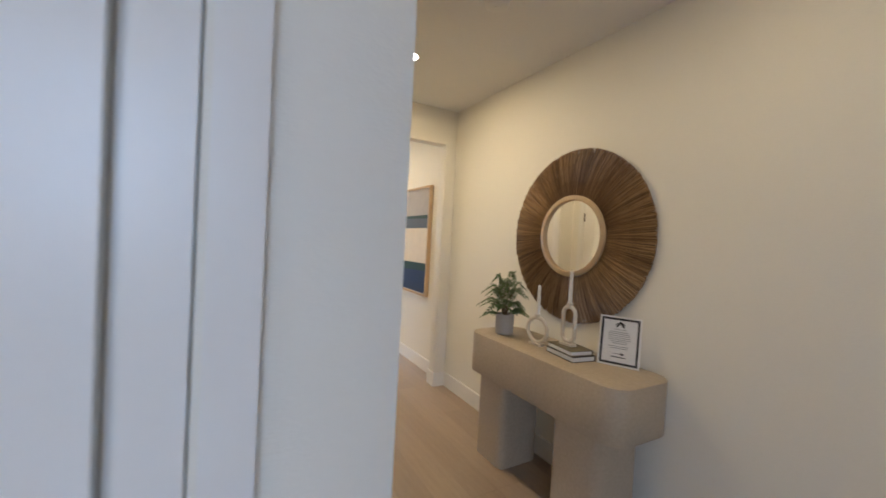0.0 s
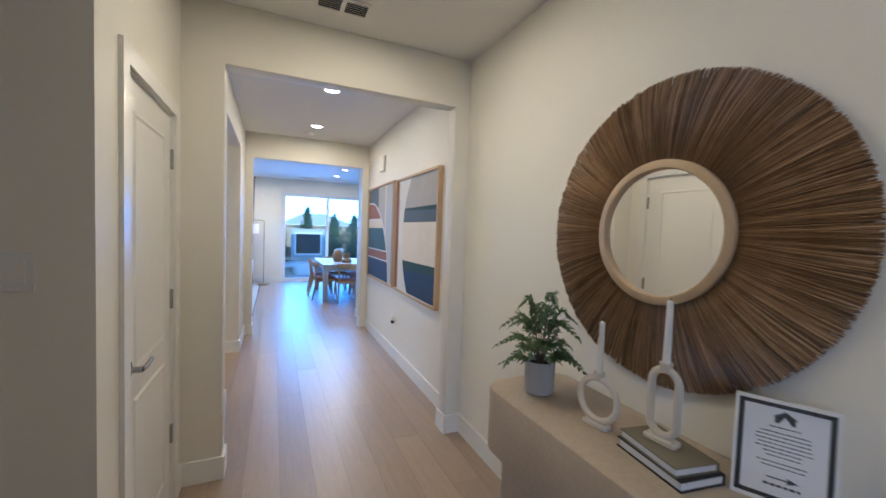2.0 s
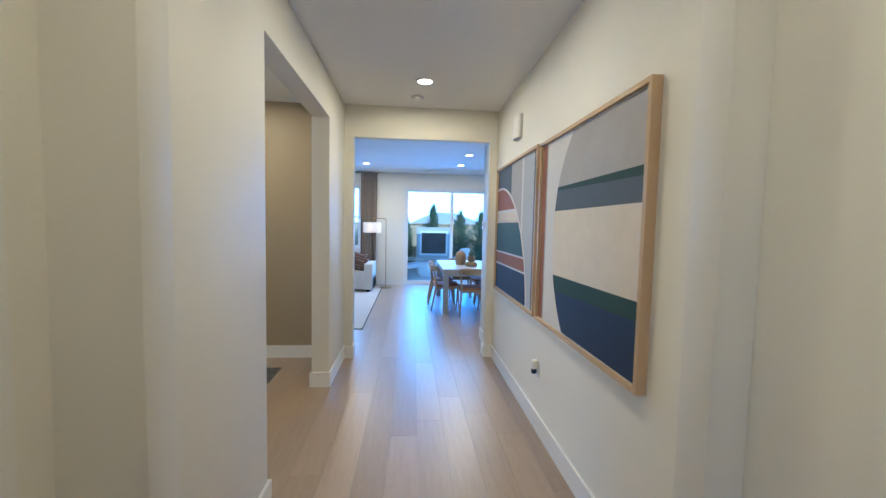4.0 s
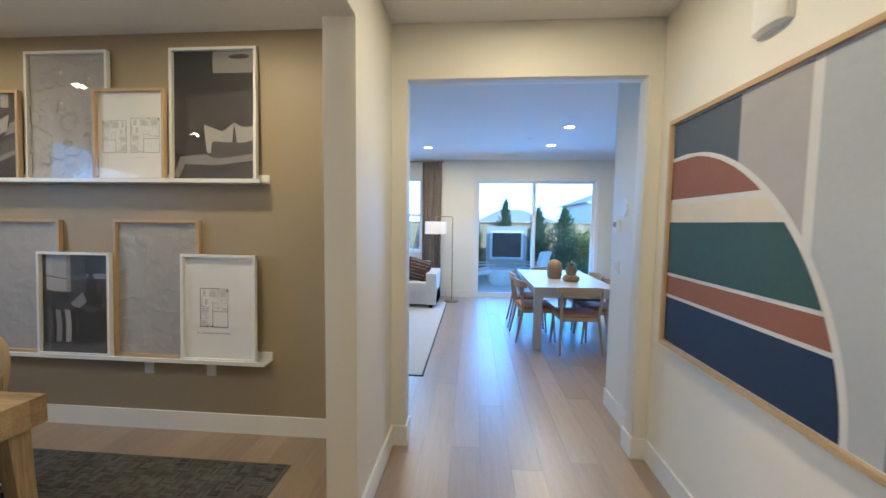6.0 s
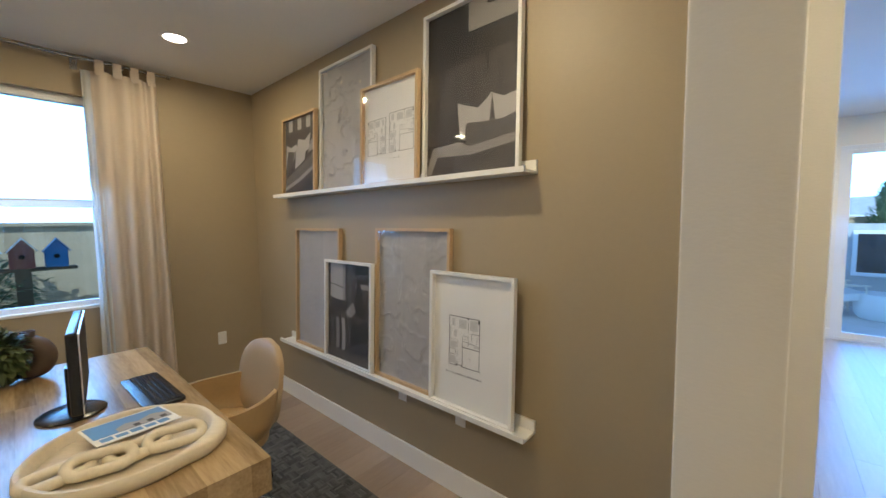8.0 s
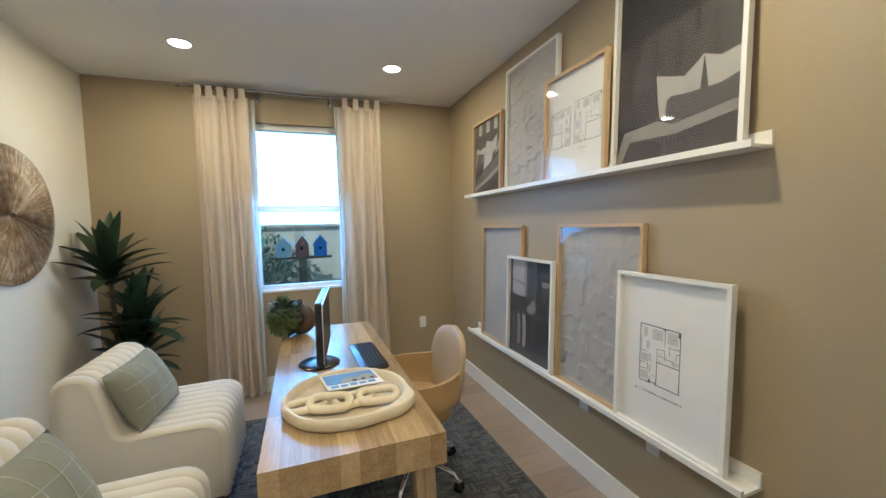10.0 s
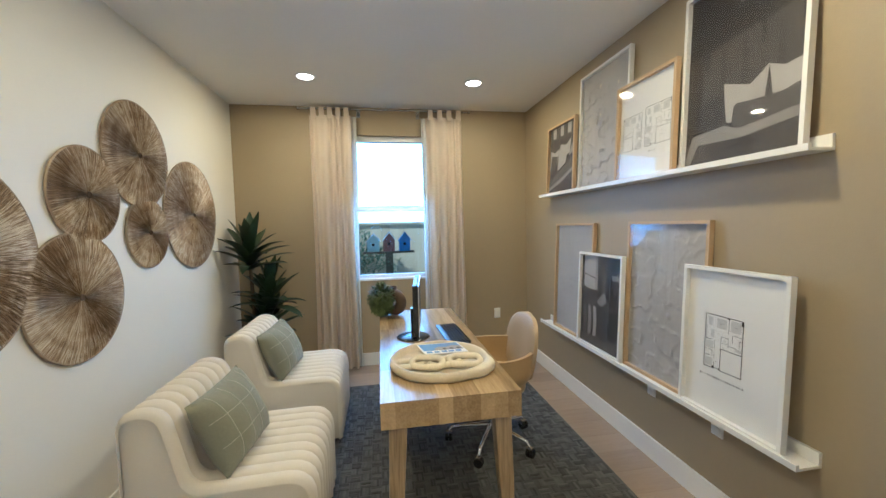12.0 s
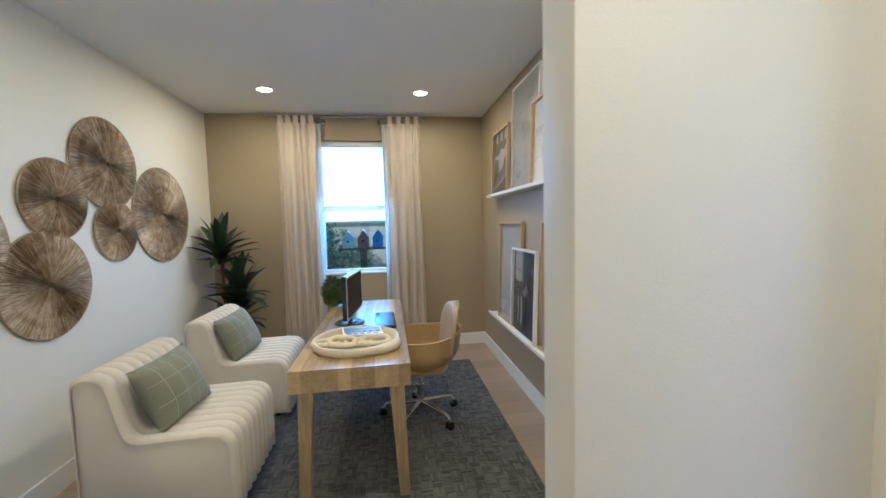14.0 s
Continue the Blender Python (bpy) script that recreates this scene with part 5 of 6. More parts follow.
def raffia_mirror():
    rng = random.Random(5)
    r_out, r_in = 0.555, 0.255
    e = thing("raffia_mirror", "round mirror with a wide brown raffia fringe on the wall", "mirror", "", pose(EAST, 2.58, 1.535, 0, -90, 0))
    bm = bmesh.new()
    n = 2800
    tuft = [rng.uniform(-1, 1) for _ in range(141)]
    for k in range(n):
        a = math.tau * k / n + rng.uniform(-0.003, 0.003)
        rr = r_out * rng.uniform(0.982, 1.006)
        w = 0.0015 * rng.uniform(0.7, 1.5)
        bend = rng.uniform(-0.012, 0.012) + 0.008 * (tuft[k // 20] * (1 - k % 20 / 20) + tuft[(k // 20 + 1) % 140] * (k % 20 / 20))
        h = rng.uniform(-0.004, 0.004) + 0.004 * tuft[k // 20]
        ring = []
        for f, z in ((0.0, 0.034), (0.3, 0.042), (0.7, 0.036), (1.0, 0.018)):
            rad = r_in + (rr - r_in) * f
            aa = a + bend * f * f
            ww = w * (0.55 + 0.75 * f)
            c, s = math.cos(aa), math.sin(aa)
            ring.append([bm.verts.new((rad * c - t * ww * s, rad * s + t * ww * c, z + h * f + b)) for t, b in ((-1, -0.0012), (0, 0.0008), (1, -0.0012))])
        for p, q in zip(ring, ring[1:]):
            for j in range(2):
                bm.faces.new((p[j], q[j], q[j + 1], p[j + 1]))
    bmesh.ops.recalc_face_normals(bm, faces=bm.faces)
    tagged(part("fringe", bm, M["jute"], e, "brown raffia fringe", smooth=None), kind="stuff")
    part("backing", lathe([(0.0, 0.002), (r_out * 0.96, 0.002), (r_out * 0.95, 0.012), (0.26, 0.028), (0.0, 0.028)], 72, cap=False), M["jute_back"], e)
    part("ring", lathe([(0.228, 0.028), (0.228, 0.048), (0.232, 0.053), (0.255, 0.053), (0.261, 0.048), (0.261, 0.030)], 72, cap=False), M["ring_wood"], e, "pale wooden inner ring")
    part("glass", lathe([(0.0, 0.034), (0.229, 0.034)], 64, cap=False), M["mirror"], e, "round mirror glass")


raffia_mirror()


def fern():
    rng = random.Random(21)
    e = thing("potted_fern", "small green fern in a grey stoneware pot on the console", "plant", "", pose(1.92, 2.92, CON) @ Matrix.Diagonal((1.02, 1.02, 1.04, 1)))
    part("pot", lathe([(0.0, 0.0), (0.054, 0.0), (0.060, 0.006), (0.062, 0.128), (0.060, 0.132), (0.055, 0.128), (0.054, 0.11), (0.0, 0.11)], 32, cap=False), M["stone_pot"], e)
    part("soil", lathe([(0.0, 0.114), (0.054, 0.111)], 20, cap=False), M["soil"], e)
    for k in range(24):
        a = k * 2.39996 + rng.uniform(-0.3, 0.3)
        level = k / 23
        reach, rise = rng.uniform(0.15, 0.23) - 0.10 * level ** 2, 0.03 + 0.25 * level + rng.uniform(-0.03, 0.03)
        c, s = math.cos(a), math.sin(a)
        if c > 0.2:
            reach *= 0.8
        pts = []
        for j in range(11):
            f = j / 10
            rad = 0.012 + reach * f ** 1.5
            z = 0.11 + rise * math.sin(min(1.0, f * 1.35) * math.pi * 0.5) - 0.16 * max(0.0, f - 0.66) ** 1.2
            pts.append(Vector((rad * c, rad * s, z)))
        part("stem", tube(pts, [0.0024 - 0.0016 * j / 10 for j in range(11)], 5), M["bark"], e)
        bm = bmesh.new()
        for j in range(9):
            f = 0.34 + 0.66 * j / 8
            q = min(9.99, f * 10)
            p = pts[int(q)].lerp(pts[int(q) + 1], q % 1)
            d = (pts[int(q) + 1] - pts[int(q)]).normalized()
            side = d.cross(Vector((0, 0, 1))).normalized()
            ln = 0.066 * (1 - 0.80 * (j / 8) ** 0.9)
            for sgn in (-1, 1):
                way = (side * sgn + d * 0.75 + Vector((0, 0, rng.uniform(-0.25, 0.2)))).normalized()
                leaf_strip(bm, p, way, ln, 0.013, 0.6, 0.1, 3)
                for g in (0.22, 0.45, 0.68):
                    size = ln * 0.46 * (1.15 - g)
                    leaf_strip(bm, p + way * ln * g, (way + d * 1.0).normalized(), size, 0.012, 0.4, 0.1, 2)
                    leaf_strip(bm, p + way * ln * g, (way - d * 0.8).normalized(), size, 0.012, 0.4, 0.1, 2)
        leaf_strip(bm, pts[-1], (pts[-1] - pts[-2]), 0.035, 0.012, 0.5, 0.1, 3)
        tagged(part("frond", bm, M["leaf_fern"], e, smooth=60), kind="stuff")


fern()


def candle_holder(m, half_w, half_h, candle_h, label):
    """A ring on a foot with a cup and a taper candle."""
    e = thing("candle_holder", label, "candle holder", "candle holders", m)
    part("foot", prism(rounded(-0.022, 0.022, -0.048, 0.048, 0.008, 3), 0.016, "z", 0.0, 0.003, 1), M["bone"], e)
    st = max(0.0, half_h - half_w)
    zc = 0.016 + half_h + 0.006
    pts = []
    for k in range(40):
        a = math.tau * k / 40
        s = math.sin(a)
        pts.append((0, half_w * math.cos(a), zc + half_w * s + (st if s > 0 else -st)))
    part("ring", tube(pts, 0.0115, 12, closed=True), M["bone"], e)
    zt = zc + half_h
    part("cup", lathe([(0.016, zt - 0.004), (0.019, zt + 0.022), (0.013, zt + 0.022), (0.012, zt + 0.008)], 18, cap=False), M["bone"], e)
    part("candle", lathe([(0.0, zt + 0.006), (0.0115, zt + 0.006), (0.009, zt + candle_h), (0.0, zt + candle_h + 0.006)], 14, cap=False), M["wax"], e, "tall white taper candle")
    part("wick", tube([(0, 0, zt + candle_h), (0.001, 0, zt + candle_h + 0.014)], 0.0012, 5), M["ink"], e)


candle_holder(pose(1.93, 2.61, CON, 0, 0, 8), 0.074, 0.074, 0.20, "cream round ring candle holder with a white taper candle")


def book(m, w, d, h, cover, label):
    e = thing("book", label, "book", "books on the console", m)
    part("cover", boxes((-w / 2, w / 2, -d / 2, d / 2, 0, 0.003), (-w / 2, w / 2, -d / 2, d / 2, h - 0.003, h), (-w / 2, -w / 2 + 0.003, -d / 2, d / 2, 0.003, h - 0.003), bevel=0.001, segments=1), cover, e)
    part("page_block", boxes((-w / 2 + 0.003, w / 2 - 0.006, -d / 2 + 0.005, d / 2 - 0.005, 0.003, h - 0.003)), M["paper"], e, "white page edges")


book(pose(1.955, 2.365, CON, 0, 0, 172), 0.155, 0.235, 0.030, M["black_book"], "black cloth-bound book lying under another book")
book(pose(1.955, 2.37, CON + 0.030, 0, 0, 170), 0.147, 0.215, 0.026, M["olive_book"], "olive cloth-bound book lying on a black book")
candle_holder(pose(1.955, 2.385, CON + 0.056, 0, 0, 6), 0.040, 0.100, 0.205, "cream oval ring candle holder on two stacked books")


def sign_frame():
    e = thing("notice_frame", "small white-framed printed notice with a dark border on the console", "sign", "", pose(2.062, 2.135, CON, 0, 0, -62) @ pose(0, 0, 0, -7))
    w, h, r = 0.205, 0.262, 0.008
    part("frame", boxes((-w / 2, w / 2, -0.008, 0.008, 0, r), (-w / 2, w / 2, -0.008, 0.008, h - r, h), (-w / 2, -w / 2 + r, -0.008, 0.008, r, h - r), (w / 2 - r, w / 2, -0.008, 0.008, r, h - r), bevel=0.0015, segments=1), M["frame_white"], e)
    part("border", boxes((-w / 2 + r, w / 2 - r, 0.0, 0.004, r, h - r)), M["ink"], e, "dark printed border")
    part("sheet", boxes((-w / 2 + 0.02, w / 2 - 0.02, -0.0012, -0.0002, 0.02, h - 0.02)), M["paper"], e, "white printed sheet")
    for k, (half, z, t) in enumerate([(0.030, 0.192, 0.003), (0.048, 0.178, 0.0028), (0.056, 0.168, 0.0028), (0.056, 0.158, 0.0028), (0.052, 0.148, 0.0028), (0.056, 0.138, 0.0028), (0.04, 0.128, 0.0028), (0.034, 0.118, 0.0028), (0.052, 0.102, 0.0028), (0.042, 0.092, 0.0028), (0.036, 0.044, 0.006)]):
        u = -half
        rng = random.Random(k)
        while u < half - 0.004:
            ln = rng.uniform(0.006, 0.014)
            part("text_bar", boxes((u, min(half, u + ln), -0.0017, -0.0011, z, z + t)), M["ink"], e)
            u += ln + 0.003
    part("arrow", prism([(-0.030, 0.066), (0.012, 0.066), (0.008, 0.073), (0.032, 0.0645), (0.008, 0.056), (0.012, 0.063), (-0.030, 0.063)], 0.0006, "y", -0.0018), M["ink"], e, "printed arrow", smooth=None)
    part("emblem", prism([(-0.020, 0.204), (-0.020, 0.219), (-0.025, 0.219), (0.0, 0.236), (0.025, 0.219), (0.020, 0.219), (0.020, 0.204), (0.013, 0.204), (0.0, 0.222), (-0.013, 0.204)], 0.0006, "y", -0.0018), M["ink"], e, "printed roof-shaped mark", smooth=None)
    pane = part("pane", boxes((-w / 2 + r, w / 2 - r, -0.0045, -0.0035, r, h - r)), M["pane"], e, "clear cover glass", smooth=None)
    pane.visible_shadow = False


sign_frame()


def panel_door(name, m, w, h, label, panels, lever_at, hinges_at=None, lever=True):
    """A moulded panel door in the x-z plane, seen from -y."""
    e = tagged(new(name), label, "door", kind="structure")
    e.matrix_world = m
    bm = boxes((0.002, w - 0.002, 0.0, 0.035, 0.008, h - 0.003), bevel=0.002, segments=1)
    part("leaf", bm, M["trim"], e)
    for (a, b, c, d) in panels:
        bm = bmesh.new()
        steps = [(0.0, 0.0), (0.012, -0.006), (0.024, -0.0015), (0.040, -0.003), (0.060, -0.0055)]
        loops = []
        for inset, y in steps:
            loops.append([bm.verts.new(p) for p in ((a + inset, y, c + inset), (b - inset, y, c + inset), (b - inset, y, d - inset), (a + inset, y, d - inset))])
        for p, q in zip(loops, loops[1:]):
            for i in range(4):
                j = (i + 1) % 4
                bm.faces.new((p[i], p[j], q[j], q[i]))
        bm.faces.new(loops[-1])
        bmesh.ops.recalc_face_normals(bm, faces=bm.faces)
        part("panel", bm, M["trim"], e, "raised moulded panel", smooth=25)
    if lever:
        hd = part("door_handle", lathe([(0.0, 0.0), (0.031, 0.0), (0.031, 0.006), (0.012, 0.010), (0.011, 0.045), (0.0, 0.045)], 24, m=pose(lever_at[0], 0, lever_at[1], 90), cap=False), M["metal"], e, "brushed nickel lever handle")
        part("lever", tube([(lever_at[0], -0.042, lever_at[1]), (lever_at[0] + 0.03, -0.047, lever_at[1]), (lever_at[0] + 0.115, -0.045, lever_at[1] + 0.004)], [0.010, 0.0095, 0.008], 10), M["metal"], hd)
    for z in hinges_at or ():
        part("hinge", boxes((w - 0.004, w + 0.012, -0.014, 0.004, z - 0.05, z + 0.05), bevel=0.002), M["metal"], e, "brushed nickel hinge")
    return e


# the closet door, hinged next to the corner
panel_door("door_1", pose(0.389, 3.31, 0, 0, 0, 90), 0.67, 2.045, "white moulded two-panel closet door, shut", [(0.115, 0.555, 0.93, 1.92), (0.115, 0.555, 0.20, 0.82)], (0.055, 0.955), (0.40, 1.113, 1.825))
structure("door_lining", boxes((0.27, 0.398, 3.30, 3.312, 0, 2.05), (0.27, 0.398, 3.978, 3.99, 0, 2.05), (0.27, 0.398, 3.312, 3.978, 2.040, 2.05)), M["trim"], "white painted door lining", "door frame")
structure("door_casing", boxes((0.40, 0.415, 3.24, 3.303, 0, 2.115), (0.40, 0.415, 3.987, 4.05, 0, 2.115), (0.40, 0.415, 3.303, 3.987, 2.047, 2.115), bevel=0.003, segments=1), M["trim"], "flat white casing round the closet door", "door casing")
# the door beside the entry
panel_door("door_2", pose(-0.62, ENTRY + 0.014, 0), 0.758, 2.045, "white moulded panel door beside the entry, shut", [(0.115, 0.655, 0.93, 1.92), (0.115, 0.655, 0.20, 0.82)], (0.06, 0.955), (0.3, 1.1, 1.8))
structure("entry_door_lining", boxes((0.156, 0.212, ENTRY - 0.004, ENTRY + 0.12, 0, 2.05), (-0.634, -0.62, ENTRY - 0.004, ENTRY + 0.12, 0, 2.05), (0.1385, 0.1555, ENTRY + 0.040, ENTRY + 0.07, 0, 2.05), (0.2125, 0.2235, ENTRY + 0.012, ENTRY + 0.05, 0, 2.05), bevel=0.003, segments=1), M["trim"], "white painted door lining", "door frame")
structure("entry_door_casing", boxes((0.224, 0.276, ENTRY - 0.018, ENTRY, 0, 2.115), (-0.74, -0.64, ENTRY - 0.018, ENTRY, 0, 2.115), (-0.64, 0.224, ENTRY - 0.018, ENTRY, 2.05, 2.115), bevel=0.003, segments=1), M["trim"], "white casing round the entry side door", "door casing")

# ---- hall ----
def canvas(y_left, y_right, z0, z1, label, draw):
    """A square painting in an oak float frame; u runs from the left edge to the right, v up."""
    e = thing("framed_painting", label, "painting", "framed abstract paintings", pose(EAST, (y_left + y_right) / 2, (z0 + z1) / 2, 0, 0, -90))
    w, h, t = abs(y_right - y_left), z1 - z0, 0.045
    rim = 0.022
    part("frame", boxes((-w / 2, w / 2, -t, 0, -h / 2, -h / 2 + rim), (-w / 2, w / 2, -t, 0, h / 2 - rim, h / 2), (-w / 2, -w / 2 + rim, -t, 0, -h / 2 + rim, h / 2 - rim), (w / 2 - rim, w / 2, -t, 0, -h / 2 + rim, h / 2 - rim), bevel=0.002, segments=1), M["frame_wood"], e)
    part("panel", boxes((-w / 2 + rim, w / 2 - rim, -0.026, -0.004, -h / 2 + rim, h / 2 - rim)), M["canvas_white"], e)
    iw, ih = w - 2 * rim - 0.012, h - 2 * rim - 0.012

    def shape(points, mat_name, layer):
        bm = bmesh.new()
        vs = [bm.verts.new((-iw / 2 + u * iw, -0.0262 - 0.0009 * layer, -ih / 2 + v * ih)) for u, v in points]
        f = bm.faces.new(vs)
        f.normal_update()
        if f.normal.y > 0:
            f.normal_flip()
        part("painted_shape", bm, M[mat_name], e, smooth=None)

    draw(shape)


def draw_first(shape):
    def left(v):  # the bowed edge of the bands
        d = abs(v - 0.47)
        return 0.195 + 0.55 * d ** 2 + 0.8 * d ** 4

    def band(v0l, v0r, v1l, v1r, mat, layer):
        pts = []
        for k in range(13):
            v = v0l + (v1l - v0l) * k / 12
            pts.append((left(v), v))
        shape([*pts, (1, v1r), (1, v0r)], mat, layer)

    shape(quad(0, 0.066, 0, 1), "paint_rust", 1)
    shape(quad(0.066, 0.082, 0, 1), "paint_pale", 1)
    band(0.740, 0.748, 1.0, 1.0, "paint_grey", 1)
    band(0.727, 0.712, 0.744, 0.748, "paint_green", 2)
    band(0.620, 0.622, 0.729, 0.720, "paint_slate", 1)
    band(0.277, 0.283, 0.620, 0.622, "paint_cream", 2)
    band(0.195, 0.216, 0.279, 0.285, "paint_green", 3)
    band(0.0, 0.0, 0.200, 0.218, "paint_navy", 1)


def draw_second(shape):
    def edge(v):  # the great sweep from the arch down to the right
        return 0.09 + 0.75 * math.sqrt(max(0.0, 1 - (max(0.0, v) / 0.838) ** 1.8))

    def band(v0, v1, mat, layer):
        steps = [v1 + (v0 - v1) * k / 12 for k in range(13)]
        shape([(0, v0), (0, v1), *[(edge(v), v) for v in steps]], mat, layer)

    shape(quad(0, 0.42, 0.60, 1), "paint_slate", 1)
    shape(quad(0.42, 0.69, 0, 1), "paint_grey", 1)
    shape(quad(0.722, 0.94, 0, 1), "paint_pale", 1)
    shape(quad(0.94, 0.968, 0, 1), "paint_slate", 1)
    sweep = [0.83 * (1 - (k / 24) ** 1.6) for k in range(25)]
    shape([(0, 0), (0, 0.848), (0.10, 0.852), *[(edge(v) + 0.020, v + 0.012) for v in sweep], (0.862, 0)], "canvas_white", 2)
    band(0.660, 0.832, "paint_rust", 3)
    band(0.560, 0.636, "paint_cream", 3)
    band(0.322, 0.556, "paint_teal", 4)
    band(0.222, 0.308, "paint_rust", 3)
    band(0.0, 0.208, "paint_navy", 3)


canvas(5.845, 4.60, 0.825, 2.07, "large abstract painting with navy, cream and slate bands", draw_first)
canvas(7.21, 5.905, 0.825, 2.085, "large abstract painting with a teal and rust sweep", draw_second)

chime = thing("door_chime", "white bowed door chime box high on the hall wall", "door chime", "", pose(EAST, 6.54, 2.36, 0, 0, -90))
part("cover", prism([(-0.085, 0.0), (-0.085, -0.025), (-0.06, -0.045), (0.0, -0.055), (0.06, -0.045), (0.085, -0.025), (0.085, 0.0)], 0.20, "z", -0.10, 0.006, 2), M["white_plastic"], chime)
part("base", boxes((-0.09, 0.09, -0.008, 0.0, -0.105, 0.105), bevel=0.003), M["white_plastic"], chime)

plug = thing("plug_in_freshener", "white and dark blue plug-in freshener in the outlet", "air freshener", "", pose(EAST - 0.009, 5.85, 0.482, 0, 0, -90))
part("body", prism(rounded(-0.022, 0.022, -0.03, 0.04, 0.014, 5), 0.04, "y", -0.04, 0.006, 2), M["white_plastic"], plug)
part("bottle", lathe([(0.0, -0.062), (0.017, -0.06), (0.02, -0.05), (0.02, -0.028), (0.012, -0.018)], 18, m=pose(0, -0.022, 0)), M["paint_navy"], plug, "dark blue bottle")

thermo = thing("thermostat", "white square thermostat on the hall end wall", "thermostat", "", pose(EAST, 8.02, 1.50, 0, 0, -90))
part("case", boxes((-0.045, 0.045, -0.028, 0, -0.045, 0.045), bevel=0.006), M["white_plastic"], thermo)
part("display", boxes((-0.03, 0.03, -0.0295, -0.0282, -0.012, 0.028)), M["photo_grey"], thermo, "grey display")
plate = thing("round_cover", "round white speaker cover on the hall end wall", "speaker", "", pose(EAST, 7.90, 1.63, 90, 0, 90))
part("disc", lathe([(0.0, 0.0), (0.062, 0.0), (0.066, 0.004), (0.06, 0.012), (0.0, 0.014)], 32, m=pose(0, 0, 0, 180), cap=False), M["white_plastic"], plate)
plate.matrix_world = pose(EAST, 7.90, 1.63, 0, 90, 0)

smoke = thing("smoke_detector", "small white round smoke detector on the hall ceiling", "smoke detector", "", pose(1.28, 7.05, CEIL, 180))
part("housing", lathe([(0.0, 0.034), (0.045, 0.034), (0.058, 0.026), (0.064, 0.006), (0.064, 0.0)], 32, cap=False), M["white_plastic"], smoke)
foyer_smoke = thing("smoke_detector", "small white round smoke detector on the foyer ceiling", "smoke detector", "", pose(1.43, 2.53, CEIL, 180))
part("housing", lathe([(0.0, 0.036), (0.048, 0.036), (0.062, 0.026), (0.068, 0.006), (0.068, 0.0)], 32, cap=False), M["white_plastic"], foyer_smoke)
part("button", lathe([(0.0, 0.040), (0.014, 0.040), (0.016, 0.036)], 16, cap=False), M["trim"], foyer_smoke)
sprink = thing("sprinkler_cover", "small flat round white sprinkler cover on the ceiling", "sprinkler", "", pose(1.86, 10.7, CEIL, 180))
part("plate", lathe([(0.0, 0.006), (0.035, 0.006), (0.04, 0.0)], 24, cap=False), M["white_plastic"], sprink)

# ---- great room ----
M["table_white"] = material("whitewashed oak table", (0.42, 0.41, 0.39), 0.42, var=0.08, grain=18, stretch=(1, 6, 6), bump=0.04)
M["chair_oak"] = material("natural oak chair", (0.42, 0.28, 0.155), 0.45, var=0.10, grain=22, stretch=(3, 3, 3))
M["cognac"] = material("cognac leather", (0.33, 0.13, 0.045), 0.62, var=0.08, grain=60, bump=0.1)
M["sofa_white"] = material("white sofa linen", (0.66, 0.64, 0.60), 0.9, var=0.04, grain=120, bump=0.2, bump_scale=400)
M["rug_pale"] = material("pale cream rug", (0.60, 0.57, 0.52), 0.95, var=0.06, grain=60, coarse=4, bump=0.5, bump_scale=200)
M["drape"] = material("taupe brown drape", (0.205, 0.165, 0.13), 0.85, var=0.07, grain=120, bump=0.2, bump_scale=400)
M["shade"] = sheer("white linen lampshade", (0.80, 0.76, 0.68), 0.5)
M["brass"] = material("aged brass", (0.38, 0.28, 0.15), 0.35, 1.0, var=0.1)
M["terracotta"] = material("sandy terracotta", (0.33, 0.215, 0.12), 0.75, var=0.12, bump=0.2, bump_scale=60)
M["stripe"] = material("brown striped cushion", (0.10, 0.05, 0.04), 0.9, var=0.1)
M["slate_cushion"] = material("slate grey cushion", (0.06, 0.065, 0.07), 0.9, var=0.1)


def dining_table():
    e = thing("dining_table", "whitewashed oak dining table with square legs", "table")
    x0, x1, y0, y1 = 1.78, 2.76, 9.47, 11.20
    part("tabletop", boxes((x0, x1, y0, y1, 0.70, 0.755), bevel=0.005), M["table_white"], e)
    for a in (x0 + 0.01, x1 - 0.10):
        for b in (y0 + 0.01, y1 - 0.10):
            part("leg", boxes((a, a + 0.09, b, b + 0.09, 0.0, 0.70), bevel=0.004, segments=1), M["table_white"], e)
    for b in (y0 + 0.03, y1 - 0.05):
        part("apron", boxes((x0 + 0.10, x1 - 0.10, b, b + 0.02, 0.63, 0.70)), M["table_white"], e)
    for a in (x0 + 0.03, x1 - 0.05):
        part("apron", boxes((a, a + 0.02, y0 + 0.10, y1 - 0.10, 0.63, 0.70)), M["table_white"], e)


dining_table()


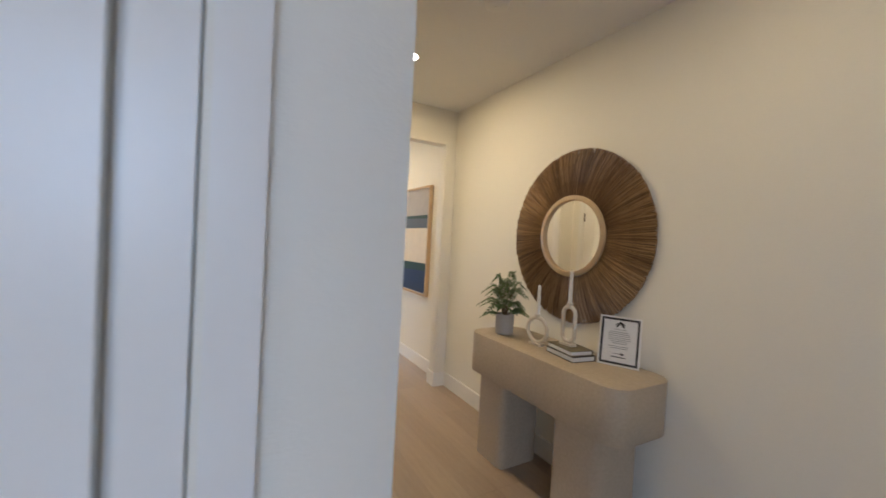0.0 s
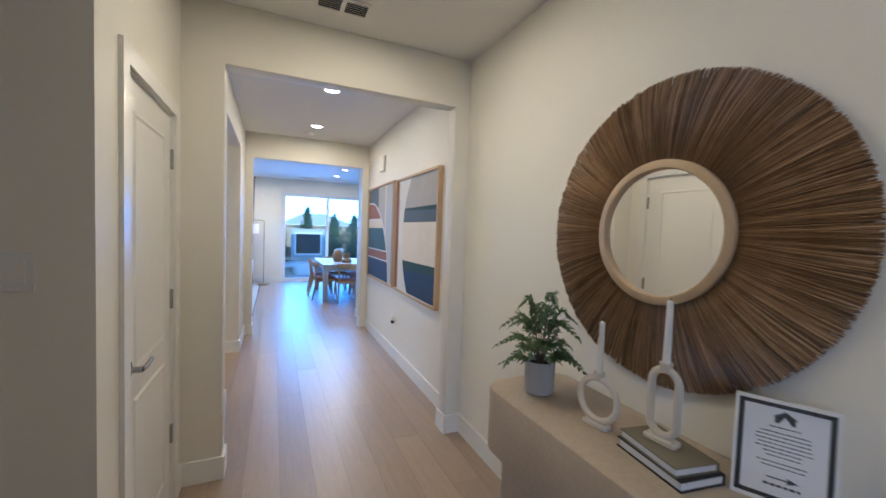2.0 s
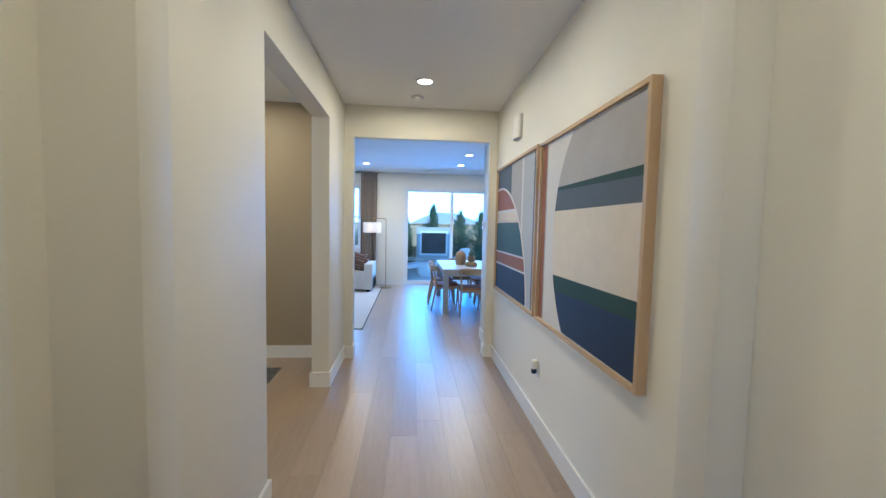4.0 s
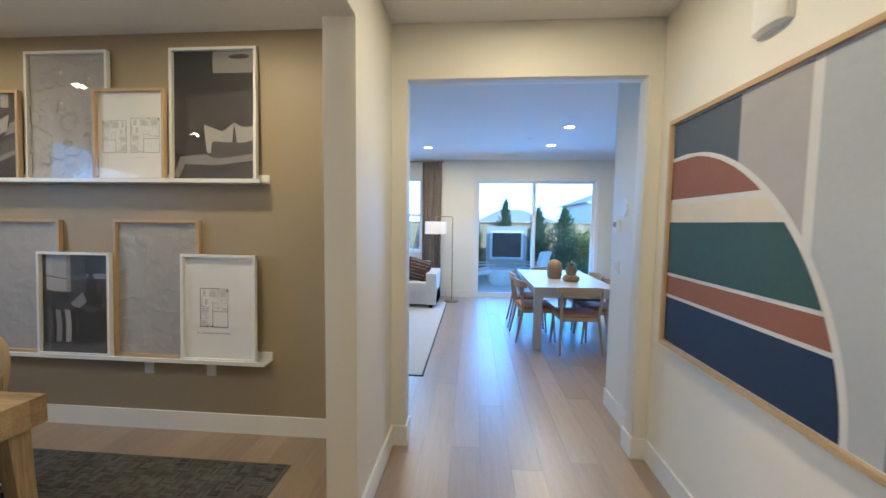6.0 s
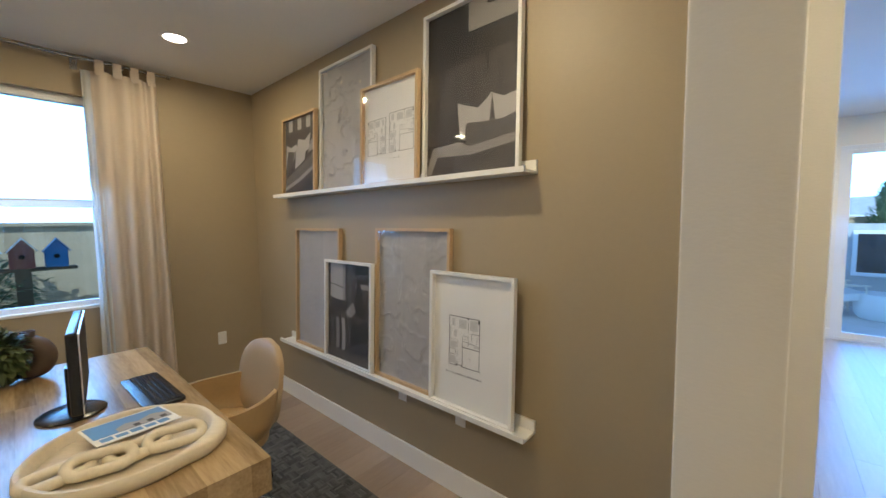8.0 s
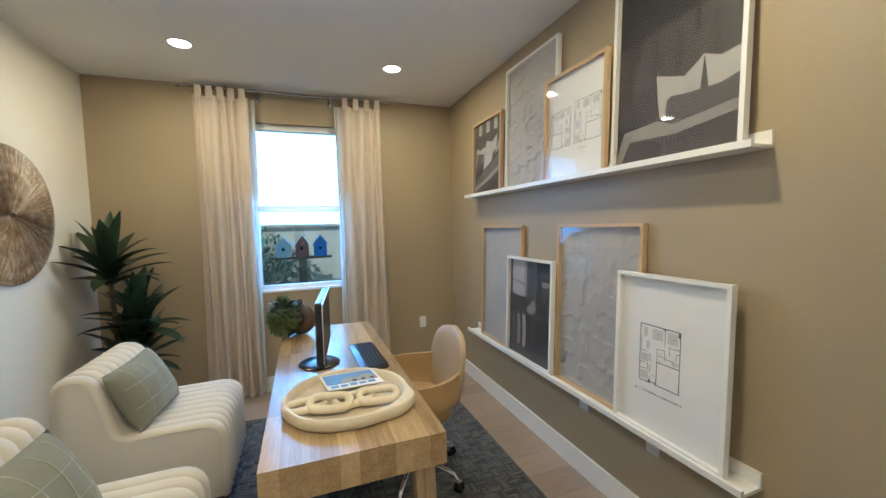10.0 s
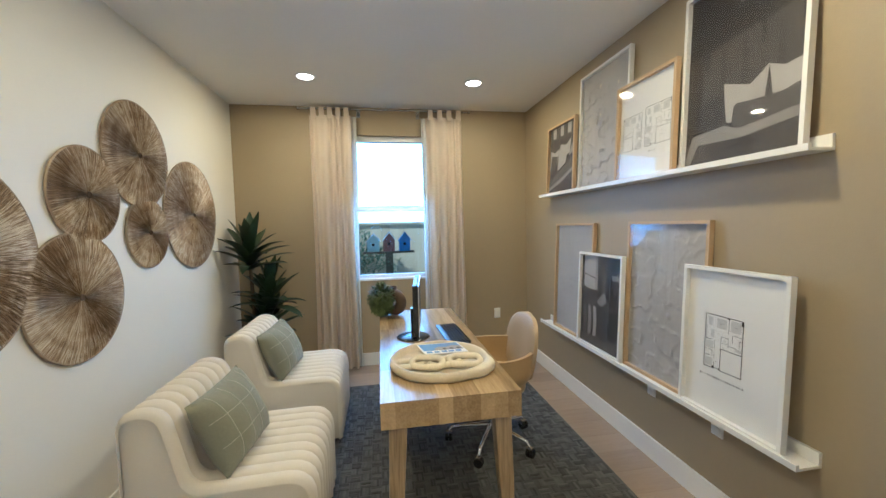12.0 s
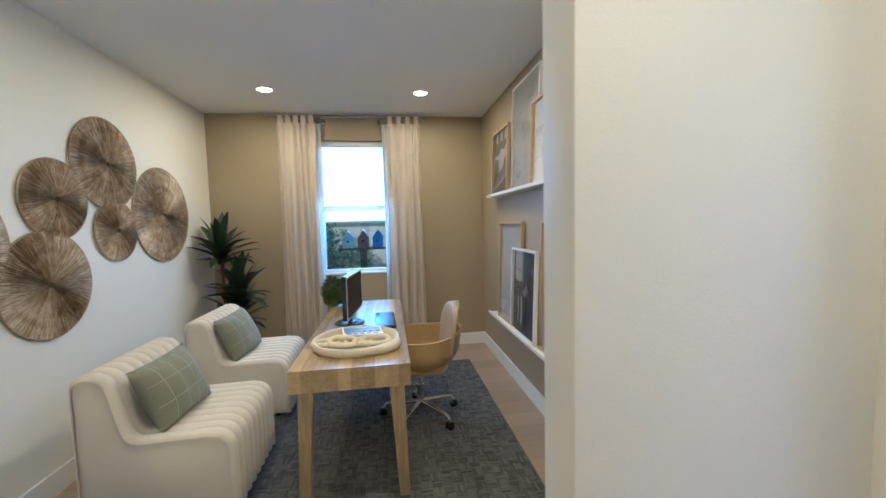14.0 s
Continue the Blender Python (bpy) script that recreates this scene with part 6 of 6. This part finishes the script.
def dining_chair():
    """Faces +y in its own frame."""
    e = thing("dining_chair", "oak dining chair with a cognac leather seat at the table", "chair", "chairs round the dining table")
    part("seat", prism(rounded(-0.235, 0.235, -0.20, 0.23, 0.06, 5), 0.030, "z", 0.425, 0.008, 2), M["cognac"], e, "cognac leather seat")
    part("seat_frame", boxes((-0.215, 0.215, -0.185, -0.155, 0.375, 0.425), (-0.215, 0.215, 0.18, 0.21, 0.375, 0.425), (-0.215, -0.185, -0.155, 0.18, 0.375, 0.425), (0.185, 0.215, -0.155, 0.18, 0.375, 0.425)), M["chair_oak"], e)
    for s in (-1, 1):
        part("leg", tube([(s * 0.225, 0.235, 0.0), (s * 0.205, 0.195, 0.42)], [0.012, 0.018], 10), M["chair_oak"], e)
        part("leg", tube([(s * 0.245, -0.27, 0.0), (s * 0.215, -0.185, 0.42), (s * 0.225, -0.205, 0.60), (s * 0.235, -0.235, 0.74)], [0.012, 0.019, 0.016, 0.012], 10), M["chair_oak"], e)
    bm = bmesh.new()
    rows = []
    for k in range(17):
        f = -1 + 2 * k / 16
        x = 0.262 * f
        y = -0.245 + 0.085 * f * f
        h = 0.050 * (1 - 0.35 * f ** 4)
        rows.append([bm.verts.new((x, y + dy, 0.735 + dz * h)) for dy, dz in ((-0.011, -1), (0.011, -1), (0.013, 0), (0.009, 1), (-0.009, 1), (-0.013, 0))])
    for a, b in zip(rows, rows[1:]):
        for i in range(6):
            j = (i + 1) % 6
            bm.faces.new((a[i], a[j], b[j], b[i]))
    bm.faces.new(rows[0])
    bm.faces.new(rows[-1])
    bmesh.ops.recalc_face_normals(bm, faces=bm.faces)
    part("backrest", bm, M["chair_oak"], e, "curved oak back rail", smooth=50)
    return e


c0 = dining_chair()
c0.matrix_world = pose(2.29, 9.57, 0, 0, 0, 3)
for x, y, rz in ((1.86, 9.98, -86), (1.85, 10.62, -93), (2.68, 9.98, 88), (2.69, 10.62, 92), (2.27, 11.12, 180)):
    copy_thing(c0, pose(x, y, 0, 0, 0, rz))


def table_vase(x, y, prof, label):
    e = thing("vase", label, "vase", "vases on the dining table", pose(x, y, 0.755))
    part("body", lathe(prof, 28, cap=False), M["terracotta"], e)
    return e


table_vase(2.18, 10.28, [(0.0, 0.0), (0.085, 0.0), (0.10, 0.05), (0.105, 0.15), (0.085, 0.22), (0.04, 0.255), (0.025, 0.26), (0.02, 0.25), (0.0, 0.22)], "tall round sandy terracotta vase on the table")
v2 = table_vase(2.34, 10.02, [(0.0, 0.0), (0.09, 0.0), (0.112, 0.03), (0.10, 0.07), (0.06, 0.09), (0.075, 0.13), (0.07, 0.18), (0.03, 0.205), (0.026, 0.20), (0.0, 0.19)], "knobbly sandy terracotta vase with a sprig on the table")
rng = random.Random(2)
for k in range(16):
    bm = bmesh.new()
    a = k * 2.4
    leaf_strip(bm, (0, 0, 0.19), (math.cos(a), math.sin(a), 0.9 + 0.4 * (k % 3)), 0.11, 0.03, 0.8, 0.1, 3)
    part("leaf", bm, M["leaf_fern"], v2, "green sprig leaf", smooth=60)


def sofa():
    e = thing("sofa", "white linen sofa standing under the window", "sofa", "", pose(-0.78, 11.42, 0))
    part("base", boxes((-1.2, 1.2, 0.06, 0.86, 0.07, 0.30), bevel=0.03, segments=3), M["sofa_white"], e)
    for s in (-1, 1):
        a, b = (s * 1.2, s * 1.02) if s < 0 else (s * 1.02, s * 1.2)
        part("armrest", boxes((a, b, 0.0, 0.86, 0.07, 0.62), bevel=0.05, segments=4), M["sofa_white"], e)
    part("backrest", boxes((-1.02, 1.02, 0.66, 0.88, 0.30, 0.74), bevel=0.05, segments=4), M["sofa_white"], e)
    for a in (-1.015, -0.335, 0.345):
        part("seat_cushion", boxes((a, a + 0.67, 0.01, 0.68, 0.30, 0.45), bevel=0.035, segments=3), M["sofa_white"], e)
        part("back_cushion", boxes((a, a + 0.67, 0.48, 0.68, 0.452, 0.78), bevel=0.06, segments=3), M["sofa_white"], e)
    for x in (-1.1, 1.1):
        for y in (0.08, 0.78):
            part("foot", boxes((x - 0.03, x + 0.03, y - 0.03, y + 0.03, 0.0, 0.07)), M["black"], e)


sofa()
cushion("sofa_pillow", 0.46, 0.42, 0.16, M["slate_cushion"], pose(-0.22, 11.80, 0.655, -14, 0, 4), "slate grey pillow on the white sofa", 0, "sofa pillows")
p2 = cushion("sofa_pillow", 0.46, 0.40, 0.15, M["stripe"], pose(0.06, 11.74, 0.65, -16, 12, -10), "brown pillow with thin pale stripes on the sofa", 0, "sofa pillows")
for k in range(6):
    part("stripe", tube([(-0.2 + 0.4 * i / 8, -0.07 + 0.05 * abs(-1 + 2 * i / 8) ** 2.5 - 0.006, -0.15 + 0.06 * k) for i in range(9)], 0.003, 5), M["stitch"], p2, "pale thin stripe")
rug2 = thing("area_rug", "pale cream rug on the oak floor before the sofa", "rug")
part("woven_field", boxes((-2.6, 0.565, 8.55, 12.0, 0.0, 0.009), bevel=0.003, segments=1), M["rug_pale"], rug2)
part("binding", boxes((0.565, 0.58, 8.535, 12.015, 0.0, 0.008), (-2.6, 0.565, 8.535, 8.55, 0.0, 0.008)), M["slate_cushion"], rug2, "thin dark bound edge")


def floor_lamp():
    e = thing("floor_lamp", "aged brass floor lamp with a lit white drum shade", "floor lamp", "", pose(0.655, 12.12, 0))
    part("base", lathe([(0.0, 0.0), (0.135, 0.0), (0.135, 0.014), (0.125, 0.022), (0.0, 0.024)], 36, cap=False), M["brass"], e)
    pts = fillet([(0.0, 0.02), (0.0, 1.62), (-0.32, 1.62), (-0.32, 1.50)], [0, 0.05, 0.03, 0])
    part("pole", tube([(p.x, 0, p.y) for p in pts], 0.009, 10), M["brass"], e)
    part("shade", lathe([(0.20, 1.29), (0.205, 1.29), (0.205, 1.525), (0.20, 1.525)], 40, m=pose(-0.32, 0, 0), cap=False), M["shade"], e, "white drum shade")
    part("bulb", lathe([(0.0, 1.36), (0.03, 1.38), (0.035, 1.41), (0.02, 1.45), (0.014, 1.49), (0.0, 1.50)], 16, m=pose(-0.32, 0, 0), cap=False), M["bulb_glow"], e, "lit warm bulb")


floor_lamp()
GRT = pose(0, 12.50, 0)
curtain_panel("floor-length taupe curtain beside the great room window", 0.02, 0.40, 0.015, 2.70, GRT, M["drape"], 5, 0.08, False)
curtain_panel("floor-length taupe curtain beside the patio door", 3.90, 4.28, 0.015, 2.70, GRT, M["drape"], 5, 0.08, False)
for a, b in ((-1.9, 0.44), (3.80, 4.5)):
    r2 = thing("curtain_rod", "dark metal curtain rod under the ceiling", "curtain rod", "great room curtain rods")
    part("bar", tube([(a, 12.50, 2.705), (b, 12.50, 2.705)], 0.012, 10), M["brass"], r2)
    part("bracket", boxes((b - 0.06, b - 0.04, 12.50, FAR, 2.69, 2.70)), M["brass"], r2)


hung_window("window_2", pose(-0.8, FAR, 0), 1.6, 0.9, 2.40, "white vinyl great room window", 0.5)


def sliding_door():
    e = tagged(new("sliding_door_1"), "white two-panel sliding glass patio door, shut", "patio door", kind="structure")
    x0, x1, zt = 1.05, 3.48, 2.40
    xm = 2.245
    part("door_frame", boxes((x0, x0 + 0.05, FAR + 0.02, FAR + 0.12, 0.0, zt), (x1 - 0.05, x1, FAR + 0.02, FAR + 0.12, 0.0, zt), (x0 + 0.05, x1 - 0.05, FAR + 0.02, FAR + 0.12, zt - 0.05, zt), (x0 + 0.05, x1 - 0.05, FAR + 0.02, FAR + 0.12, 0.0, 0.035), bevel=0.003, segments=1), M["vinyl"], e)
    for a, b, y in ((x0 + 0.05, xm + 0.035, FAR + 0.035), (xm - 0.035, x1 - 0.05, FAR + 0.078)):
        part("sash", boxes((a, a + 0.06, y, y + 0.035, 0.036, zt - 0.051), (b - 0.06, b, y, y + 0.035, 0.036, zt - 0.051), (a + 0.06, b - 0.06, y, y + 0.035, 0.036, 0.10), (a + 0.06, b - 0.06, y, y + 0.035, zt - 0.10, zt - 0.051), bevel=0.003, segments=1), M["vinyl"], e)
        p = part("pane", boxes((a + 0.06, b - 0.06, y + 0.015, y + 0.019, 0.10, zt - 0.10)), M["glass"], e, smooth=None)
        p.visible_shadow = False
    part("pull_handle", boxes((x0 + 0.075, x0 + 0.095, FAR + 0.015, FAR + 0.034, 0.95, 1.15), bevel=0.004), M["white_plastic"], e)


sliding_door()

# ---- outside ----
M["conifer"] = material("juniper foliage", ((0.065, 0.115, 0.06), (0.16, 0.24, 0.115)), 0.7, var=0.2, grain=20, coarse=4)
M["shrub"] = material("bright shrub foliage", ((0.13, 0.17, 0.03), (0.38, 0.42, 0.11)), 0.6, var=0.2, grain=20)
M["patio_frame"] = material("white weatherproof frame", (0.78, 0.79, 0.80), 0.5, var=0.03)
M["patio_seat"] = material("pale grey outdoor fabric", (0.78, 0.79, 0.79), 0.85, var=0.05)
M["teak"] = material("pale teak", (0.70, 0.64, 0.55), 0.6, var=0.1)
M["sky_glow"] = glow("bright hazy sky", (0.52, 0.76, 1.0), 2.6)

structure("ground", boxes((-400, 400, -400, 400, -0.40, -0.20)), M["earth"], "dry bare ground round the houses", "ground")
structure("patio", boxes((-3.7, 6.7, FAR + 0.15, 16.9, -0.20, -0.06)), M["patio_concrete"], "smooth grey concrete patio", "patio")
# hazy sky low over the houses, far behind the gardens
structure("backdrop", lathe([(180, -1), (180, 75)], 96, m=pose(0, 6, 0), cap=False), M["sky_glow"], "bright white hazy sky in the distance", "sky")


def fence_panel(name, x0, y0, x1, y1, top, label, seed):
    """A board fence from one point to another, with a cap rail and posts."""
    e = thing(name, label, "fence", "garden fences")
    d = Vector((x1 - x0, y1 - y0, 0))
    rz = math.degrees(math.atan2(d.y, d.x))
    n = int(d.length / 0.145)
    me = mesh_of("board", boxes((0.0005, 0.1445, 0.0, 0.018, -0.15, top - 0.05), bevel=0.002, segments=1), M["fence"])
    for k in range(n):
        b = new("board", me)
        b.parent = e
        b.matrix_world = pose(x0, y0, 0, 0, 0, rz) @ pose(k * 0.145, 0, 0)
    bm = bmesh.new()
    add_box(bm, 0, n * 0.145, -0.04, 0.06, top - 0.05, top - 0.01, pose(x0, y0, 0, 0, 0, rz))
    part("cap_rail", bm, M["fence"], e)
    for k in range(0, n, 14):
        bm = bmesh.new()
        add_box(bm, k * 0.145, k * 0.145 + 0.09, -0.091, -0.001, -0.2, top - 0.051, pose(x0, y0, 0, 0, 0, rz))
        part("post", bm, M["fence"], e)


fence_panel("wooden_fence", -6.0, 16.9, 9.5, 16.9, 1.56, "weathered cedar board fence behind the patio", 1)
fence_panel("wooden_fence", -5.6, 1.0, -5.6, 12.0, 1.58, "weathered cedar board fence along the side yard", 2)


def conifer(x, y, h, r, seed):
    rng = random.Random(seed)
    e = thing("juniper_tree", "slim dark green juniper beside the patio fence", "tree", "junipers by the fence", pose(x, y, -0.2))
    part("trunk", tube([(0, 0, 0), (0.01, 0, h * 0.5), (0, 0.01, h * 0.94)], [0.035, 0.022, 0.006], 8), M["bark"], e)
    for k in range(10):
        a, z = k * 2.4, h * (0.12 + 0.078 * k)
        rr = r * (1 - (z / h) ** 1.5) * 0.7
        part("limb", tube([(0, 0, z), (rr * 0.6 * math.cos(a), rr * 0.6 * math.sin(a), z + 0.06), (rr * math.cos(a), rr * math.sin(a), z + 0.16)], [0.01, 0.007, 0.003], 5), M["bark"], e)
    bm = bmesh.new()
    for w in range(46):
        f0 = (w + 0.5) / 46
        a0 = w * 2.39996
        reach = r * (1 - f0 ** 2.6) * rng.uniform(0.65, 1.35) + 0.03
        for k in range(85):
            g = rng.random() ** 0.7
            z = h * (0.06 + 0.90 * f0) + 0.16 * g * g + rng.uniform(-0.07, 0.07)
            a = a0 + rng.gauss(0, 0.55)
            rad = reach * g
            c, s = math.cos(a), math.sin(a)
            leaf_strip(bm, (rad * c, rad * s, z), (c * 0.7, s * 0.7, 0.8 + rng.uniform(-0.4, 0.5)), rng.uniform(0.05, 0.12), 0.03, 0.1, 0.3, 2)
    for k in range(60):
        leaf_strip(bm, (0, 0, h * (0.90 + 0.09 * rng.random())), (rng.uniform(-.3, .3), rng.uniform(-.3, .3), 1), 0.12, 0.03, 0.1, 0.3, 2)
    tagged(part("crown", bm, M["conifer"], e, "dark green feathery foliage", smooth=None), kind="stuff")


for k, (x, y, h, r) in enumerate(((1.05, 16.0, 1.85, 0.26), (2.00, 16.5, 2.32, 0.26), (2.90, 16.1, 2.08, 0.36), (3.60, 15.9, 2.08, 0.44), (-0.3, 16.2, 1.9, 0.3))):
    conifer(x, y, h, r, k + 31)


def shrub(x, y, z, r, mat, seed, label, count=900, size=0.07):
    rng = random.Random(seed)
    e = thing("garden_shrub", label, "shrub", "garden shrubs", pose(x, y, z))
    for k in range(7):
        a = k * 0.9
        part("branch", tube([(0, 0, 0), (0.3 * r * math.cos(a), 0.3 * r * math.sin(a), r * 0.7), (0.7 * r * math.cos(a), 0.7 * r * math.sin(a), r * 1.3)], [0.018, 0.012, 0.004], 6), M["bark"], e)
    bm = bmesh.new()
    for k in range(count):
        v = Vector((rng.gauss(0, 1), rng.gauss(0, 1), rng.gauss(0, 1))).normalized()
        f = 1 + 0.35 * noise.noise(v * 2.2 + Vector((seed, 0, 0)))
        p = v * r * f * (rng.random() ** 0.4)
        leaf_strip(bm, (p.x, p.y, r * 0.95 + p.z * 0.95), v + Vector((rng.uniform(-.7, .7), rng.uniform(-.7, .7), rng.uniform(-.4, .6))), size * rng.uniform(0.7, 1.4), size * 0.5, 0.5, 0.2, 2)
    tagged(part("crown", bm, mat, e, "dense small leaves", smooth=None), kind="stuff")


shrub(4.40, 16.35, -0.2, 0.80, M["shrub"], 61, "sunlit yellow-green garden shrub by the fence", 5200, 0.07)
shrub(5.75, 16.35, -0.2, 0.85, M["shrub"], 62, "sunlit yellow-green garden shrub by the fence", 4200, 0.07)
shrub(3.9, 14.9, -0.2, 0.38, M["conifer"], 63, "low green shrub at the patio edge")
shrub(-5.05, 5.22, -0.2, 0.86, M["conifer"], 64, "dark green shrub before the side fence", 5600, 0.065)


def lounge_chair(m):
    e = thing("patio_chair", "pale teak lounge chair with light grey cushions on the patio", "chair", "patio chairs", m)
    for s in (-0.31, 0.31):
        part("side_frame", tube([(s, 0.38, 0.0), (s, 0.33, 0.52), (s, -0.30, 0.50), (s, -0.42, 0.0)], 0.018, 8), M["teak"], e)
        part("armrest", boxes((s - 0.03, s + 0.03, -0.34, 0.38, 0.515, 0.535), bevel=0.006), M["teak"], e)
    bm = bmesh.new()
    add_box(bm, -0.28, 0.28, -0.30, 0.36, -0.05, 0.06, pose(0, 0, 0.30, 8))
    soften(bm, 0.025)
    part("seat_cushion", bm, M["patio_seat"], e)
    bm = bmesh.new()
    add_box(bm, -0.28, 0.28, -0.05, 0.05, 0.0, 0.54, pose(0, -0.24, 0.32, 15))
    soften(bm, 0.025)
    part("back_cushion", bm, M["patio_seat"], e)
    for y in (-0.3, 0.3):
        part("cross_bar", tube([(-0.31, y, 0.24), (0.31, y, 0.24)], 0.014, 8), M["teak"], e)


lounge_chair(pose(1.18, 14.75, -0.06, 0, 0, -75))
lounge_chair(pose(2.60, 15.05, -0.06, 0, 0, 58))
drum = thing("patio_table", "pale round drum table on the patio", "table", "", pose(1.80, 14.70, -0.06))
part("drum", lathe([(0.0, 0.0), (0.26, 0.0), (0.32, 0.08), (0.335, 0.22), (0.31, 0.37), (0.29, 0.40), (0.0, 0.40)], 40, cap=False), M["patio_seat"], drum)

tv = thing("outdoor_screen", "framed dark outdoor screen on a pale stucco pier", "screen", "", pose(1.985, 15.7, 0))
part("pier", boxes((-0.56, 0.56, 0.0, 0.30, -0.06, 1.42), bevel=0.01), M["concrete"], tv)
part("frame", boxes((-0.46, 0.46, -0.05, 0.0, 0.50, 0.56), (-0.46, 0.46, -0.05, 0.0, 1.24, 1.30), (-0.46, -0.40, -0.05, 0.0, 0.56, 1.24), (0.40, 0.46, -0.05, 0.0, 0.56, 1.24), bevel=0.004), M["patio_frame"], tv)
part("screen", boxes((-0.40, 0.40, -0.02, 0.0, 0.56, 1.24)), M["photo_mid"], tv, "dark bluish screen")


def neighbour(x0, x1, y0, y1, wall_h, roof_h, label, windows):
    e = thing("neighbour_house", label, "house", "neighbouring houses")
    part("wall", boxes((x0, x1, y0, y1, -0.2, wall_h)), M["stucco"], e)
    bm = bmesh.new()
    o = 0.5
    a = [bm.verts.new(p) for p in ((x0 - o, y0 - o, wall_h), (x1 + o, y0 - o, wall_h), (x1 + o, y1 + o, wall_h), (x0 - o, y1 + o, wall_h))]
    ym, inx = (y0 + y1) / 2, min(2.5, (x1 - x0) / 3)
    r = [bm.verts.new((x0 + inx, ym, wall_h + roof_h)), bm.verts.new((x1 - inx, ym, wall_h + roof_h))]
    for f in ((a[0], a[1], r[1], r[0]), (a[2], a[3], r[0], r[1]), (a[1], a[2], r[1]), (a[3], a[0], r[0]), (a[3], a[2], a[1], a[0])):
        bm.faces.new(f)
    part("roof", bm, M["roof"], e, "grey tiled hip roof", smooth=None)
    part("fascia", boxes((x0 - o, x1 + o, y0 - o - 0.03, y0 - o, wall_h - 0.12, wall_h + 0.06)), M["trim"], e)
    for wx, wz in windows:
        w = part("window", boxes((wx - 0.6, wx + 0.6, y0 - 0.05, y0 - 0.002, wz, wz + 1.2)), M["vinyl"], e)
        part("pane", boxes((wx - 0.54, wx - 0.02, y0 - 0.06, y0 - 0.05, wz + 0.06, wz + 1.14), (wx + 0.02, wx + 0.54, y0 - 0.06, y0 - 0.05, wz + 0.06, wz + 1.14)), M["paint_slate"], w)


neighbour(1.5, 6.2, 30, 38, 1.55, 1.0, "low neighbouring house with a grey tiled roof", [(3.0, 0.3)])
neighbour(9.5, 17.5, 33, 42, 3.1, 1.3, "taller cream neighbouring house with a grey tiled roof", [(11.2, 1.6), (14.0, 1.6)])


def birdhouse(y, z, w, h, mat, m_roof, label):
    e = thing("birdhouse", label, "birdhouse", "birdhouses", pose(-4.62, y, z, 0, 0, 90))
    body = prism([(-w / 2, 0), (w / 2, 0), (w / 2, h * 0.62), (0, h), (-w / 2, h * 0.62)], 0.12, "y", -0.06, 0.003, 1)
    part("box", body, mat, e)
    for s in (-1, 1):
        bm = bmesh.new()
        ln = math.hypot(w / 2, h * 0.38) + 0.025
        add_box(bm, -0.004, ln, -0.075, 0.075, 0.001, 0.010, pose(0, 0, h + 0.004) @ Matrix.Rotation(math.atan2(h * 0.38, s * w / 2) if s > 0 else math.pi - math.atan2(h * 0.38, w / 2), 4, Vector((0, 1, 0))))
        part("roof_board", bm, m_roof, e)
    # no opening: a black disc gives the hole's shade
    part("hole", lathe([(0.0, 0.0), (0.02, 0.0), (0.02, 0.004), (0.0, 0.004)], 18, m=pose(0, -0.0615, h * 0.40, 90), cap=False), M["black"], e, "black disc painted as the shaded entry hole")


M["paint_pale_green"] = material("pale green paint", (0.50, 0.60, 0.55), 0.7, var=0.1)
M["paint_red"] = material("faded red paint", (0.30, 0.10, 0.08), 0.7, var=0.15)
M["paint_blue"] = material("bright blue paint", (0.06, 0.22, 0.50), 0.6, var=0.1)
birdhouse(5.665, 1.15, 0.17, 0.25, M["paint_pale_green"], M["patio_frame"], "pale green wooden birdhouse on the shelf outside")
birdhouse(5.885, 1.15, 0.16, 0.27, M["paint_red"], M["patio_frame"], "red wooden birdhouse with a white roof on the shelf outside")
birdhouse(6.105, 1.15, 0.155, 0.26, M["paint_blue"], M["paint_blue"], "blue wooden birdhouse on the shelf outside")
bs = thing("birdhouse_shelf", "weathered wooden shelf on a post for the birdhouses", "shelf")
part("board", boxes((-4.71, -4.53, 5.52, 6.24, 1.125, 1.15), bevel=0.003), M["bark"], bs)
part("post", boxes((-4.67, -4.57, 5.835, 5.935, -0.2, 1.125), bevel=0.005), M["bark"], bs)

# ---- the oak planks and fence boards ----
def floor_planks():
    """Planks that run the length of the hall, in rows of uneven lengths."""
    base = tagged(new("floor"), "pale oak plank floor through the whole house", "floor", kind="structure")
    rng = random.Random(4)
    width, shapes = 0.19, {}

    def plank(x0, y0, y1):
        length = round(y1 - y0, 2)
        if length not in shapes:
            bm = boxes((0.0006, width - 0.0006, 0.0006, length - 0.0006, -0.02, 0.0), bevel=0.0012, segments=1)
            shapes[length] = mesh_of("plank", bm, M["oak_floor"])
        ob = new("plank", shapes[length])
        ob.location = (x0, y0, 0)
        ob.parent = base

    def area(x0, x1, y0, y1):
        n = round((x1 - x0) / width)
        for k in range(n):
            y = y0
            first = rng.choice((0.5, 0.8, 1.1, 1.4, 1.7))
            while y < y1 - 0.01:
                end = min(y1, y + first)
                if y1 - end < 0.35:
                    end = y1
                plank(x0 + k * width, y, end)
                y, first = end, rng.choice((1.2, 1.6, 1.9, 2.2))

    area(0.355, 2.255, -1.0, FAR)
    area(-3.445, 0.355, OFF_S, OFF_N)
    area(-1.355, 0.355, -1.0, 3.10)
    area(2.255, 6.435, 8.15, FAR)
    area(-3.635, 0.355, OFF_N + 0.16, FAR)


floor_planks()
